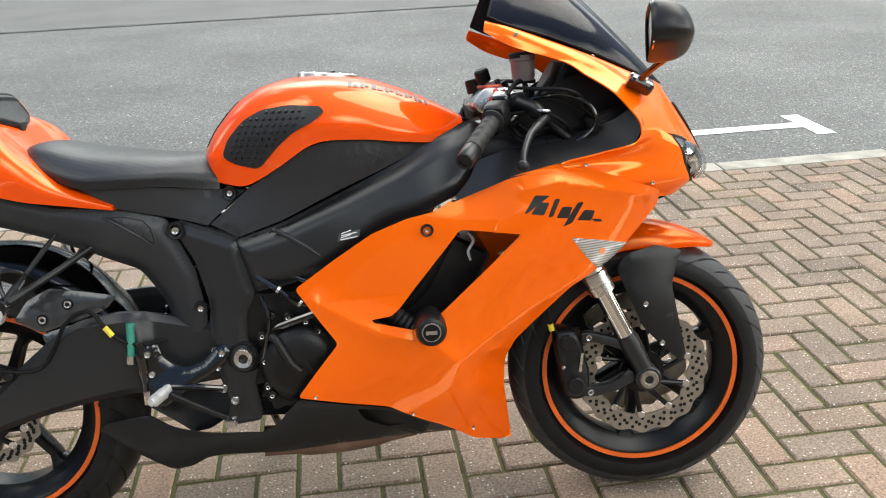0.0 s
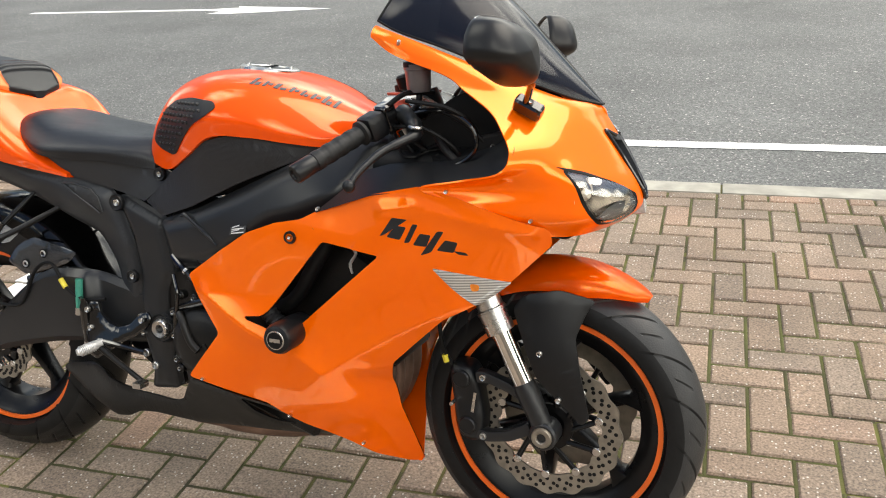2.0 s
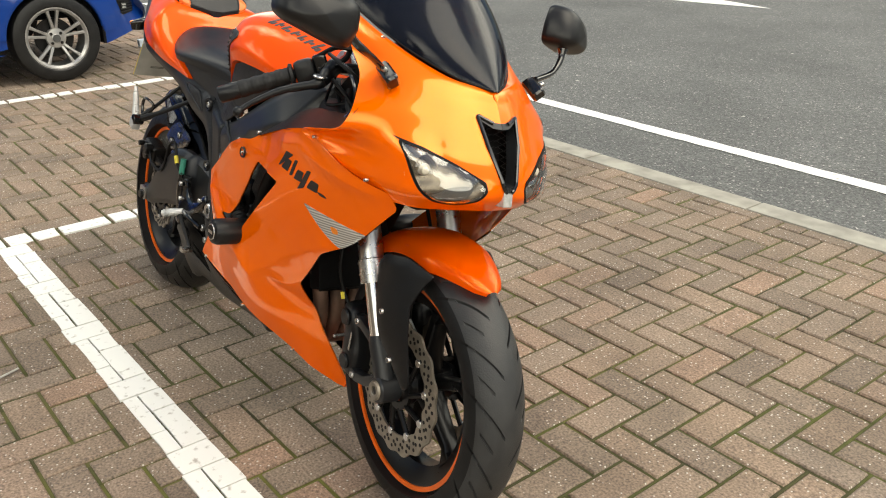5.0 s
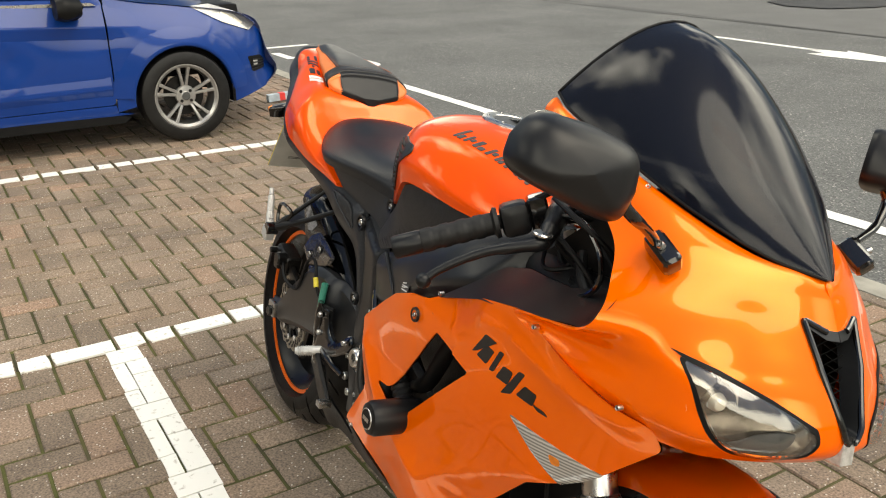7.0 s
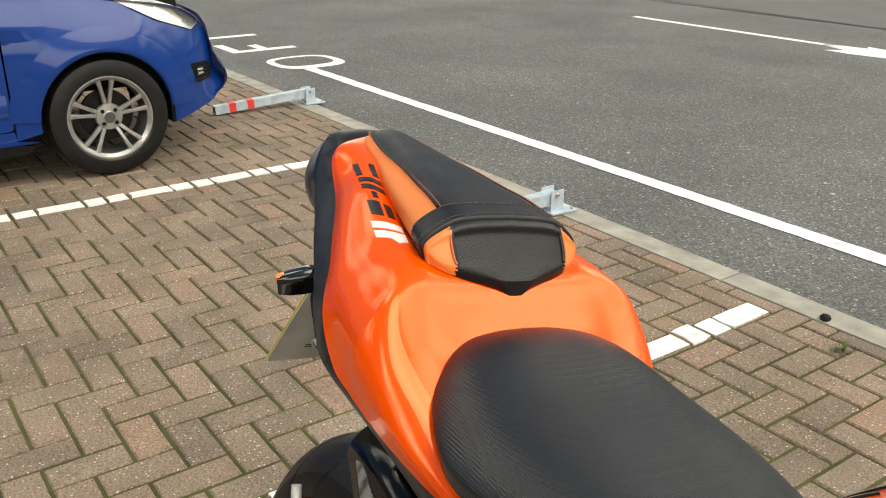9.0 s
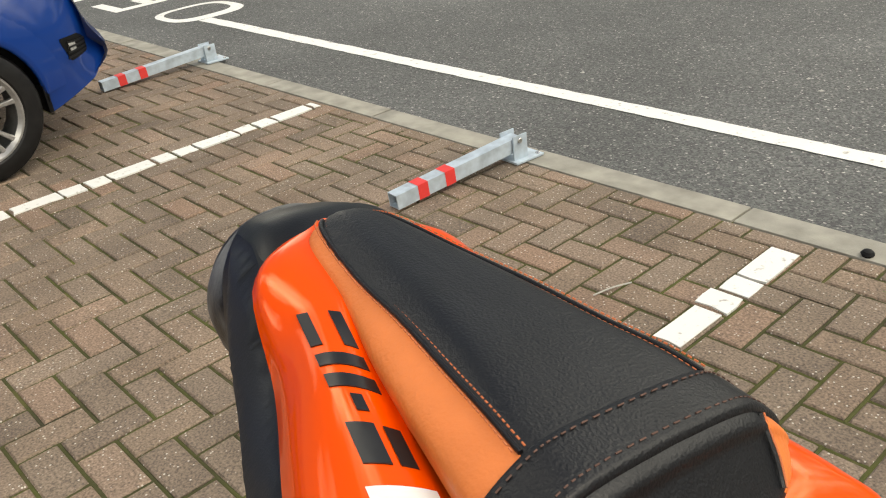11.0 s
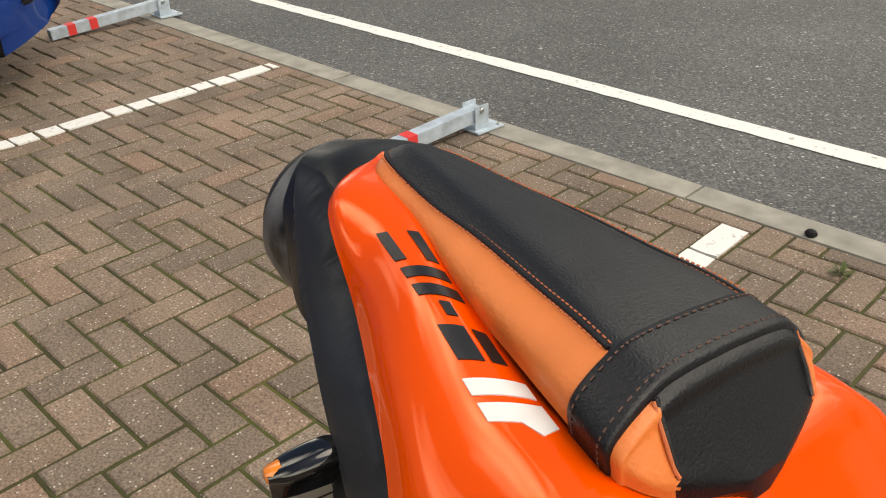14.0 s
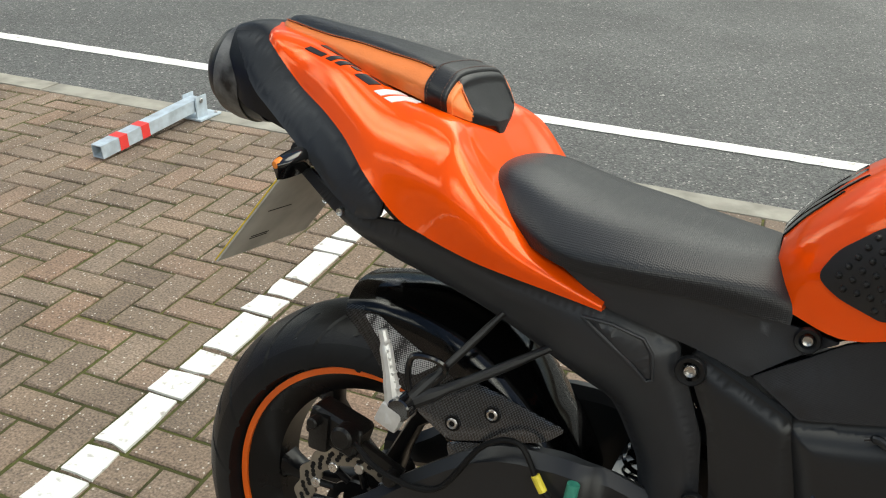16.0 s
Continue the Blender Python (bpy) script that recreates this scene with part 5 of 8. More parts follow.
for pts, r in (([(0.555, -0.150, 0.600), (0.595, -0.166, 0.575), (0.630, -0.168, 0.545), (0.672, -0.162, 0.530)], 0.0065), ([(0.570, -0.142, 0.622), (0.612, -0.156, 0.606), (0.655, -0.162, 0.585), (0.700, -0.158, 0.560)], 0.005), ([(0.560, -0.160, 0.560), (0.575, -0.170, 0.520), (0.566, -0.168, 0.470), (0.556, -0.160, 0.430)], 0.0045)):
    part("engine_hose", tube(pts, r, 10, 22), BLACK_GLOSS, engine, "glossy black engine hose")
for x, z in ((0.598, 0.573), (0.640, 0.541)):
    part("hose_clamp", lathe([(0.0065, -0.003), (0.0085, -0.003), (0.0085, 0.003), (0.0065, 0.003)], (x, -0.166, z), (0.75, -0.05, -0.55), 16), STEEL, engine)
part("vent_bracket", tube([(0.994, -0.165, 0.664), (1.005, -0.165, 0.647), (0.993, -0.166, 0.626), (0.997, -0.166, 0.606)], [0.0030, 0.0034, 0.0034, 0.0026], 6, 10), CAST_ALLOY, bike, "pale metal strip inside the fairing vent")
bm = bmesh.new()
box((0.05, 0.20, 0.27), Matrix.Translation((1.000, 0, 0.52)) @ Matrix.Rotation(radians(-18), 4, "Y"), 0.01, 2, bm)
radiator = part("radiator", bm, CAR_BLACK, bike, "black radiator between the fairings")
for k in range(14):
    part("radiator_fin", box((0.004, 0.19, 0.004), Matrix.Translation((1.066 - 0.009 - k * 0.0064, 0, 0.395 + k * 0.0195)) @ Matrix.Rotation(radians(-18), 4, "Y"), 0.0), ENGINE, radiator)
for y in (-0.085, -0.03, 0.03, 0.085):
    part("exhaust_header", tube([(0.98, y, 0.46), (1.02, y * 0.95, 0.42), (1.03, y * 0.8, 0.33), (0.98, y * 0.6, 0.24), (0.86, y * 0.4, 0.20)], 0.019, 14, 20), RUSTY, bike, "heat-stained exhaust header pipe")
part("exhaust_collector", tube([(0.86, 0, 0.20), (0.70, -0.03, 0.19), (0.52, -0.04, 0.195)], [0.035, 0.038, 0.034], 16, 12), RUSTY, bike, "rusty exhaust collector under the engine")
part("air_duct_inner", tube([(0.80, -0.165, 0.50), (0.88, -0.185, 0.55), (0.93, -0.19, 0.63), (0.97, -0.18, 0.70)], [0.012, 0.015, 0.016, 0.013], 14, 18), CAR_BLACK, bike, "matt black tube inside the fairing vent")
part("bellows_hose", lathe([(0.016 + (0.003 if i % 2 else 0), i * 0.006) for i in range(16)], (0.80, -0.212, 0.545), (0.62, 0, -0.55), 16, closed=False), GRIP_RUBBER, bike, "ribbed black rubber hose")
for s in (-1, 1):
    sl = part("crash_bobbin", lathe([(0, 0.102), (0.020, 0.102), (0.027, 0.099), (0.031, 0.090), (0.031, 0.030), (0.028, 0.0), (0.012, -0.02)], (0.901, s * 0.205, 0.498), (0, s, 0), 32, closed=False), BLACK_SATIN, bike, "black nylon crash bobbin")
    part("bobbin_badge", lathe([(0, 0.1035), (0.0185, 0.1035), (0.0195, 0.101)], (0.901, s * 0.205, 0.498), (0, s, 0), 24, closed=False), STEEL, sl)
    part("badge_face", lathe([(0, 0.1042), (0.0165, 0.1042), (0.017, 0.103)], (0.901, s * 0.205, 0.498), (0, s, 0), 24, closed=False), CAR_BLACK, sl)
    part("badge_bar", box((0.022, 0.0008, 0.007), Matrix.Translation((0.901, s * 0.3096, 0.498)), 0), STEEL, sl)
# swingarm
for s in (-1, 1):
    rows = []
    for x, z0, z1, y0, y1 in ((0.50, 0.375, 0.485, 0.080, 0.112), (0.40, 0.365, 0.51, 0.085, 0.114), (0.325, 0.364, 0.53, 0.090, 0.120), (0.295, 0.362, 0.535, 0.095, 0.140), (0.25, 0.360, 0.537, 0.095, 0.144), (0.16, 0.345, 0.520, 0.10, 0.144), (0.05, 0.318, 0.44, 0.105, 0.142), (-0.04, 0.292, 0.362, 0.108, 0.140), (-0.105, 0.290, 0.345, 0.110, 0.137)):
        b = 0.016
        rows.append([Vector((x, s * yy, zz)) for yy, zz in ((y0, z0 + b), (y0 + b, z0), (y1 - b, z0), (y1, z0 + b), (y1 + 0.002, (z0 + z1) / 2), (y1, z1 - b), (y1 - b, z1), (y0 + b, z1), (y0, z1 - b))])
    cols = [catmull([r[i] for r in rows], 26) for i in range(9)]
    part("swingarm_beam", grid_bm([[cols[i][j] for i in range(9)] for j in range(26)], close_u=True, cap=True), FRAME_PAINT, bike, "black alloy swingarm beam")
part("swingarm_bridge", box((0.10, 0.20, 0.10), Matrix.Translation((0.36, 0, 0.44)), 0.02), BLACK_GLOSS, bike)
part("axle_block", box((0.045, 0.012, 0.04), Matrix.Translation((-0.055, -0.145, 0.325)), 0.004), STEEL, bike, "steel axle adjuster block")
part("axle_nut", disc(0.015, 0.012, (-0.052, -0.148, 0.320), (0, -1, 0), 6), ENGINE, bike)
bm = bmesh.new()
box((0.090, 0.048, 0.052), Matrix.Translation((-0.078, -0.108, 0.462)) @ Matrix.Rotation(radians(14), 4, "Y"), 0.014, 3, bm)
box((0.034, 0.058, 0.060), Matrix.Translation((-0.098, -0.110, 0.458)), 0.010, 2, bm)
box((0.090, 0.016, 0.026), Matrix.Translation((-0.010, -0.112, 0.432)) @ Matrix.Rotation(radians(20), 4, "Y"), 0.006, 2, bm)
disc(0.018, 0.030, (-0.052, -0.124, 0.470), (0, -1, 0), 18, 0.004, bm)
disc(0.011, 0.024, (0.025, -0.120, 0.424), (0, -1, 0), 14, 0.003, bm)
disc(0.009, 0.020, (-0.100, -0.136, 0.480), (0, -1, 0), 12, 0.002, bm)
part("rear_caliper", bm, ENGINE, bike, "black rear brake caliper")
part("rear_brake_hose", tube([(-0.05, -0.135, 0.47), (0.02, -0.15, 0.440), (0.10, -0.145, 0.44), (0.16, -0.15, 0.53), (0.21, -0.15, 0.55), (0.25, -0.155, 0.50), (0.30, -0.155, 0.475), (0.36, -0.15, 0.48)], 0.0042, 8, 40), CAR_BLACK, bike, "black rear brake hose")
part("hose_tape", tube([(0.238, -0.155, 0.517), (0.252, -0.156, 0.498)], 0.0062, 10), YELLOW_TAPE, bike, "yellow tape on the brake hose")
part("green_hose", tube([(0.283, -0.15, 0.445), (0.286, -0.152, 0.48), (0.288, -0.15, 0.52)], 0.0085, 12, 10), GREEN_HOSE, bike, "short green rubber hose")
part("hose_clip", tube([(0.281, -0.15, 0.435), (0.283, -0.15, 0.452)], 0.0105, 12), STEEL, bike)
# rear mudguard hugger
rows = []
for k in range(41):
    f = k / 40
    th = radians(98.5 - f * 76)
    r = 0.362 + 0.016 * math.sin(min(1, f * 1.3) * math.pi) + 0.02 * max(0, f - 0.5)
    wv = 0.080 + 0.014 * math.sin(min(1, f * 3) * math.pi / 2)
    drop = 0.006 + 0.090 * min(1, f / 0.22)
    row = []
    for j in range(25):
        a = j / 24 * 2 - 1
        q = min(1, abs(a) / 0.62) * math.pi / 2
        yy = wv * math.copysign(math.sin(q) ** 0.8, a)
        rr = r - 0.040 * (1 - math.cos(q) ** 1.2) - drop * max(0, (abs(a) - 0.62) / 0.38)
        row.append(Vector((RA[0] + rr * math.cos(th), yy * (1 + 0.06 * max(0, abs(a) - 0.62)), RA[1] + rr * math.sin(th))))
    rows.append(row)
bm = grid_bm(rows)
for f in bm.faces:
    c = f.calc_center_median()
    if abs(c.y) > 0.078 and c.z < 0.655 - 0.42 * (c.x + 0.09) and c.x < 0.085:
        f.material_index = 1
bmesh.ops.solidify(bm, geom=bm.faces[:], thickness=0.003)
hugger = part("rear_hugger", bm, [BLACK_GLOSS, CARBON], bike, "gloss black and carbon rear hugger")
hugger_tree = tree_of(hugger)
MESH_STRIP = fillet([(-0.066, 0.640), (-0.042, 0.646), (0.000, 0.626), (0.062, 0.600), (0.030, 0.575), (0.004, 0.570), (-0.030, 0.604)], 0.006)
bm = conform(MESH_STRIP, (0, -0.2, 0), (1, 0, 0), (0, 0, 1), hugger_tree, 0.0016, 0.0012, 0.008)
part("mesh_strip", bm, SILVER_MESH, hugger, "pale silver mesh strip")
WING = widths([(0.045, 0.535, 0.122), (0.122, 0.60, 0.112), (0.262, 0.574, 0.126), (0.10, 0.50, 0.126), (0.22, 0.48, 0.130)])
wing_part = part("hugger_wing", panel(fillet([(0.045, 0.535), (0.075, 0.575), (0.122, 0.598), (0.172, 0.590), (0.262, 0.574), (0.235, 0.548), (0.19, 0.532), (0.10, 0.507)], 0.010), WING, (), 0.003, 0.012, -1, 0.002), CARBON, bike, "carbon weave hugger side")
part("lower_wing", panel(fillet([(0.095, 0.502), (0.19, 0.526), (0.235, 0.540), (0.232, 0.500), (0.16, 0.468), (0.115, 0.462)], 0.012), lambda x, z: WING(x, z) - 0.004, (), 0.003, 0.014, -1, 0.002), CARBON, wing_part)
for x, z in ((0.104, 0.534), (0.158, 0.563)):
    bolt((x, -WING(x, z) - 0.003, z), r=0.010, parent=wing_part)
    part("bolt_washer", disc(0.0115, 0.002, (x, -WING(x, z) - 0.001, z), (0, -1, 0), 18, 0.0005), CAR_BLACK, wing_part)
# footpegs
for s in (-1, 1):
    br = part("pillion_bracket", tube([(0.232, s * 0.115, 0.686), (0.15, s * 0.165, 0.635), (0.072, s * 0.212, 0.592)], [0.006, 0.007, 0.011], 10, 12), BLACK_SATIN, bike, "black pillion footrest bracket")
    part("bracket_arm", tube([(0.165, s * 0.115, 0.726), (0.12, s * 0.165, 0.66), (0.075, s * 0.210, 0.598)], [0.0045, 0.0055, 0.009], 10, 12), BLACK_SATIN, br)
    part("bracket_loop", tube([(0.074, s * 0.208, 0.602), (0.066, s * 0.206, 0.630), (0.070, s * 0.203, 0.654), (0.098, s * 0.198, 0.655), (0.110, s * 0.188, 0.640), (0.096, s * 0.196, 0.616)], 0.0045, 8, 28), BLACK_GLOSS, br)
    part("bracket_boss", disc(0.016, 0.03, (0.070, s * 0.205, 0.590), (0, s, 0), 18), BLACK_GLOSS, br)
    pg = part("pillion_peg", tube([(0.058, s * 0.225, 0.568), (0.055, s * 0.222, 0.60), (0.042, s * 0.220, 0.65), (0.030, s * 0.218, 0.684)], [0.013, 0.0105, 0.0088, 0.0060], 10, 14), CAST_ALLOY, bike, "folded-up alloy pillion footrest")
    part("peg_root", box((0.034, 0.024, 0.030), Matrix.Translation((0.058, s * 0.224, 0.576)) @ Matrix.Rotation(radians(20), 4, "Y"), 0.006, 2), CAST_ALLOY, pg)
    for k in range(8):
        part("peg_tooth", box((0.005, 0.012, 0.0045), Matrix.Translation((0.064 - k * 0.0035, s * 0.221, 0.604 + k * 0.0095)) @ Matrix.Rotation(radians(20), 4, "Y"), 0.0015), CAST_ALLOY, pg)
    heel = part("heel_plate", panel(fillet([(0.306, 0.452), (0.318, 0.476), (0.338, 0.474), (0.346, 0.444), (0.368, 0.425), (0.395, 0.418), (0.428, 0.428), (0.452, 0.452), (0.474, 0.462), (0.486, 0.446), (0.472, 0.424), (0.442, 0.402), (0.408, 0.386), (0.375, 0.362), (0.345, 0.342), (0.320, 0.352), (0.312, 0.40)], 0.008), widths([(0.30, 0.47, 0.160), (0.37, 0.425, 0.158), (0.48, 0.45, 0.154), (0.36, 0.37, 0.172), (0.43, 0.40, 0.166), (0.32, 0.40, 0.166)]), (), 0.009, 0.010, s, 0.003), BLACK_GLOSS, bike, "black footrest hanger")
    rp = part("rider_peg", tube([(0.355, s * 0.165, 0.380), (0.345, s * 0.19, 0.376), (0.334, s * 0.212, 0.371), (0.330, s * 0.220, 0.370)], [0.010, 0.011, 0.010, 0.008], 12, 14), CAST_ALLOY, bike, "ribbed alloy rider footrest")
    for k in range(9):
        part("peg_ridge", lathe([(0.0095, 0), (0.0125, 0.001), (0.0125, 0.002), (0.0095, 0.003)], Vector((0.348, s * 0.184, 0.3765)).lerp(Vector((0.335, s * 0.212, 0.371)), k / 8), Vector((-0.028, s * 0.06, -0.013)), 14), CAST_ALLOY, rp)
    for x, z in ((0.320, 0.455), (0.324, 0.412), (0.470, 0.446)):
        bolt((x, s * 0.168, z), (0, s, 0), 0.008, heel)
part("brake_pedal", tube([(0.345, -0.172, 0.375), (0.40, -0.178, 0.347), (0.45, -0.182, 0.322), (0.478, -0.186, 0.310)], [0.008, 0.007, 0.006, 0.006], 10, 14), ENGINE, bike, "black rear brake pedal")
part("pedal_tip", box((0.022, 0.03, 0.014), Matrix.Translation((0.482, -0.198, 0.308)), 0.003), STEEL, bike)
part("footrest_strut", tube([(0.345, -0.165, 0.383), (0.41, -0.168, 0.378), (0.463, -0.156, 0.366)], 0.007, 10, 10), BLACK_GLOSS, bike)
part("brake_cylinder", tube([(0.308, -0.160, 0.375), (0.306, -0.160, 0.44), (0.306, -0.160, 0.480)], [0.008, 0.011, 0.008], 12, 8), BLACK_GLOSS, bike, "rear brake master cylinder")
part("cylinder_fork", box((0.014, 0.014, 0.03), Matrix.Translation((0.309, -0.160, 0.362)), 0.002), STEEL, bike)
for k in range(12):
    part("shock_coil", lathe([(0.028, 0), (0.031, 0.002), (0.031, 0.006), (0.028, 0.008)], (0.33 + k * 0.004, 0, 0.40 + k * 0.018), (0.2, 0, 1), 18), BLACK_GLOSS, bike)

# plate and rear lights
PL = Matrix.Translation((-0.254, 0, 0.746)) @ Matrix.Rotation(radians(35), 4, "Y")
npl = part("number_plate", box((0.003, 0.240, 0.182), PL, 0.001), PLATE_WHITE, bike, "tilted rear plate seen from its grey back")
part("plate_face", box((0.0016, 0.242, 0.184), PL @ Matrix.Translation((-0.0026, 0, 0)), 0.0004), PLATE_FACE, npl, "yellow plate face")
for z, w in ((0.012, 0.06), (-0.048, 0.045), (-0.053, 0.045)):
    part("plate_print", box((0.0006, w, 0.0016), PL @ Matrix.Translation((0.0019, -0.05, z)), 0), CAR_BLACK, npl)
part("plate_hanger", box((0.10, 0.06, 0.02), Matrix.Translation((-0.20, 0, 0.832)) @ Matrix.Rotation(radians(14), 4, "Y"), 0.006), BLACK_SATIN, bike, "black plate hanger")
for s in (-1, 1):
    ind = part("rear_indicator", body([(-0.188, ((0, 0.845), (0.004, 0.845), (0.007, 0.843), (0.008, 0.840), (0.006, 0.836))), (-0.17, ((0, 0.851), (0.008, 0.850), (0.013, 0.846), (0.015, 0.840), (0.012, 0.832))), (-0.14, ((0, 0.854), (0.009, 0.853), (0.014, 0.848), (0.016, 0.840), (0.012, 0.831))), (-0.122, ((0, 0.850), (0.006, 0.849), (0.010, 0.845), (0.011, 0.840), (0.009, 0.834)))], 10, 12), BLACK_GLOSS, bike, "black rear indicator")
    ind.matrix_basis = Matrix.Translation((-0.160, s * 0.158, 0.862)) @ Matrix.Rotation(radians(s * -72), 4, "Z") @ Matrix.Rotation(radians(-14), 4, "Y") @ Matrix.Scale(0.86, 4) @ Matrix.Translation((0.155, 0, -0.842))
    lens = part("amber_lens", lathe([(0, 0.010), (0.006, 0.008), (0.0085, 0.003), (0.0098, -0.005)], (-0.181, 0, 0.841), (-1, 0, 0), 16, closed=False), AMBER, ind)
    part("indicator_stalk", tube([(-0.145, s * 0.075, 0.848), (-0.155, s * 0.140, 0.860)], 0.009, 10), BLACK_SATIN, bike)
for s in (-1, 1):
    bolt((-0.13, s * 0.112, 0.802), (0, s, 0), 0.007)

# ---- front end ----
def steered(ob):
    ob.matrix_basis = STEER
    return ob


def fork_x(z):
    return 1.382 - (z - 0.303) * 0.483


for s in (-1, 1):
    y = s * 0.103
    leg = steered(part("fork_leg", tube([(fork_x(0.90), y, 0.90), (fork_x(0.70), y, 0.70), (fork_x(0.552), y, 0.552), (fork_x(0.55), y, 0.55), (fork_x(0.505), y, 0.505)], [0.0265, 0.0265, 0.0265, 0.029, 0.029], 24), STEEL, bike, "silver upside-down fork tube"))
    part("stanchion", tube([(fork_x(0.51), y, 0.51), (fork_x(0.385), y, 0.385)], 0.0208, 24), CHROME, leg, "chromed fork stanchion")
    part("fork_foot", tube([(fork_x(0.405), y, 0.405), (fork_x(0.39), y, 0.39), (fork_x(0.345), y, 0.345), (fork_x(0.31), y, 0.31)], [0.022, 0.0245, 0.022, 0.021], 24), FRAME_PAINT, leg, "black fork foot")
    part("axle_clamp", disc(0.029, 0.05, (1.380, y - s * 0.028, 0.303), (0, s, 0), 28, 0.004), FRAME_PAINT, leg)
    part("axle_end", lathe([(0.009, -0.02), (0.0095, 0.006), (0.012, 0.008), (0.019, 0.008), (0.021, 0.005), (0.021, -0.006)], (1.380, y + s * 0.020, 0.303), (0, s, 0), 24, closed=False), DISC_STEEL, leg, "hollow grey axle end")
    for q in range(2):
        part("collar_ring", lathe([(0.0275, 0), (0.0305, 0.001), (0.0305, 0.005), (0.0275, 0.006)], (fork_x(0.52 + q * 0.022), y, 0.52 + q * 0.022), (-0.435, 0, 0.9), 24), STEEL, leg)
    # radial caliper
    cal_rows = []
    for f, x, z, w, d in ((0, 1.196, 0.424, 0.012, 0.020), (0.12, 1.200, 0.416, 0.024, 0.030), (0.3, 1.206, 0.392, 0.031, 0.034), (0.5, 1.214, 0.348, 0.033, 0.030), (0.68, 1.220, 0.312, 0.033, 0.034), (0.88, 1.222, 0.272, 0.027, 0.030), (1, 1.222, 0.258, 0.014, 0.020)):
        cal_rows.append([Vector((x + w * math.copysign(abs(math.cos(q)) ** 0.55, math.cos(q)), s * (0.082 + d * math.copysign(abs(math.sin(q)) ** 0.55, math.sin(q))), z)) for q in (2 * math.pi * i / 20 for i in range(20))])
    bm = grid_bm([list(r) for r in zip(*[catmull(c, 28) for c in zip(*cal_rows)])], close_u=True, cap=True)
    bmesh.ops.recalc_face_normals(bm, faces=bm.faces)
    cal = steered(part("brake_caliper", bm, BLACK_SATIN, bike, "black radial brake caliper"))
    part("caliper_print", box((0.006, 0.001, 0.044), Matrix.Translation((1.232, s * 0.1150, 0.348)) @ Matrix.Rotation(radians(8), 4, "Y"), 0), STEEL, cal)
    for q in ([(1.232, 0.414), (1.252, 0.416), (1.300, 0.402), (1.352, 0.378), (1.346, 0.360), (1.300, 0.380), (1.262, 0.392), (1.236, 0.390)], [(1.236, 0.292), (1.262, 0.286), (1.300, 0.294), (1.346, 0.322), (1.356, 0.298), (1.310, 0.274), (1.262, 0.264), (1.236, 0.266)]):
        arm = plate(fillet(q, 0.007), s * 0.088, s * 0.112, 0.004)
        part("caliper_mount", arm, FRAME_PAINT, cal, "black caliper bracket arm")
    for x, z in ((1.205, 0.396), (1.219, 0.296)):
        part("caliper_pot", disc(0.019, 0.010, (x, s * 0.112, z), (0, s, 0), 22, 0.003), BLACK_SATIN, cal)
        part("pot_ring", lathe([(0.0125, 0.006), (0.0145, 0.0075), (0.0165, 0.006)], (x, s * 0.112, z), (0, s, 0), 22, closed=False), FRAME_PAINT, cal)
    for x, z in ((1.250, 0.404), (1.252, 0.276)):
        bolt((x, s * 0.114, z), (0, s, 0), 0.009, cal)
    part("pad_pin", disc(0.004, 0.05, (1.190, s * 0.085, 0.345), (0, s, 0), 10, 0.001), STEEL, cal)
    steered(part("front_brake_hose", tube([(1.185, s * 0.10, 0.41), (1.165, s * 0.11, 0.45), (1.16, s * 0.12, 0.50), (1.15, s * 0.11, 0.58), (1.12, s * 0.08, 0.70)], 0.0045, 8, 24), CAR_BLACK, bike, "black front brake hose"))
    steered(part("hose_tag", tube([(1.166, s * 0.110, 0.44), (1.170, s * 0.108, 0.425)], 0.0065, 8), YELLOW_TAPE, bike))
    # fork protector under the mudguard
    PROT = widths([(1.314, 0.559, 0.118), (1.36, 0.585, 0.118), (1.464, 0.582, 0.082), (1.434, 0.512, 0.110), (1.36, 0.50, 0.128), (1.453, 0.433, 0.112), (1.40, 0.43, 0.126), (1.465, 0.347, 0.110), (1.407, 0.384, 0.120)])
    prot = steered(part("fork_guard", panel(fillet([(1.312, 0.560), (1.335, 0.590), (1.40, 0.602), (1.466, 0.582), (1.452, 0.562), (1.435, 0.512), (1.450, 0.433), (1.468, 0.350), (1.455, 0.335), (1.407, 0.382), (1.366, 0.427), (1.332, 0.510)], 0.012), PROT, (), 0.004, 0.016, s, 0.003), BLACK_SATIN, bike, "matt black fork guard"))
    for p in ((1.372, -0.131, 0.479), (1.410, -0.124, 0.386)):
        bolt((p[0], -s * p[1], p[2]), (0, s, 0), 0.0075, prot)

# front mudguard
rows = []
for k in range(30):
    f = k / 29
    th = radians(57 + 71 * f)
    r = 0.331 + 0.006 * math.sin(f * math.pi)
    wv = 0.012 + 0.066 * min(1, f * 3.2) ** 0.55
    row = []
    for j in range(17):
        a = j / 16 * 2 - 1
        rr = r - 0.050 * abs(a) ** 2.4 * min(1, 0.25 + f * 2.5)
        row.append(Vector((FA[0] + rr * math.cos(th), wv * math.sin(a * math.pi / 2), FA[1] + rr * math.sin(th))))
    rows.append(row)
bm = grid_bm(rows)
bmesh.ops.solidify(bm, geom=bm.faces[:], thickness=0.003)
steered(part("front_mudguard", bm, ORANGE, bike, "glossy orange front mudguard"))

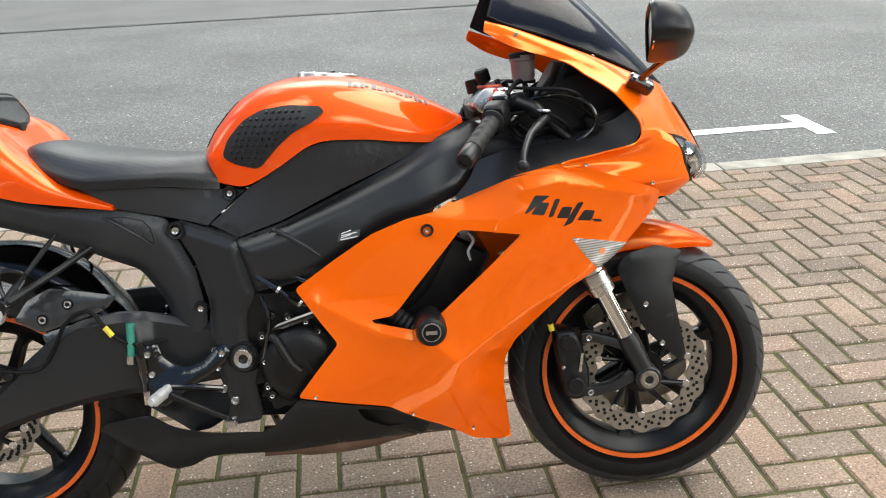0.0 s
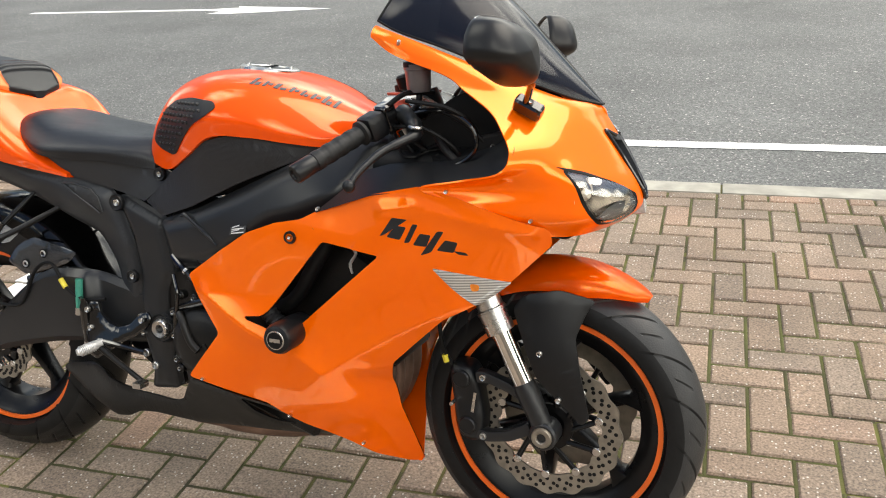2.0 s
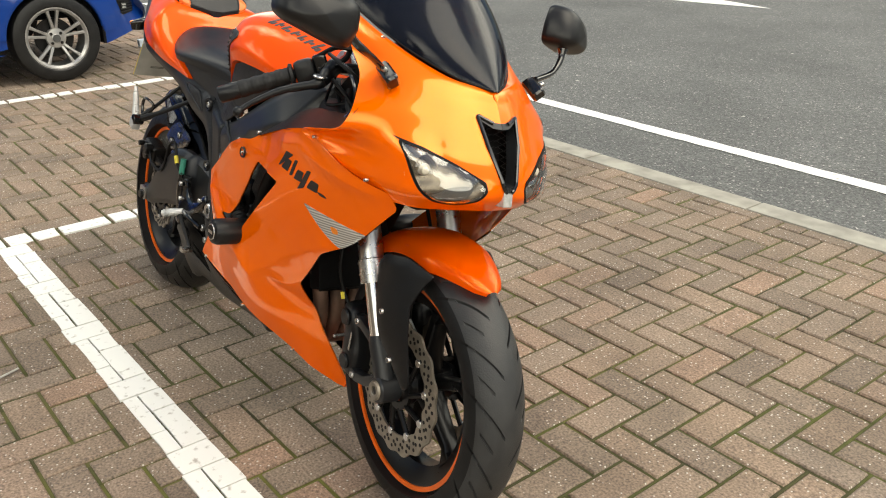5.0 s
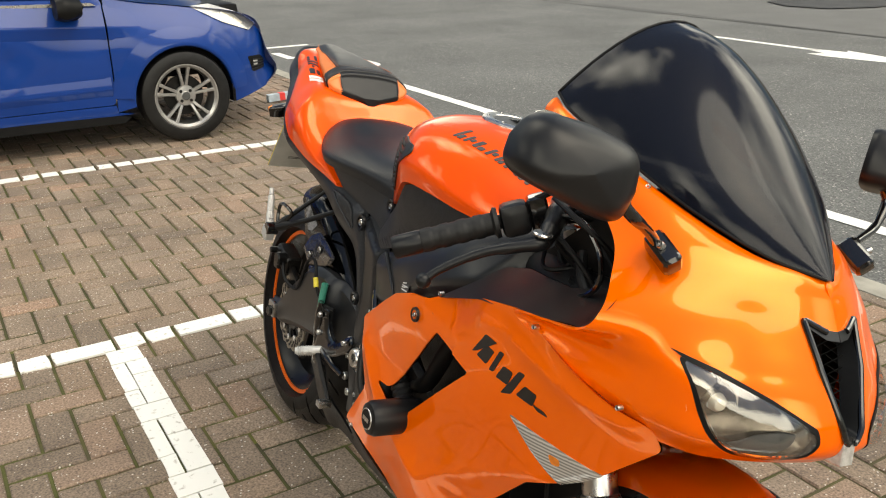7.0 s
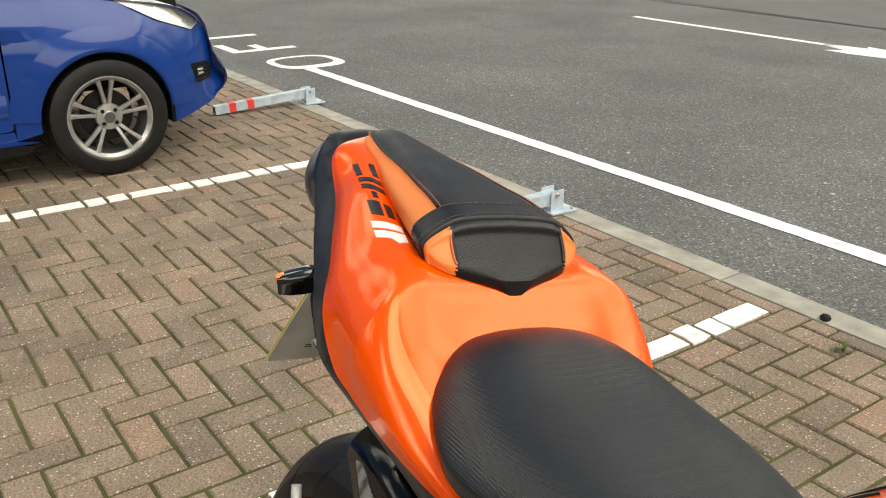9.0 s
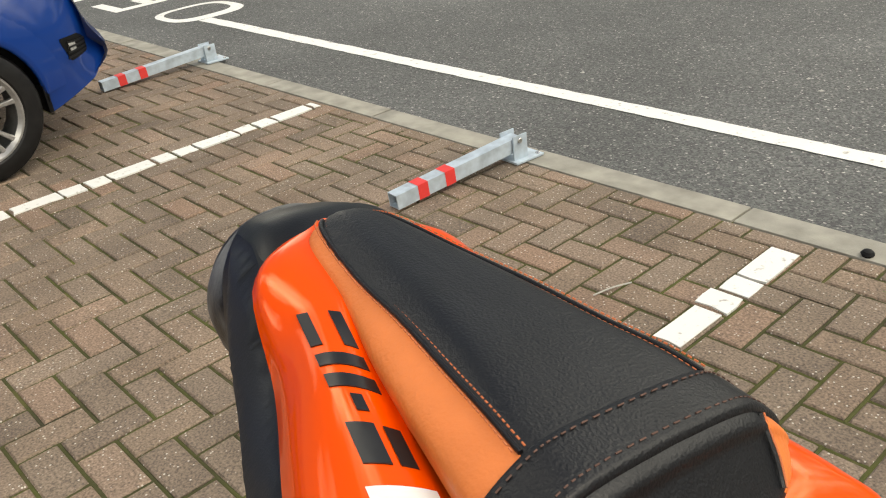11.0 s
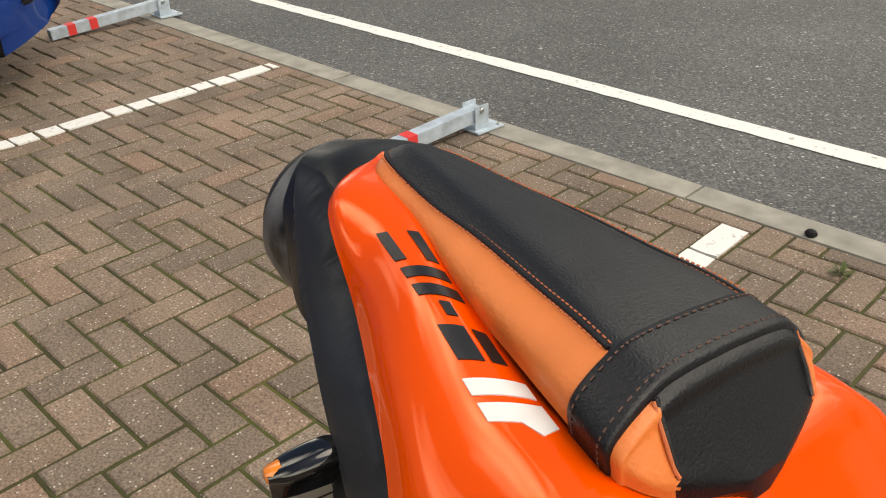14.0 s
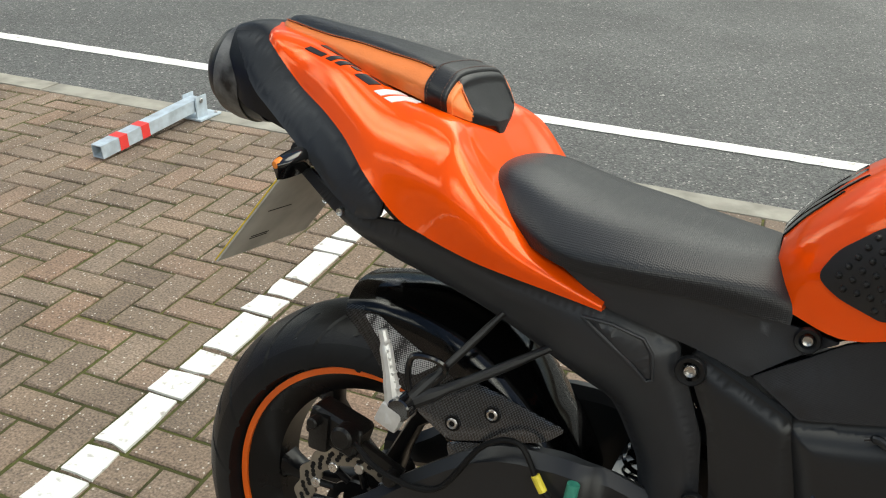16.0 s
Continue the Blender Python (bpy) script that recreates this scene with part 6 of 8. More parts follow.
# ---- nose cowl ----
NOSE = [
    [(1.500, 0, 0.722), (1.487, 0.05, 0.720), (1.465, 0.095, 0.716), (1.435, 0.135, 0.712), (1.395, 0.162, 0.712)],
    [(1.535, 0, 0.752), (1.527, 0.05, 0.750), (1.500, 0.105, 0.747), (1.445, 0.165, 0.745), (1.335, 0.212, 0.748)],
    [(1.540, 0, 0.782), (1.528, 0.05, 0.780), (1.495, 0.11, 0.780), (1.430, 0.18, 0.778), (1.252, 0.243, 0.777)],
    [(1.528, 0, 0.810), (1.516, 0.05, 0.812), (1.482, 0.115, 0.812), (1.417, 0.19, 0.808), (1.175, 0.252, 0.799)],
    [(1.512, 0, 0.838), (1.500, 0.05, 0.840), (1.466, 0.115, 0.838), (1.408, 0.195, 0.832), (1.250, 0.258, 0.817)],
    [(1.497, 0, 0.865), (1.484, 0.05, 0.866), (1.449, 0.115, 0.865), (1.402, 0.19, 0.855), (1.323, 0.260, 0.834)],
    [(1.480, 0, 0.893), (1.466, 0.05, 0.895), (1.433, 0.11, 0.895), (1.392, 0.18, 0.885), (1.338, 0.245, 0.868)],
    [(1.463, 0, 0.920), (1.448, 0.05, 0.922), (1.418, 0.105, 0.923), (1.377, 0.165, 0.915), (1.318, 0.224, 0.905)],
    [(1.447, 0, 0.942), (1.432, 0.045, 0.946), (1.402, 0.095, 0.949), (1.357, 0.15, 0.948), (1.290, 0.206, 0.938)],
    [(1.388, 0.075, 0.958), (1.378, 0.097, 0.962), (1.355, 0.125, 0.966), (1.310, 0.163, 0.968), (1.240, 0.197, 0.972)],
    [(1.27, 0.140, 1.006), (1.262, 0.149, 1.009), (1.250, 0.162, 1.010), (1.230, 0.178, 1.006), (1.200, 0.191, 0.998)],
    [(1.11, 0.166, 1.066), (1.110, 0.172, 1.066), (1.108, 0.180, 1.060), (1.104, 0.186, 1.048), (1.100, 0.188, 1.032)],
    [(1.052, 0.160, 1.086), (1.050, 0.164, 1.084), (1.048, 0.168, 1.079), (1.046, 0.172, 1.071), (1.046, 0.173, 1.064)],
]
NU, NV = 80, 190
skin = surface([[(x, -y, z) for x, y, z in r] for r in NOSE], NU, NV)


def swell(outline, k):
    c = Vector((sum(a for a, _ in outline) / len(outline), sum(b for _, b in outline) / len(outline)))
    out = []
    for a, b in outline:
        d = Vector((a, b)) - c
        d = d + d.normalized() * k
        out.append((c.x + d.x, c.y + d.y))
    return out


# openings in the (y, z) view from the front
LAMP = fillet([(0.183, 0.838), (0.150, 0.826), (0.100, 0.806), (0.054, 0.782), (0.050, 0.770), (0.062, 0.750), (0.090, 0.737), (0.125, 0.739), (0.150, 0.755), (0.168, 0.795)], 0.012)
DUCT = fillet([(-0.001, 0.877), (0.022, 0.884), (0.045, 0.895), (0.034, 0.850), (0.016, 0.790), (0.010, 0.777), (-0.001, 0.773)], 0.004)
wide_duct = [(a if a < 0.001 else a + 0.004, b + (0.003 if b > 0.8 else -0.002)) for a, b in DUCT]
wide_lamp = swell(LAMP, 0.003)
hole = lambda p: in_loop(wide_lamp, -p.y, p.z) or in_loop(wide_duct, -p.y, p.z)
for s in (-1, 1):
    bm = bmesh.new()
    vs = [[bm.verts.new((p.x, p.y * -s, p.z)) for p in row] for row in skin]
    for j in range(NV - 1):
        for i in range(NU - 1):
            q = (skin[j][i] + skin[j + 1][i + 1]) / 2
            if q.x > 1.38 and hole(q):
                continue
            bm.faces.new((vs[j][i], vs[j][i + 1], vs[j + 1][i + 1], vs[j + 1][i]))
    bmesh.ops.delete(bm, geom=[v for v in bm.verts if not v.link_faces], context="VERTS")
    bmesh.ops.recalc_face_normals(bm, faces=bm.faces)
    if sum(f.normal.x + f.normal.y * s for f in bm.faces) < 0:
        bmesh.ops.reverse_faces(bm, faces=bm.faces)
    bmesh.ops.solidify(bm, geom=bm.faces[:], thickness=0.003)
    part("nose_cowl", bm, ORANGE, bike, "glossy orange nose cowl")
skin_tree = BVHTree.FromPolygons([p for row in skin for p in row], [(j * NU + i, j * NU + i + 1, (j + 1) * NU + i + 1, (j + 1) * NU + i) for j in range(NV - 1) for i in range(NU - 1)])


def on_nose(y, z, lift=0.0):
    hit, nor, _, _ = skin_tree.ray_cast(Vector((2.0, -abs(y), z)), Vector((-1, 0, 0)))
    if hit is None:
        hit = skin_tree.find_nearest(Vector((1.45, -abs(y), z)))[0]
    return Vector((hit.x + lift, hit.y, hit.z))


def nose_sheet(outline, lift, thick, step=0.008, depth=None, holes=()):
    bm = fill2d(outline, holes, step)
    c = (sum(a for a, _ in outline) / len(outline), sum(b for _, b in outline) / len(outline))
    for v in bm.verts:
        p = on_nose(v.co.x, v.co.z, lift)
        if depth:
            k = min(1, math.dist((v.co.x, v.co.z), c) / 0.055)
            p.x -= depth * (1 - k ** 3)
        v.co = p
    bmesh.ops.recalc_face_normals(bm, faces=bm.faces)
    ret = bmesh.ops.extrude_face_region(bm, geom=bm.faces[:])
    for v in (g for g in ret["geom"] if isinstance(g, bmesh.types.BMVert)):
        v.co.x -= thick
    return bm


for s in (-1, 1):
    flip = (lambda b: b) if s < 0 else mirror_y
    unit = part("headlight", flip(nose_sheet(swell(LAMP, 0.006), -0.006, 0.003, 0.008, 0.024)), LAMP_DARK, bike, "clear headlight with a bright projector and a dark inner bowl")
    part("lamp_bezel", flip(nose_sheet(swell(LAMP, 0.0055), 0.0014, 0.009, 0.005, None, [swell(LAMP, 0.0012)])), CAR_BLACK, unit, "black lamp surround")
    part("lamp_eyelid", flip(nose_sheet(fillet([(0.192, 0.845), (0.150, 0.833), (0.100, 0.812), (0.050, 0.786), (0.046, 0.774), (0.056, 0.781), (0.104, 0.806), (0.152, 0.828), (0.178, 0.835)], 0.003), 0.0022, 0.014, 0.006)), CAR_BLACK, unit, "black upper lamp edge")
    part("lamp_lens", flip(nose_sheet(swell(LAMP, 0.001), 0.001, 0.002, 0.006, -0.016)), CLEAR, unit, "clear lamp lens").visible_shadow = False
    c = on_nose(0.138, 0.790, -0.010)
    for yy, zz, rr, dd in ((0.143, 0.788, 0.033, -0.026),):
        q = on_nose(yy, zz, dd)
        ring = part("reflector_ring", lathe([(rr * 0.72, -0.016), (rr * 0.86, -0.004), (rr * 0.95, 0.003), (rr, 0.004), (rr * 1.03, -0.002), (rr * 1.0, -0.014), (rr * 0.3, -0.024), (0.0, -0.024)], (q.x, s * yy, q.z), (1, s * 0.35, 0.05), 32, closed=False), LAMP_SILVER, unit, "chromed reflector ring")
        part("bulb", lathe([(0, 0.004), (0.007, 0.001), (0.009, -0.008), (0.008, -0.022)], (q.x, s * yy, q.z), (1, s * 0.35, 0.05), 16, closed=False), LAMP_LENS, ring)
    part("projector", lathe([(0, 0.010), (0.007, 0.008), (0.011, 0.002), (0.0125, -0.008), (0.013, -0.02)], (c.x - 0.014, s * 0.138, c.z), (1, s * 0.35, 0.0), 28, closed=False), LAMP_SILVER, unit, "round projector lamp")
    part("lamp_baffle", flip(nose_sheet(fillet([(0.054, 0.772), (0.080, 0.772), (0.104, 0.764), (0.118, 0.752), (0.128, 0.746), (0.118, 0.742), (0.090, 0.741), (0.066, 0.752)], 0.005), -0.012, 0.003)), GRAPHITE, unit, "dark lower part of the lamp")
duct = part("air_intake", nose_sheet(swell(DUCT[:], 0.006), -0.055, 0.004), CAR_BLACK, bike, "black central air intake")
part("intake_wall", mirror_y(nose_sheet(swell(DUCT[:], 0.006), -0.055, 0.004)), CAR_BLACK, duct)
for s in (-1, 1):
    flip = (lambda b: b) if s < 0 else mirror_y
    outer, inner = ([p for p in swell(DUCT, k) if p[0] > 0.004] for k in (0.007, -0.0035))
    frame_loop = [(-0.0005, outer[0][1] - 0.001)] + outer + [(-0.0005, outer[-1][1])] + [(-0.0005, inner[-1][1])] + inner[::-1] + [(-0.0005, inner[0][1] - 0.001)]
    part("intake_rim", flip(nose_sheet(frame_loop, 0.0015, 0.030, 0.005)), FRAME_PAINT, duct, "satin black intake surround")
    bead = [on_nose(y, z, 0.002) for y, z in swell(DUCT, 0.0055) if y > 0.004]
    part("intake_bead", tube([Vector((p.x, -s * p.y, p.z)) for p in bead], 0.004, 10), BLACK_GLOSS, duct)
    bm = bmesh.new()
    for k in range(9):
        a, b = on_nose(0.004, 0.80 + k * 0.011, -0.028), on_nose(0.036, 0.785 + k * 0.011, -0.028)
        for q in ((a, b), (Vector((b.x, b.y, a.z)), Vector((a.x, a.y, b.z)))):
            tube([Vector((p.x, p.y * -s, p.z)) for p in q], 0.0008, 4, bm=bm)
    tagged(part("intake_mesh", bm, ENGINE, duct), kind="stuff")
part("position_lamp", box((0.030, 0.022, 0.030), Matrix.Translation((1.528, 0, 0.754)) @ Matrix.Rotation(radians(-8), 4, "Y"), 0.004, 3), LAMP_LENS, bike, "small clear position lamp")
# black chin under the nose
part("chin_panel", plate(fillet([(1.20, 0.70), (1.42, 0.70), (1.445, 0.722), (1.43, 0.735), (1.25, 0.74)], 0.01), -0.125, 0.125, 0.01), CAR_BLACK, bike, "black panel under the nose")
part("inner_nose", box((0.16, 0.26, 0.14), Matrix.Translation((1.345, 0, 0.80)), 0.03), CAR_BLACK, bike, "black lamp housing behind the nose")
for p in ((1.225, -0.251, 0.797), (1.370, -0.212, 0.748), (0.965, -0.246, 0.748), (0.907, -0.253, 0.689), (0.660, -0.214, 0.352), (0.858, -0.192, 0.290), (0.99, -0.112, 0.215), (1.108, -0.186, 1.056), (1.268, -0.150, 1.006), (1.409, -0.072, 0.949)):
    up = (0, -1, 0) if p[2] < 0.9 else (0.35, -0.6, 0.7)
    for s in (-1, 1):
        bolt((p[0], -s * p[1], p[2]), (up[0], -s * up[1], up[2]), 0.0046, name="screw")
part("bolt_ring", lathe([(0.008, 0.001), (0.012, 0.002), (0.013, -0.002)], (0.907, -0.252, 0.689), (0, -1, 0), 20, closed=False), ENGINE, bike)

# wind screen
edge = [(1.452, 0.006, 0.944), (1.408, 0.058, 0.956), (1.345, 0.108, 0.982), (1.27, 0.142, 1.013), (1.18, 0.160, 1.048), (1.10, 0.168, 1.074), (1.056, 0.162, 1.094)]
mid = [(1.454, 0, 0.944), (1.402, 0, 1.000), (1.352, 0, 1.052), (1.290, 0, 1.116), (1.230, 0, 1.168), (1.170, 0, 1.204), (1.105, 0, 1.222)]
rows = []
for e, m in zip(catmull(edge, 34), catmull(mid, 34)):
    row = []
    for k in range(25):
        a = (k / 24 * 2 - 1) * math.pi / 2
        f = 1 - math.cos(a) ** (0.85 + 1.1 * (len(rows) / 33) ** 1.5)
        row.append(Vector((m.x + (e.x - m.x) * f, e.y * math.sin(a), m.z + (e.z - m.z) * f)))
    rows.append(row)
bm = grid_bm(rows)
bmesh.ops.recalc_face_normals(bm, faces=bm.faces)
bmesh.ops.solidify(bm, geom=bm.faces[:], thickness=0.003)
screen = part("windscreen", bm, SCREEN, bike, "dark smoked double-bubble windscreen")
rim = [r[0] for r in rows] + rows[-1][1:-1] + [r[-1] for r in reversed(rows)]
part("screen_edge", tube(rim, 0.0022, 8), CAR_BLACK, screen, "black screen edge trim")

# front indicators set in the fairing
for s in (-1, 1):
    IND = fillet([(1.194, 0.653), (1.255, 0.640), (1.328, 0.621), (1.296, 0.594), (1.262, 0.571), (1.225, 0.612)], 0.006)
    lens = part("front_indicator", panel(IND, lambda x, z: SIDE(x, z) + 0.004, (), 0.003, 0.008, s, 0.003), LAMP_RIBS, bike, "clear ribbed front indicator")
    part("indicator_bulb", panel(fillet([(1.258, 0.622), (1.274, 0.619), (1.272, 0.606), (1.260, 0.605)], 0.006), lambda x, z: SIDE(x, z) + 0.0046, (), 0.002, 0.008, s), AMBER, lens, "amber bulb behind the lens")
    # brush-stroke lettering as plain shapes
    strokes = [[(1.098, 0.708), (1.108, 0.712), (1.152, 0.742), (1.122, 0.744)], [(1.112, 0.708), (1.138, 0.704), (1.150, 0.728), (1.130, 0.730)], [(1.146, 0.699), (1.156, 0.700), (1.172, 0.734), (1.162, 0.735)], [(1.163, 0.696), (1.188, 0.694), (1.196, 0.716), (1.176, 0.718)],
               [(1.176, 0.677), (1.196, 0.684), (1.220, 0.724), (1.208, 0.724)], [(1.206, 0.688), (1.236, 0.684), (1.244, 0.704), (1.222, 0.708)], [(1.236, 0.688), (1.244, 0.681), (1.262, 0.679), (1.256, 0.685)]]
    for q in strokes:
        part("lettering_stroke", panel(fillet(q, 0.003, 2), lambda x, z: SIDE(x, z) + 0.0012, (), 0.001, 0.01, s), BLACK_VINYL, bike)
    part("frame_label", panel([(0.728, 0.668), (0.772, 0.676), (0.776, 0.692), (0.732, 0.684)], lambda x, z: SPAR(x, z) + 0.0012, (), 0.001, 0.02, s), GRAPHITE, bike)
    for k in range(4):
        part("label_bar", panel([(0.734 + k * 0.001, 0.6705 + k * 0.0042), (0.769 - (k % 2) * 0.012, 0.677 + k * 0.0042), (0.769 - (k % 2) * 0.012, 0.679 + k * 0.0042), (0.734 + k * 0.001, 0.6725 + k * 0.0042)], lambda x, z: SPAR(x, z) + 0.0022, (), 0.0008, 0.02, s), WHITE_VINYL, bike)

# tail lettering as plain slanted bars
tail_tree = tree_of(tail)
for s in (-1, 1):
    o, ex, ey = Vector((-0.198, s * 0.084, 0.996)), Vector((0.185, s * 0.045, -0.052)), Vector((0.10, s * -0.30, 0.10))
    marks = [("lettering_bar", BLACK_VINYL, [(0.0, 0.0), (0.034, 0.0), (0.038, 0.007), (0.004, 0.007)]),
             ("lettering_bar", BLACK_VINYL, [(0.011, 0.019), (0.045, 0.019), (0.049, 0.026), (0.015, 0.026)]),
             ("lettering_bar", BLACK_VINYL, [(0.043, 0.0), (0.054, 0.0), (0.068, 0.026), (0.057, 0.026)]),
             ("lettering_bar", BLACK_VINYL, [(0.062, 0.0), (0.073, 0.0), (0.087, 0.026), (0.076, 0.026)]),
             ("lettering_bar", BLACK_VINYL, [(0.084, 0.009), (0.097, 0.009), (0.100, 0.015), (0.087, 0.015)]),
             ("lettering_bar", BLACK_VINYL, [(0.101, 0.0), (0.130, 0.0), (0.138, 0.014), (0.109, 0.014)]),
             ("lettering_bar", BLACK_VINYL, [(0.112, 0.018), (0.140, 0.018), (0.144, 0.026), (0.116, 0.026)]),
             ("lettering_bar", WHITE_VINYL, [(0.143, -0.004), (0.156, -0.004), (0.173, 0.029), (0.160, 0.029)]),
             ("lettering_bar", WHITE_VINYL, [(0.162, -0.004), (0.176, -0.004), (0.186, 0.012), (0.200, 0.018), (0.198, 0.029), (0.179, 0.029)])]
    for n, m, q in marks:
        if s > 0:
            q = [(0.198 - a, b) for a, b in q]
            bmk = conform(q, o + ex.normalized() * 0.198, -ex, ey, tail_tree, 0.0012, 0.0008, 0.006)
        else:
            bmk = conform(q, o, ex, ey, tail_tree, 0.0012, 0.0008, 0.006)
        part(n, bmk, m, bike)

# ---- mirrors ----
def mirror(s, place, yaw, tip):
    """A wedge-shaped mirror head; its long side runs outwards (s), the glass faces back."""
    rows = []
    for k in range(17):
        f = k / 16
        x = -0.036 + 0.078 * f
        sc = max(0.0, 1 - (max(0, f - 0.10) / 0.90) ** 3.0) ** 0.42 if f > 0.10 else 0.95 + 0.05 * f / 0.10
        row = []
        for j in range(40):
            a = 2 * math.pi * j / 40
            cy, cz = math.copysign(abs(math.cos(a)) ** 0.40, math.cos(a)), math.copysign(abs(math.sin(a)) ** 0.40, math.sin(a))
            slim = 1 - 0.14 * max(0.0, cz) - 0.04 * max(0.0, -cz)
            row.append(Vector((x - 0.010 * cz * f * sc, s * 0.078 * cy * sc * slim, (0.0475 * cz * (1 - 0.22 * (cy * 0.5 + 0.5)) + (0.004 if cz > 0 else 0) * (1 - abs(cy))) * sc)))
        rows.append(row)
    shell = grid_bm(rows, close_u=True)
    bmesh.ops.recalc_face_normals(shell, faces=shell.faces)
    bmesh.ops.solidify(shell, geom=shell.faces[:], thickness=0.003)
    head = part("mirror", shell, MIRROR_BLACK, bike, "black plastic rear-view mirror")
    head.matrix_basis = Matrix.Translation(place) @ Matrix.Rotation(radians(yaw), 4, "Z") @ Matrix.Rotation(radians(tip), 4, "X")
    part("mirror_glass", plate(fillet([(-0.066, -0.040), (0.066, -0.040), (0.066, 0.042), (-0.066, 0.042)], 0.03), 0.0, 0.002, 0), CHROME, head, "silvered mirror glass").matrix_basis = Matrix.Translation((-0.030, 0, 0)) @ Matrix.Rotation(radians(90), 4, "Z")
    return head


MIRROR_BLACK = mat("mirror_black_plastic", (0.0070, 0.0070, 0.0078), 0.38, spec=0.34, vary=0.3, scale=14, rough_vary=0.04, bump=0.02)
mirror(-1, (1.360, -0.344, 1.042), -12.8, -16)
mirror(1, (1.277, 0.327, 1.065), 30, -14)
part("mirror_stalk", tube([(1.372, -0.300, 1.020), (1.380, -0.272, 0.996), (1.366, -0.228, 0.974), (1.352, -0.195, 0.955)], [0.013, 0.0075, 0.0065, 0.0065], 14, 14), BLACK_GLOSS, bike, "black mirror stalk")
part("mirror_stalk", tube([(1.296, 0.300, 1.045), (1.306, 0.292, 1.008), (1.318, 0.262, 0.978), (1.338, 0.200, 0.962)], [0.012, 0.0075, 0.0065, 0.0065], 14, 14), BLACK_GLOSS, bike, "black mirror stalk")
for s in (-1, 1):
    zz = Vector((0.35, s * 0.6, 0.7)).normalized()
    xx = Vector((0.90, s * 0.05, -0.35))
    xx = (xx - zz * xx.dot(zz)).normalized()
    turn = Matrix((xx, zz.cross(xx), zz)).transposed().to_4x4()
    mb = part("mirror_base", box((0.054, 0.026, 0.030), Matrix.Translation((1.354, s * 0.184, 0.945)) @ turn, 0.011, 3), BLACK_GLOSS, bike, "black mirror mount on the cowl")
    bolt((1.362, s * 0.200, 0.957), (0.2, s, 0.5), 0.006, mb)

# ---- handlebars ----
for s in (-1, 1):
    a, b = Vector((1.075, s * 0.175, 0.915)), Vector((0.972, s * 0.358, 0.822))
    d = (b - a).normalized()
    bar = part("clip_on_bar", tube([(1.125, s * 0.10, 0.925), a, a + d * 0.20], 0.011, 14), CAR_BLACK, bike, "black clip-on handlebar")
    g0 = a + d * 0.055
    prof = [(0.012, 0), (0.023, 0), (0.024, 0.006), (0.017, 0.010)]
    for k in range(40):
        h = 0.012 + k * 0.0026
        prof.append((0.0172 + (0.0012 if (k // 5) % 2 else 0), h))
    prof += [(0.018, 0.118), (0.012, 0.119)]
    part("grip", lathe(prof, g0, d, 20, closed=False), GRIP_RUBBER, bar, "black rubber grip")
    part("bar_end", lathe([(0.012, 0.117), (0.0165, 0.118), (0.0178, 0.121), (0.0178, 0.160), (0.016, 0.163), (0.010, 0.1635), (0.009, 0.160), (0, 0.160)], g0, d, 20, closed=False), BLACK_SATIN, bar, "black bar end weight")
    sw = part("switchgear", box((0.046, 0.044, 0.050), Matrix.Translation(a + d * 0.030) @ d.to_track_quat("Y", "Z").to_matrix().to_4x4(), 0.018, 4), BLACK_SATIN, bar, "black switch housing")
    part("switch_clamp", box((0.036, 0.030, 0.056), Matrix.Translation(a + d * -0.006) @ d.to_track_quat("Y", "Z").to_matrix().to_4x4(), 0.010, 3), BLACK_GLOSS, sw)
    part("cable_guide", tube([a + d * 0.012 + Vector((0.012, 0, 0.028)), a + d * -0.02 + Vector((0.028, 0, 0.040)), a + d * -0.07 + Vector((0.045, 0, 0.020))], 0.005, 8, 12), CAR_BLACK, sw)
    part("switch_button", box((0.010, 0.012, 0.008), Matrix.Translation(a + d * 0.02 + Vector((-0.022, 0, 0.012))), 0.002), RED_PLASTIC, sw)
    lev = catmull([(1.136, s * 0.188, 0.902), (1.153, s * 0.212, 0.892), (1.137, s * 0.243, 0.881), (1.114, s * 0.277, 0.866), (1.098, s * 0.311, 0.845), (1.089, s * 0.336, 0.827), (1.087, s * 0.351, 0.813)], 24)
    part("lever", tube(lev, [0.012, 0.011, 0.009, 0.0075, 0.0065, 0.006, 0.006], 14), BLACK_SATIN, bar, "black brake lever" if s < 0 else "black clutch lever")
    part("lever_ball", lathe([(0.0115 * math.sin(math.pi * k / 10), 0.0115 * math.cos(math.pi * k / 10)) for k in range(11)], (1.085, s * 0.351, 0.813), d, 18, closed=False), BLACK_SATIN, bar)
    part("lever_pivot", disc(0.015, 0.006, (1.152, s * 0.212, 0.902), (0.1, 0, 1), 18), STEEL, bar, "steel lever pivot bolt")
    part("perch", tube([(1.10, s * 0.150, 0.925), (1.135, s * 0.185, 0.912), (1.155, s * 0.212, 0.893)], [0.018, 0.015, 0.012], 12, 10), BLACK_SATIN, bar)
    part("fork_cap", lathe([(0, 0.018), (0.012, 0.018), (0.014, 0.010), (0.022, 0.008), (0.026, 0.0), (0.026, -0.02)], (fork_x(0.935), s * 0.103, 0.935), (-0.435, 0, 0.9), 24, closed=False), RED_ANODISED, bike, "red anodised fork cap")
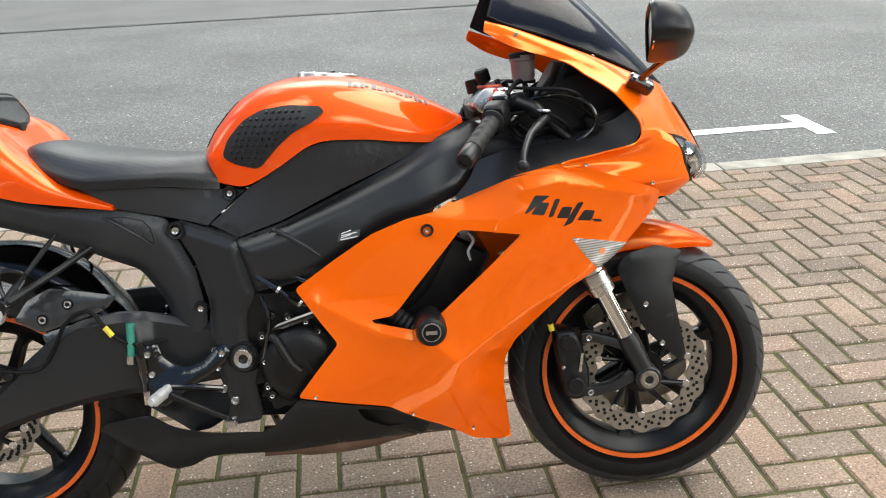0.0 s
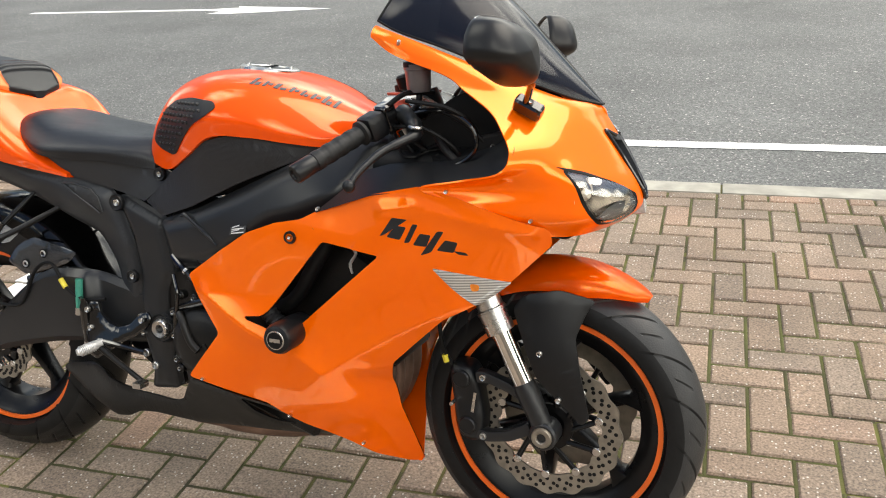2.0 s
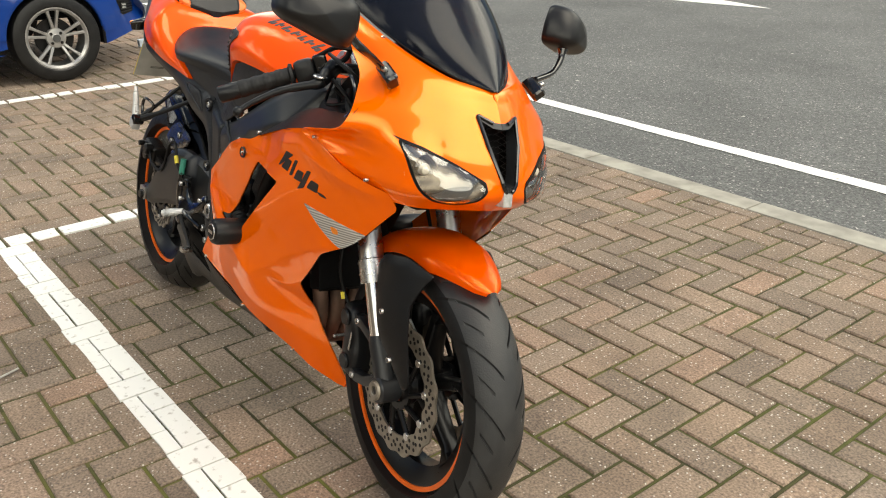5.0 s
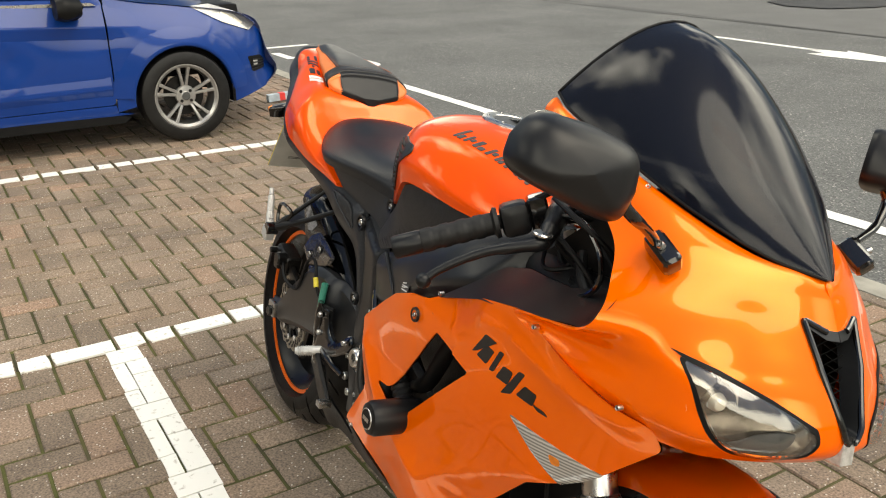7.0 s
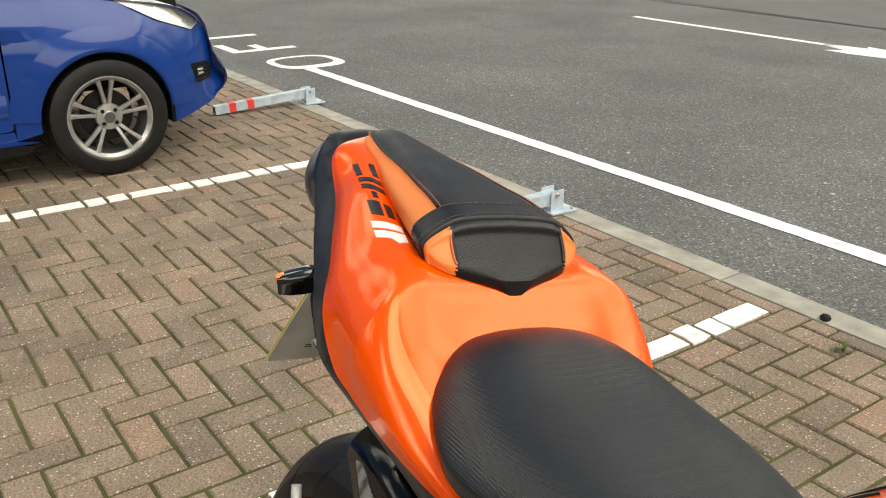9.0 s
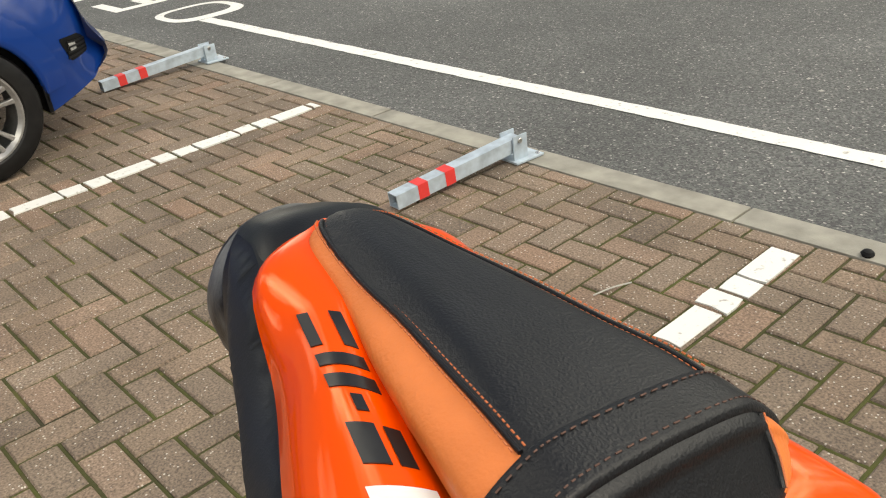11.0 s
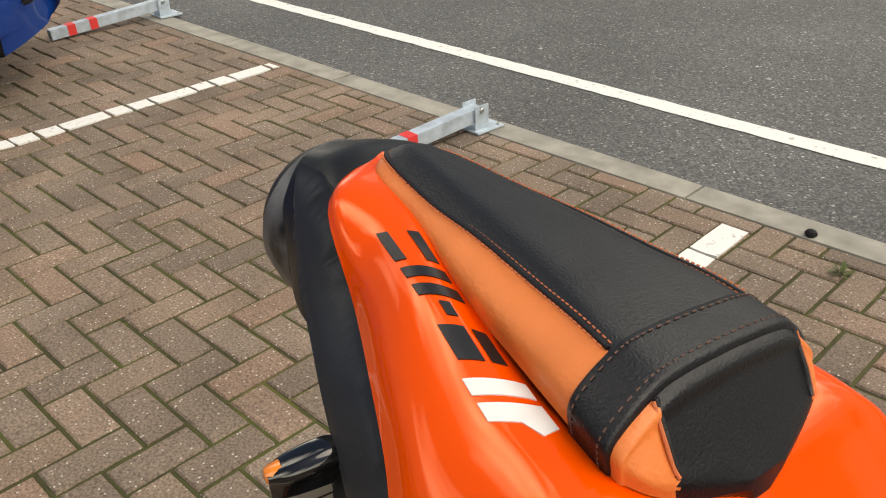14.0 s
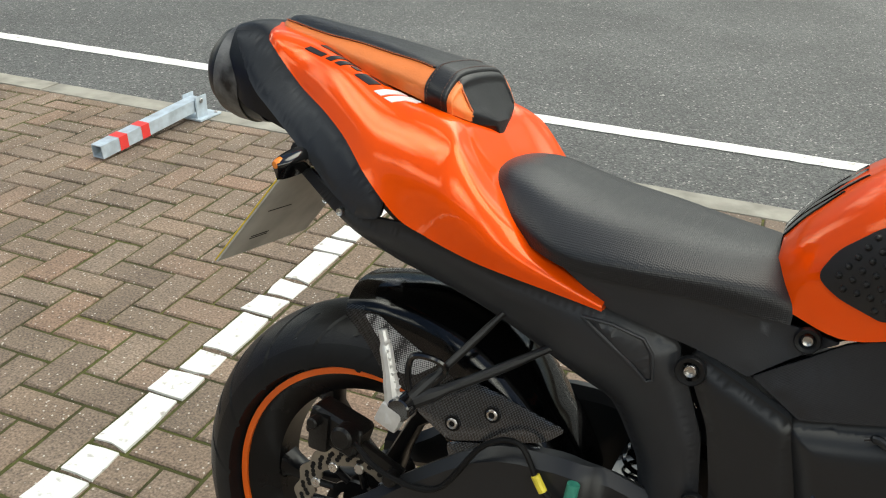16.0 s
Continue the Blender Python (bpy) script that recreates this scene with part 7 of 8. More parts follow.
part("brake_reservoir", lathe([(0, -0.002), (0.020, 0), (0.023, 0.006), (0.025, 0.040), (0.027, 0.042), (0.027, 0.052), (0.0, 0.054)], (1.128, -0.135, 0.965), (-0.05, -0.05, 1), 24, closed=False), mat("smoky_reservoir", (0.13, 0.11, 0.115), 0.35, vary=0.3, scale=30, coat=0.4), bike, "smoky grey brake fluid reservoir")
part("reservoir_cap", disc(0.027, 0.012, (1.125, -0.137, 1.010), (-0.05, -0.05, 1), 24), CAR_BLACK, bike)
part("reservoir_hose", tube([(1.128, -0.135, 0.966), (1.13, -0.145, 0.945), (1.125, -0.165, 0.928)], 0.006, 8, 10), CAR_BLACK, bike)
bm = plate(fillet([(1.02, 0.925), (1.05, 0.955), (1.10, 0.955), (1.13, 0.93), (1.11, 0.905), (1.04, 0.90)], 0.01), -0.115, 0.115, 0.008)
part("top_yoke", bm, STEEL, bike, "silver alloy top yoke with red accents")
for s in (-1, 1):
    part("yoke_accent", box((0.05, 0.035, 0.006), Matrix.Translation((1.065, s * 0.07, 0.957)), 0.002), RED_ANODISED, bike)
part("ignition_lock", disc(0.020, 0.03, (1.045, 0, 0.945), (-0.2, 0, 1), 20), CAR_BLACK, bike)
part("stem_nut", disc(0.020, 0.016, (1.08, 0, 0.953), (-0.2, 0, 1), 6), STEEL, bike)
part("damper_knob", disc(0.016, 0.03, (1.06, -0.03, 0.965), (-0.3, -0.2, 1), 14, 0.004), CAR_BLACK, bike)
dash = part("dashboard", box((0.07, 0.20, 0.10), Matrix.Translation((1.235, 0, 0.945)) @ Matrix.Rotation(radians(28), 4, "Y"), 0.02, 3), CAR_BLACK, bike, "black instrument cluster")
part("dial", disc(0.042, 0.008, (1.196, -0.03, 0.965), (-0.85, 0, 0.5), 30), GRAPHITE, dash)
part("steering_head", tube([(1.13, 0, 0.82), (1.07, 0, 0.95)], 0.045, 20), FRAME_PAINT, bike, "black steering head")
for s in (-1, 1):
    INNER = widths([(0.985, 0.765, 0.222), (1.08, 0.79, 0.231), (1.189, 0.803, 0.238), (1.323, 0.836, 0.247), (1.34, 0.88, 0.228), (1.20, 0.842, 0.178), (1.08, 0.83, 0.168), (1.02, 0.80, 0.19), (1.30, 0.875, 0.188)])
    trim = part("inner_trim", panel(fillet([(0.955, 0.738), (1.075, 0.780), (1.189, 0.800), (1.322, 0.832), (1.346, 0.870), (1.338, 0.905), (1.30, 0.878), (1.20, 0.842), (1.08, 0.830), (1.02, 0.812), (1.0, 0.78)], 0.01), INNER, (), 0.004, 0.014, s), BLACK_SATIN, bike, "matt black inner fairing trim")
    field_normals(trim, INNER, s)
    part("throttle_cable", tube([(1.12, s * 0.165, 0.925), (1.19, s * 0.182, 0.936), (1.245, s * 0.190, 0.915), (1.262, s * 0.190, 0.880), (1.240, s * 0.186, 0.848), (1.17, s * 0.178, 0.815)], 0.0042, 8, 30), BLACK_GLOSS, bike, "black throttle cable in a wide loop" if s < 0 else "black clutch cable in a wide loop")
    case = part("inner_case", box((0.10, 0.04, 0.075), Matrix.Translation((1.300, s * 0.146, 0.862)) @ Matrix.Rotation(radians(-14), 4, "Y"), 0.016, 3), CAR_BLACK, bike, "black electrical box inside the fairing")
    bolt((1.285, s * 0.168, 0.872), (0, s, 0.1), 0.006, case)
    part("wiring_loom", tube([(1.17, s * 0.150, 0.885), (1.20, s * 0.165, 0.855), (1.24, s * 0.160, 0.825), (1.30, s * 0.150, 0.80)], 0.008, 10, 20), GRIP_RUBBER, bike, "black wrapped wiring")
    part("duct_wall", panel(fillet([(1.02, 0.70), (1.36, 0.72), (1.36, 0.86), (1.20, 0.84), (1.05, 0.80)], 0.02), lambda x, z: 0.135, (), 0.006, 0.04, s), CAR_BLACK, bike, "black inner duct wall")
    for k, (x0, z0) in enumerate(((1.15, 0.90), (1.12, 0.88), (1.17, 0.93))):
        part("cable", tube([(x0 - 0.05, s * (0.16 + 0.01 * k), z0 + 0.02), (x0 + 0.04, s * (0.17 + 0.015 * k), z0 + 0.03 - 0.01 * k), (x0 + 0.12 - 0.02 * k, s * 0.16, z0 - 0.03), (x0 + 0.06, s * 0.13, z0 - 0.09), (x0 - 0.02, s * 0.10, z0 - 0.12)], 0.004, 8, 28), CAR_BLACK, bike, "black control cable")
    part("ram_air_tube", tube([(1.40, s * 0.05, 0.80), (1.28, s * 0.12, 0.83), (1.14, s * 0.13, 0.82), (1.02, s * 0.10, 0.82)], 0.036, 16, 18), CAR_BLACK, bike, "black ram-air tube")
for s in (-1, 1):
    part("fairing_lining", panel(fillet([(1.00, 0.80), (1.34, 0.76), (1.40, 0.80), (1.37, 0.93), (1.29, 0.985), (1.20, 0.96), (1.12, 0.90)], 0.02), lambda x, z: 0.128 + 0.05 * (z - 0.8), (), 0.006, 0.03, s), CAR_BLACK, bike, "black lining inside the nose")
    for k in range(6):
        r2 = random.Random(40 + k)
        pts = [(1.07 + 0.02 * k, s * (0.13 + 0.01 * (k % 3)), 0.90 - 0.01 * k)]
        for q in range(4):
            pts.append((pts[-1][0] + r2.uniform(0.01, 0.06), s * r2.uniform(0.13, 0.17), pts[-1][2] + r2.uniform(-0.05, 0.015)))
        part("wiring", tube(pts, 0.0035 + 0.001 * (k % 3), 7, 24), CAR_BLACK, bike, "black wiring behind the bars")
part("airbox", box((0.34, 0.22, 0.10), Matrix.Translation((0.74, 0, 0.80)) @ Matrix.Rotation(radians(-12), 4, "Y"), 0.03), CAR_BLACK, bike, "black airbox under the tank")
part("side_stand", tube([(0.50, 0.13, 0.25), (0.52, 0.20, 0.14), (0.535, 0.262, 0.060)], [0.011, 0.010, 0.010], 10, 10), BLACK_GLOSS, bike, "black side stand")
part("stand_foot", box((0.07, 0.035, 0.008), Matrix.Translation((0.54, 0.268, 0.0585)) @ Matrix.Rotation(radians(11.8), 4, "X"), 0.002), BLACK_GLOSS, bike)

# ---- parking barriers ----
def barrier(u, v0, v1, twist):
    """A folded-down parking post: hinge foot, square tube with an open end, red bands."""
    thing = tagged(new("parking_barrier"), "folded galvanised parking post with red bands on the paving", "barrier", "parking barriers")
    thing.matrix_world = TURN @ Matrix.Translation((u, v0, 0)) @ Matrix.Rotation(radians(twist), 4, "Z")
    ln = v1 - v0
    tilt = Matrix.Translation((0, 0, 0.033)) @ Matrix.Rotation(radians(3.6), 4, "X")
    h = 0.027
    bm = bmesh.new()
    rings = []
    for y, k in ((0.0, 0.86), (0.0, 1.0), (ln, 1.0), (ln, 0.86)):
        rings.append([tilt @ Vector((h * k * sx, y, h * k * sz)) for sx, sz in ((-1, -1), (1, -1), (1, 1), (-1, 1))])
    rings.insert(0, [tilt @ Vector((h * 0.86 * sx, 0.25, h * 0.86 * sz)) for sx, sz in ((-1, -1), (1, -1), (1, 1), (-1, 1))])
    grid_bm(rings, close_u=True, bm=bm)
    bmesh.ops.holes_fill(bm, edges=[e for e in bm.edges if e.is_boundary])
    post = part("post", bm, GALV, thing, "square galvanised tube")
    for y in (0.094, 0.218):
        rr = [[tilt @ Vector(((h + 0.0012) * sx, yy, (h + 0.0012) * sz)) for sx, sz in ((-1, -1), (1, -1), (1, 1), (-1, 1))] for yy in (y, y + 0.045)]
        part("red_band", grid_bm(rr, close_u=True), RED_BAND, post)
    part("foot_plate", box((0.13, 0.14, 0.008), Matrix.Translation((0, ln + 0.01, 0.008)), 0.002), GALV, thing)
    for sx in (-1, 1):
        part("hinge_cheek", box((0.006, 0.07, 0.10), Matrix.Translation((sx * 0.036, ln - 0.015, 0.058)), 0.002), GALV, thing)
        part("hinge_pin", disc(0.011, 0.008, (sx * 0.039, ln - 0.02, 0.088), (sx, 0, 0), 14), STEEL, thing)
        part("foot_bolt", disc(0.009, 0.008, (sx * 0.05, ln + 0.06, 0.011), (0, 0, 1), 6), STEEL, thing)
    return thing


barrier(-2.000, 1.558, 2.15, -4)
barrier(-4.555, 1.575, 2.25, -2)

# ---- parked car ----
car = tagged(new("car"), "parked deep blue small hatchback with alloy wheels", "car")
CAR_U, CAR_V = -4.475, 0.70
car.matrix_world = TURN @ Matrix.Translation((CAR_U, CAR_V, 0)) @ Matrix.Rotation(radians(90), 4, "Z")
ARCH = [(0.322 * math.cos(radians(a)), 0.292 + 0.322 * math.sin(radians(a))) for a in range(-12, 193, 9)]
CS = widths([(0.66, 0.42, 0.56), (0.64, 0.34, 0.60), (0.58, 0.62, 0.66), (0.56, 0.50, 0.69), (0.50, 0.30, 0.72), (0.42, 0.68, 0.75), (0.40, 0.45, 0.80), (0.15, 0.83, 0.76), (0.20, 0.68, 0.845), (0.10, 0.50, 0.862), (0.0, 0.64, 0.868), (-0.20, 0.87, 0.775), (-0.30, 0.72, 0.845), (-0.35, 0.50, 0.862), (-0.43, 0.93, 0.775), (-0.43, 0.24, 0.845), (0.34, 0.22, 0.80), (-1.0, 0.93, 0.80), (-1.0, 0.70, 0.862), (-1.0, 0.62, 0.855), (-1.0, 0.40, 0.868), (-1.0, 0.24, 0.84), (-1.6, 0.93, 0.80), (-1.6, 0.70, 0.862), (-1.6, 0.40, 0.868), (-1.6, 0.24, 0.84)])
for s in (-1, 1):
    wing = part("front_wing", panel([(-0.432, 0.235), (-0.432, 0.60), (-0.425, 0.925), (-0.20, 0.885), (0.12, 0.835), (0.30, 0.735), (0.50, 0.662), (0.555, 0.69), (0.600, 0.65), (0.632, 0.56), (0.652, 0.44), (0.735, 0.366), (0.735, 0.340), (0.62, 0.268), (0.345, 0.215)] + ARCH, CS, (), 0.02, 0.035, s, 0.006), BLUE, car, "blue front wing and bumper corner")
    part("fog_lamp_recess", panel(fillet([(0.455, 0.500), (0.575, 0.492), (0.622, 0.455), (0.625, 0.395), (0.50, 0.388)], 0.016), lambda x, z: CS(x, z) + 0.003, (), 0.004, 0.02, s), CAR_BLACK, wing, "black fog lamp recess")
    part("fog_lamp", panel(fillet([(0.500, 0.475), (0.545, 0.470), (0.550, 0.425), (0.510, 0.428)], 0.010), lambda x, z: CS(x, z) + 0.005, (), 0.004, 0.02, s), LAMP_LENS, wing)
    for q in range(4):
        part("grille_bar", panel([(0.485 + q * 0.004, 0.404 + q * 0.022), (0.618, 0.402 + q * 0.017), (0.618, 0.409 + q * 0.017), (0.485 + q * 0.004, 0.412 + q * 0.022)], lambda x, z: CS(x, z) + 0.010, (), 0.006, 0.04, s), BLACK_SATIN, wing)
    lamp = part("headlamp", panel(fillet([(0.10, 0.845), (0.24, 0.852), (0.42, 0.79), (0.565, 0.70), (0.50, 0.665), (0.30, 0.738)], 0.012), lambda x, z: CS(x, z) + 0.004 - 0.25 * max(0, z - 0.80), (), 0.01, 0.03, s), LAMP_LENS, car, "long clear headlamp")
    part("lamp_bowl", panel(fillet([(0.30, 0.80), (0.40, 0.775), (0.46, 0.715), (0.40, 0.71), (0.30, 0.75)], 0.012), lambda x, z: CS(x, z) + 0.006, (), 0.004, 0.03, s), LAMP_SILVER, lamp)
    door = part("door", panel(fillet([(-0.442, 0.285), (-0.442, 0.60), (-0.437, 0.915), (-1.0, 0.935), (-1.62, 0.95), (-1.60, 0.6), (-1.56, 0.32), (-1.45, 0.285)], 0.025), CS, (), 0.02, 0.05, s, 0.004), BLUE, car, "blue car door")
    field_normals(wing, CS, s)
    field_normals(door, CS, s)
    # a sharp fold along the waist, deepest on the door and fading out on the wing
    for x0, x1, owner in ((-0.20, -0.431, wing), (-0.443, -1.60, door)):
        rows = []
        for k in range(25):
            x = x0 + (x1 - x0) * k / 24
            zc, f = 0.742 - 0.055 * (x + 0.20), min(1.0, max(0.0, (-0.20 - x) / 0.30))
            rows.append([Vector((x, s * (CS(x, zc + dz) + dy * f - 0.0025 * (1 - f)), zc + dz)) for dz, dy in ((0.13, -0.001), (0.07, 0.009), (0.012, 0.021), (0.0, 0.0235), (-0.008, 0.020), (-0.050, 0.006), (-0.072, -0.001))])
        bm = grid_bm(rows)
        part("waist_fold", bm, BLUE, owner, "", 60)
    rows = []
    for k in range(15):
        x = -0.455 - 1.11 * k / 14
        zc = 0.385 + 0.012 * (x + 0.45)
        rows.append([Vector((x, s * (CS(x, zc + dz) + dy), zc + dz)) for dz, dy in ((0.075, -0.001), (0.03, 0.007), (0.004, 0.012), (-0.006, 0.010), (-0.045, -0.001))])
    part("lower_fold", grid_bm(rows), BLUE, door, "", 60)
    rows = []
    for a in range(2, 180, 6):
        ca, sa = math.cos(radians(a)), math.sin(radians(a))
        rows.append([Vector((r * ca, s * (CS(r * ca, 0.292 + r * sa) + dy), 0.292 + r * sa)) for r, dy in ((0.321, -0.012), (0.3225, 0.006), (0.330, 0.012), (0.350, 0.011), (0.385, 0.006), (0.425, 0.002), (0.460, -0.002))])
    part("arch_flare", grid_bm(rows), BLUE, wing, "", 60)
    part("window_trim", panel([(-0.47, 0.884), (-1.62, 0.906), (-1.62, 0.926), (-0.50, 0.902)], lambda x, z: 0.812, (), 0.012, 0.05, s), STEEL, car, "bright strip along the window")
    part("side_window", panel([(-0.56, 0.940), (-1.60, 0.968), (-1.50, 1.34), (-1.15, 1.36)], widths([(-0.56, 0.94, 0.775), (-1.6, 0.97, 0.79), (-1.3, 1.35, 0.60), (-1.5, 1.34, 0.61)]), (), 0.006, 0.06, s), SCREEN, car, "dark side window")
    mir = part("door_mirror", body([(-0.72, ((0, 0.99), (0.07, 0.985), (0.105, 0.96), (0.11, 0.91), (0.09, 0.885))), (-0.66, ((0, 1.0), (0.075, 0.995), (0.115, 0.965), (0.12, 0.91), (0.10, 0.875))), (-0.58, ((0, 0.98), (0.05, 0.975), (0.08, 0.95), (0.085, 0.915), (0.07, 0.895)))], 12, 14), CAR_BLACK, car, "black door mirror")
    mir.matrix_basis = Matrix.Translation((0, s * 0.90, -0.045))
    part("mirror_foot", tube([(-0.58, s * 0.79, 0.890), (-0.60, s * 0.83, 0.868), (-0.63, s * 0.90, 0.862)], [0.042, 0.036, 0.052], 14, 10), CAR_BLACK, car, "black mirror foot")
    part("sill_edge", panel([(-0.36, 0.200), (-0.44, 0.214), (-1.9, 0.236), (-2.1, 0.205), (-2.1, 0.165), (-0.40, 0.165)], lambda x, z: 0.838, (), 0.03, 0.06, s), CAR_BLACK, car, "black strip along the lower sill")
    part("sill", panel([(-0.34, 0.215), (-0.432, 0.232), (-0.442, 0.28), (-1.45, 0.28), (-1.9, 0.28), (-2.15, 0.23), (-2.15, 0.19)], lambda x, z: 0.845 - 0.25 * max(0, 0.25 - z), (), 0.03, 0.05, s), BLUE, car, "blue car sill")
    bm = grid_bm([[Vector((r * math.cos(radians(a)), s * y, 0.292 + r * math.sin(radians(a)))) for r, y in ((0.326, 0.835), (0.332, 0.70), (0.332, 0.52), (0.20, 0.50))] for a in range(-4, 185, 4)])
    part("arch_liner", bm, CAR_BLACK, car)
    part("mud_flap", box((0.02, 0.10, 0.12), Matrix.Translation((0.325, s * 0.775, 0.28)), 0.006), CAR_BLACK, car)
    REAR = [(-2.49 + 0.345 * math.cos(radians(a)), 0.292 + 0.345 * math.sin(radians(a))) for a in range(-12, 193, 9)]
    part("rear_quarter", panel([(-1.57, 0.29), (-1.61, 0.6), (-1.63, 0.95), (-2.5, 1.0), (-3.15, 0.95), (-3.27, 0.7), (-3.25, 0.35), (-2.84, 0.22)] + [(x, z) for x, z in REAR][1:-1] + [(-1.9, 0.285)], lambda x, z: 0.862 - 0.10 * max(0, z - 0.72) ** 1.2 - 0.30 * max(0, -2.75 - x) ** 2, (), 0.02, 0.06, s), BLUE, car, "blue rear quarter panel")
TOP = [
    [(0.555, 0.72, 0.690), (0.600, 0.45, 0.715), (0.620, 0.0, 0.725)],
    [(0.42, 0.76, 0.785), (0.44, 0.45, 0.805), (0.45, 0.0, 0.812)],
    [(0.12, 0.765, 0.842), (0.12, 0.45, 0.875), (0.12, 0.0, 0.885)],
    [(-0.20, 0.775, 0.888), (-0.20, 0.45, 0.930), (-0.20, 0.0, 0.94)],
    [(-0.44, 0.775, 0.928), (-0.42, 0.45, 0.985), (-0.42, 0.0, 1.0)],
]
full = [[(x, -y, z) for x, y, z in r] + [(x, y, z) for x, y, z in reversed(r[:-1])] for r in TOP]
bm = grid_bm(surface(full, 21, 18))
bmesh.ops.solidify(bm, geom=bm.faces[:], thickness=0.01)
part("bonnet", bm, BLUE, car, "blue car bonnet")
CABIN = [
    (-0.44, ((0, 0.98), (0.40, 0.97), (0.62, 0.95), (0.74, 0.93), (0.76, 0.90))),
    (-0.80, ((0, 1.18), (0.38, 1.17), (0.56, 1.14), (0.72, 0.98), (0.76, 0.92))),
    (-1.15, ((0, 1.40), (0.36, 1.39), (0.54, 1.35), (0.72, 1.02), (0.77, 0.93))),
    (-1.8, ((0, 1.47), (0.36, 1.46), (0.56, 1.41), (0.73, 1.05), (0.78, 0.94))),
    (-2.6, ((0, 1.43), (0.36, 1.42), (0.55, 1.37), (0.73, 1.05), (0.78, 0.95))),
    (-3.22, ((0, 1.05), (0.36, 1.04), (0.55, 1.02), (0.70, 0.98), (0.74, 0.92))),
]
part("cabin", body(CABIN, 14, 24), BLUE, car, "blue roof and pillars")
part("windscreen", grid_bm(surface([[(-0.46, -0.66, 0.955), (-0.46, 0, 1.004), (-0.46, 0.66, 0.955)], [(-0.80, -0.57, 1.16), (-0.80, 0, 1.20), (-0.80, 0.57, 1.16)], [(-1.13, -0.52, 1.375), (-1.13, 0, 1.41), (-1.13, 0.52, 1.375)]], 15, 10)), SCREEN, car, "sloping windscreen")
bm = bmesh.new()
box((3.6, 1.40, 0.45), Matrix.Translation((-1.35, 0, 0.62)), 0.05, 2, bm)
part("underbody", bm, CAR_BLACK, car, "dark underbody")
FRONT = [[(0.592, -0.67, 0.68), (0.645, -0.40, 0.71), (0.665, 0, 0.72), (0.645, 0.40, 0.71), (0.592, 0.67, 0.68)], [(0.632, -0.66, 0.52), (0.70, -0.40, 0.53), (0.72, 0, 0.535), (0.70, 0.40, 0.53), (0.632, 0.66, 0.52)], [(0.728, -0.57, 0.358), (0.795, -0.35, 0.352), (0.815, 0, 0.35), (0.795, 0.35, 0.352), (0.728, 0.57, 0.358)], [(0.55, -0.66, 0.25), (0.62, -0.35, 0.24), (0.64, 0, 0.24), (0.62, 0.35, 0.24), (0.55, 0.66, 0.25)]]
bm = grid_bm(surface(FRONT, 21, 16))
bmesh.ops.solidify(bm, geom=bm.faces[:], thickness=0.01)
part("front_bumper", bm, BLUE, car, "blue front bumper")
part("tailgate", box((0.06, 1.40, 0.75), Matrix.Translation((-3.23, 0, 0.66)), 0.02), BLUE, car)
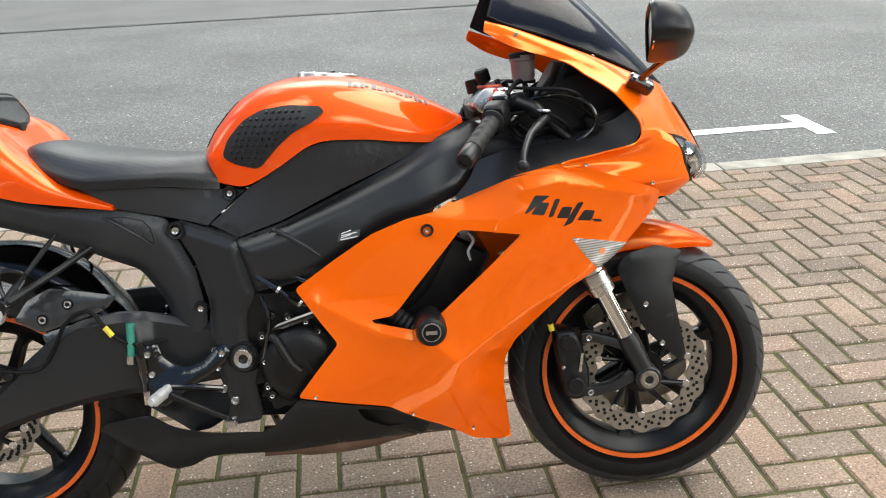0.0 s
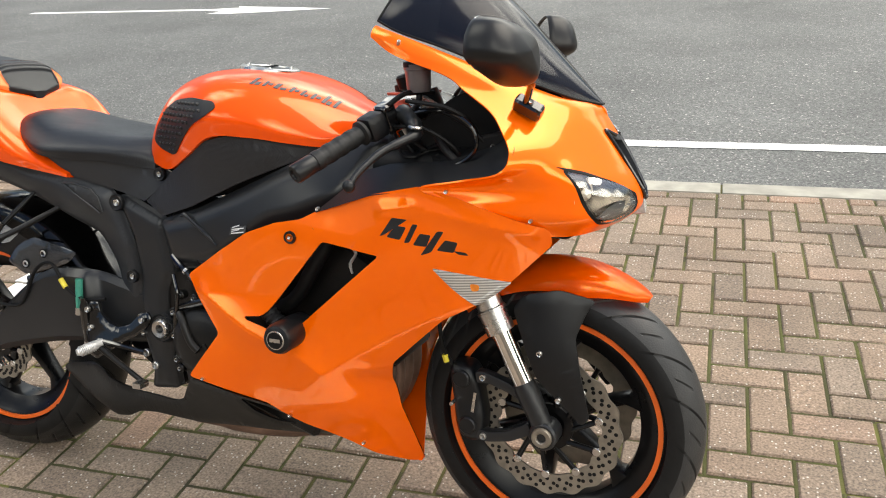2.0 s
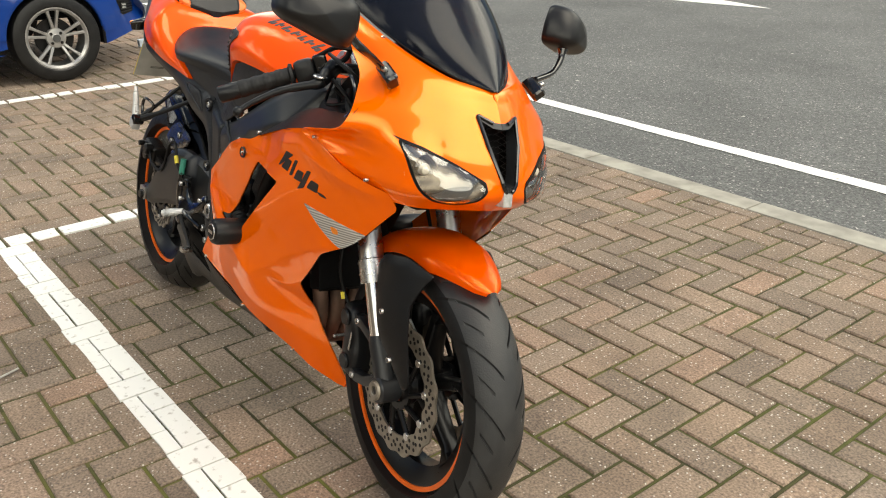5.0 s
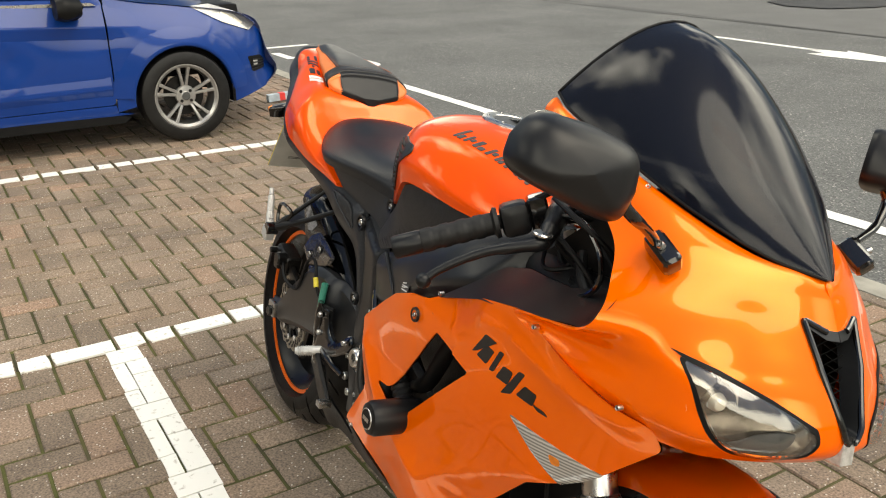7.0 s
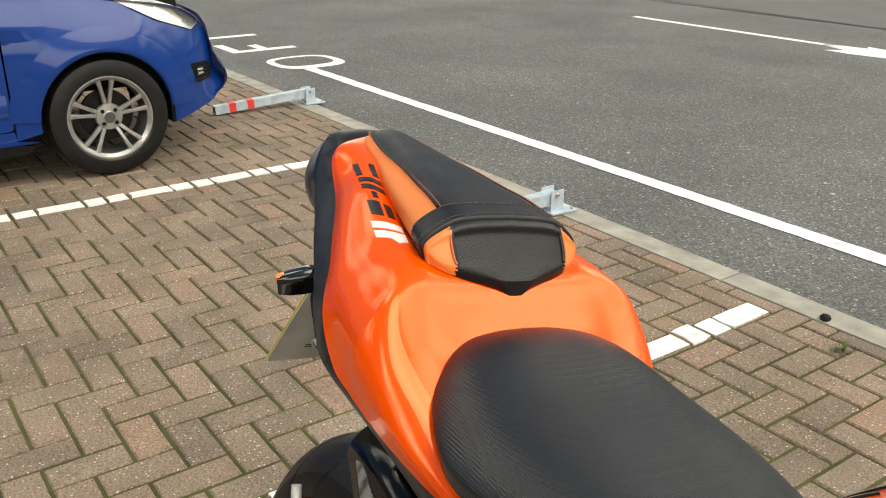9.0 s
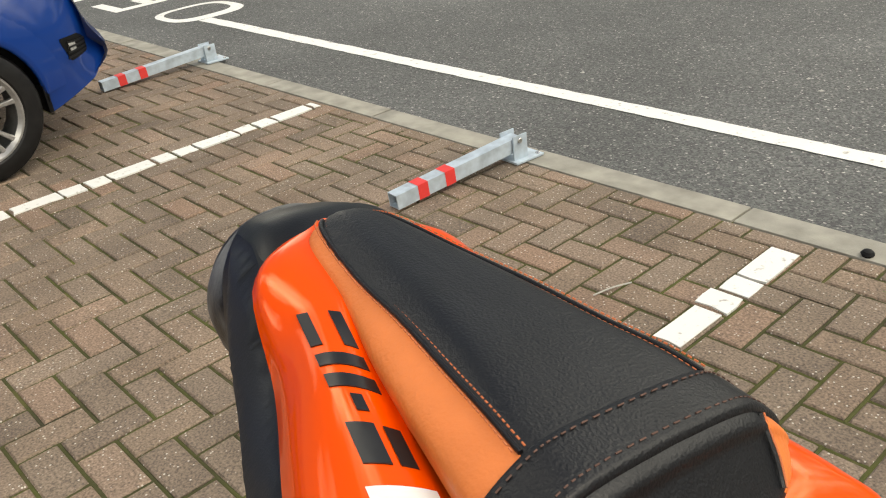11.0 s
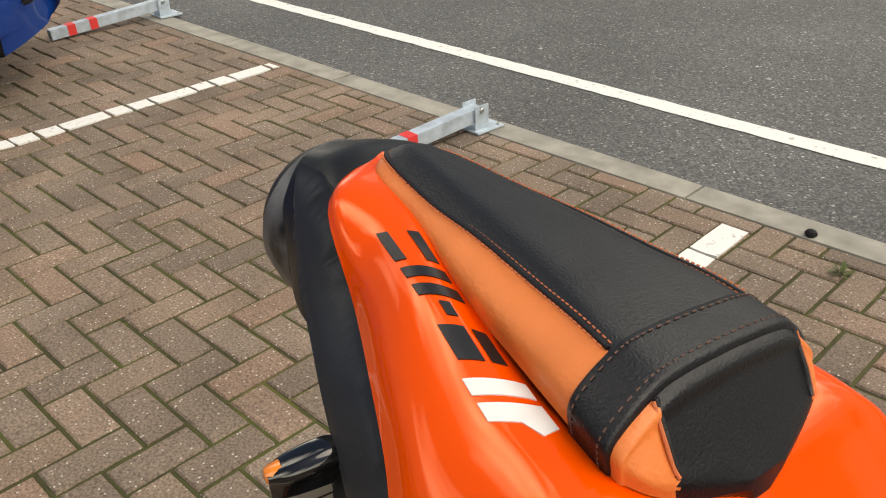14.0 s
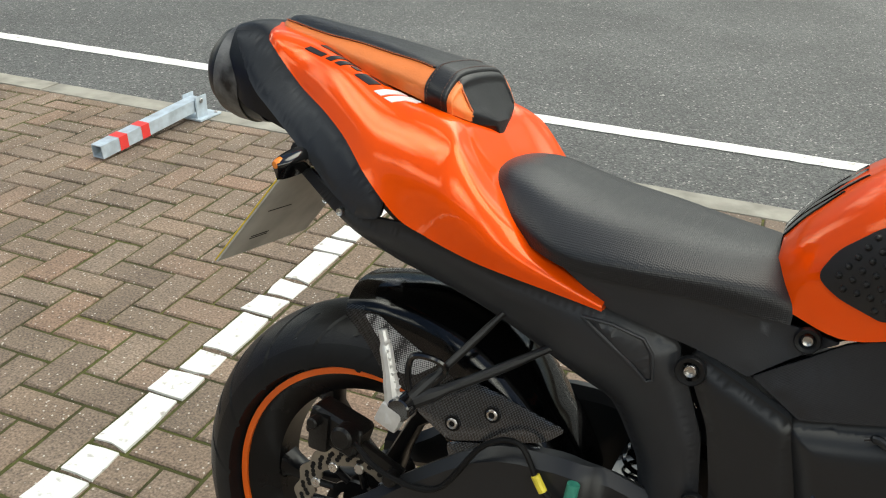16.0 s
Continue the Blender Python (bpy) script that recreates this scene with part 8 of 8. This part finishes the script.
for cx in (0.0, -2.49):
    for s in (-1, 1):
        cy = s * 0.755
        # the inner rim and drum are darker than the lip and spokes
        rim = part("road_wheel", lathe([(0.198, 0.095), (0.205, 0.098), (0.207, 0.09), (0.190, 0.075), (0.182, 0.0), (0.190, -0.08), (0.205, -0.095), (0.19, -0.09), (0.176, 0.0), (0.183, 0.080)], (cx, cy, 0.292), (0, s, 0), 48), GRAPHITE, car, "twin-spoke alloy wheel")
        part("rim_lip", lathe([(0.184, 0.083), (0.199, 0.099), (0.207, 0.099), (0.208, 0.092), (0.196, 0.086)], (cx, cy, 0.292), (0, s, 0), 48), ALLOY, rim, "bright rim lip")
        part("tyre", lathe([(0.200, 0.090), (0.215, 0.104), (0.255, 0.106), (0.282, 0.096), (0.292, 0.075), (0.293, 0.0), (0.292, -0.075), (0.282, -0.096), (0.215, -0.104), (0.200, -0.090)], (cx, cy, 0.292), (0, s, 0), 56), RUBBER, rim, "black car tyre")
        part("brake_drum", disc(0.13, 0.02, (cx, cy + s * 0.0, 0.292), (0, s, 0), 28), ENGINE, rim)
        part("hub", lathe([(0, 0.078), (0.026, 0.078), (0.030, 0.074), (0.062, 0.070), (0.068, 0.060), (0.060, 0.04), (0.06, 0.0)], (cx, cy, 0.292), (0, s, 0), 30, closed=False), ALLOY, rim)
        part("hub_cap", disc(0.026, 0.004, (cx, cy + s * 0.077, 0.292), (0, s, 0), 24), GRAPHITE, rim)
        for k in range(5):
            for q in (-1, 1):
                a0 = radians(90 + 72 * k)
                rows = []
                for rr, da, wd, yo in ((0.045, 0.16, 0.012, 0.060), (0.080, 0.155, 0.0105, 0.070), (0.130, 0.170, 0.0095, 0.080), (0.170, 0.180, 0.0110, 0.085), (0.190, 0.182, 0.0150, 0.086)):
                    b = a0 + q * da
                    o, t = Vector((cx + rr * math.cos(b), cy, 0.292 + rr * math.sin(b))), Vector((-math.sin(b), 0, math.cos(b)))
                    rows.append([o + t * (wd * m) + Vector((0, s * (yo + n), 0)) for m, n in ((-1.0, -0.022), (-0.92, -0.003), (-0.60, 0.001), (0.60, 0.001), (0.92, -0.003), (1.0, -0.022))])
                bm = grid_bm(rows, close_u=True, cap=True)
                bmesh.ops.recalc_face_normals(bm, faces=bm.faces)
                part("spoke", bm, ALLOY, rim)
        for k in range(4):
            a = radians(45 + 90 * k)
            part("wheel_nut", disc(0.011, 0.010, (cx + 0.044 * math.cos(a), cy + s * 0.068, 0.292 + 0.044 * math.sin(a)), (0, s, 0), 6), ENGINE, rim)

# ---- unseen plain walls, added to cut off low sky in the reflections ----
WALL = mat("unseen_wall_brown", (0.20, 0.17, 0.14), 0.9, vary=0.35, scale=0.5, bump=0.2, bump_scale=20)
for name, u0, v0, u1, v1, h in (("unseen_wall_south", -34, -9.0, 34, -8.7, 3.2), ("unseen_wall_north", -34, 24, 34, 24.3, 1.8), ("unseen_wall_west", -34, -11, -33.7, 24, 3.0), ("unseen_wall_east", 33.7, -11, 34, 24, 3.0)):
    bm = box((u1 - u0, v1 - v0, h), TURN @ Matrix.Translation(((u0 + u1) / 2, (v0 + v1) / 2, h / 2 - 0.2)), 0.02)
    tagged(part(name, bm, WALL), "unseen plain brown wall, added to bound the low sky", "wall", kind="structure")
bm = bmesh.new()
bm.faces.new([bm.verts.new(TURN @ Vector(p)) for p in ((-34, 9.0, -0.008), (34, 8.9, -0.008), (34, 24, 0.004), (-34, 24, 0.004))])
PATCH = mat("old_asphalt", (0.112, 0.113, 0.110), 0.85, vary=0.2, scale=1.2, second=(0.098, 0.099, 0.097), bump=0.7, bump_scale=240)
tagged(part("road_far", bm, PATCH), "paler old asphalt beyond a seam in the road", "road", kind="structure")
seam_mat = mat("bitumen_seam", (0.055, 0.056, 0.056), 0.6, vary=0.3, scale=5)
rows = []
for i in range(120):
    u = -16 + i * 0.2
    w = 0.014 + 0.014 * noise.noise(Vector((u * 1.7, 3, 0)))
    v = 9.0 + 0.03 * noise.noise(Vector((u * 0.8, 0, 0))) + (0.25 * max(0, (-5 - u) / 6))
    rows.append([TURN @ Vector((u, v - w, -0.004)), TURN @ Vector((u, v + w, -0.004))])
tagged(part("trim_seam", grid_bm(rows), seam_mat), "dark bitumen seam across the road", "road seam", kind="structure")

# an irregular shape, darker than the asphalt round it
old = mat("dark_asphalt_shape", (0.034, 0.034, 0.035), 0.75, vary=0.3, scale=2, bump=0.6, bump_scale=240)
bm = bmesh.new()
bm.faces.new([bm.verts.new(TURN @ Vector((u, v, 0.010))) for u, v in [(-7.91, 11.52), (-7.23, 11.13), (-6.56, 11.24), (-6.24, 11.97), (-6.35, 13.6), (-7.57, 14.4), (-8.22, 13.58), (-8.25, 12.52)]])
tagged(part("road_patch", bm, old), "dark irregular patch on the far road", "road patch", kind="structure")

# ---- litter and twigs ----
tagged(part("straw", tube([TURN @ Vector(p) for p in ((0.42, -0.80, 0.006), (0.33, -0.76, 0.012), (0.26, -0.68, 0.010), (0.22, -0.60, 0.006))], 0.003, 6, 14), PLATE_WHITE), "dry pale straw lying on the paving", "straw")
tagged(part("pebble", lathe([(0, 0.014), (0.014, 0.010), (0.020, 0.002), (0.016, -0.006)], TURN @ Vector((-0.62, 2.16, 0.008)), (0.1, 0, 1), 9, closed=False), CAR_BLACK), "dark pebble lying on the kerb", "pebble")

rl = random.Random(8)
vs, fs = [], []
for k in range(46):
    c, w = Vector((rl.uniform(-5.5, 4.0), rl.uniform(2.95, 8.2), 0)), rl.uniform(0.004, 0.013)
    o, n = len(vs), 5
    z = road_z(c.y) + 0.003
    vs += [TURN @ Vector((c.x + w * rl.uniform(0.6, 1.3) * math.cos(2 * math.pi * i / n), c.y + w * rl.uniform(0.6, 1.3) * math.sin(2 * math.pi * i / n), z)) for i in range(n)] + [TURN @ Vector((c.x, c.y, z + w * 0.5))]
    fs += [(o + i, o + (i + 1) % n, o + n) for i in range(n)]
me = bpy.data.meshes.new("grit")
me.from_pydata(vs, [], fs)
me.materials.append(PLATE_WHITE)
tagged(new("grit", me), "pale grit scattered over the road", "grit", kind="stuff")

# ---- moss in the joints, a weed and a twig by the kerb ----
rm = random.Random(21)
vs, fs = [], []
for cu, cv, flat in BLOCKS:
    if not (-4.2 < cu < 4.4 and -1.6 < cv < 2.12):
        continue
    hx, hy = (W, W / 2) if flat else (W / 2, W)
    for ax, ay, bx, by in ((-hx, -hy, hx, -hy), (-hx, -hy, -hx, hy)):
        ln = math.hypot(bx - ax, by - ay)
        n = max(2, int(ln / 0.02))
        for k in range(n):
            f0, f1 = k / n, (k + 1) / n
            p, q = Vector((cu + ax + (bx - ax) * f0, cv + ay + (by - ay) * f0, 0)), Vector((cu + ax + (bx - ax) * f1, cv + ay + (by - ay) * f1, 0))
            grow = noise.noise(Vector((p.x * 1.3, p.y * 1.3, 0))) + 0.6 * noise.noise(Vector((p.x * 6, p.y * 6, 3))) + 0.35 * noise.noise(Vector((p.x * 22, p.y * 22, 7)))
            if grow < -0.14 or q.y > 2.12:
                continue
            side = Vector((-(q - p).y, (q - p).x, 0)).normalized()
            w = 0.0050 + 0.0050 * min(1, grow) * rm.uniform(0.5, 1.2)
            top = -0.0035 + 0.0045 * min(1, grow * 1.4) * rm.uniform(0.4, 1.2)
            o = len(vs)
            for pt, h in ((p - (q - p) * 0.1, top - 0.002), ((p + q) / 2 + side * rm.uniform(-0.0015, 0.0015), top), (q + (q - p) * 0.1, top - 0.002)):
                ww = w * rm.uniform(0.75, 1.2)
                vs += [TURN @ (pt - side * ww + Vector((0, 0, -0.007))), TURN @ (pt + Vector((0, 0, h))), TURN @ (pt + side * ww + Vector((0, 0, -0.007)))]
            fs += [(o, o + 1, o + 4, o + 3), (o + 1, o + 2, o + 5, o + 4), (o + 3, o + 4, o + 7, o + 6), (o + 4, o + 5, o + 8, o + 7)]
me = bpy.data.meshes.new("moss")
me.from_pydata(vs, [], fs)
me.materials.append(MOSS)
me.shade_smooth()
tagged(new("moss", me), "green and brown moss in the paving joints", "moss", kind="stuff")


def weed(u, v, size, seed):
    """A low tuft of narrow leaves growing from a joint."""
    rw = random.Random(seed)
    verts, faces = [], []
    for k in range(26):
        a, lean, ln = rw.uniform(0, 6.28), rw.uniform(0.5, 1.3), size * rw.uniform(0.5, 1.0)
        d = Vector((math.cos(a), math.sin(a), 0))
        side = Vector((-d.y, d.x, 0)) * size * 0.07
        base = Vector((u, v, 0)) + d * rw.uniform(0, size * 0.3)
        o = len(verts)
        for f, w in ((0, 0.8), (0.5, 1.0), (1.0, 0.1)):
            c = base + d * ln * f * math.sin(lean) + Vector((0, 0, ln * (f - 0.35 * f * f) * math.cos(lean) + 0.002))
            verts += [TURN @ (c - side * w), TURN @ (c + side * w)]
        faces += [(o, o + 1, o + 3, o + 2), (o + 2, o + 3, o + 5, o + 4)]
    wm = bpy.data.meshes.new("weed")
    wm.from_pydata(verts, [], faces)
    wm.materials.append(GRASS)
    return tagged(new("weed", wm), "small green weed growing in a paving joint", "weed")


weed(-0.466, 2.011, 0.045, 3)
tagged(part("twig", tube([TURN @ Vector(p) for p in ((-1.087, 1.521, 0.006), (-1.066, 1.580, 0.011), (-1.045, 1.639, 0.007))], 0.0025, 6, 10), PLATE_WHITE), "thin pale twig lying on the paving", "twig")
# ---- the nearest paving blocks, one by one ----
shapes = {}
for flat in (True, False):
    for k in range(6):
        me = bpy.data.meshes.new("paving_block")
        s = (2 * W, W) if flat else (W, 2 * W)
        me.from_pydata(block_verts(*s, rng.uniform(-0.002, 0.0015), (rng.uniform(-0.010, 0.010), rng.uniform(-0.010, 0.010))), [], BLOCK_FACES)
        me.materials.append(PAVE_OBJ)
        shapes[flat, k] = me
for i, (cu, cv, flat) in enumerate(NEAR):
    ob = new("block", shapes[flat, rng.randrange(6)])
    ob.parent = paving
    ob.matrix_basis = TURN @ Matrix.Translation((cu, cv, 0))
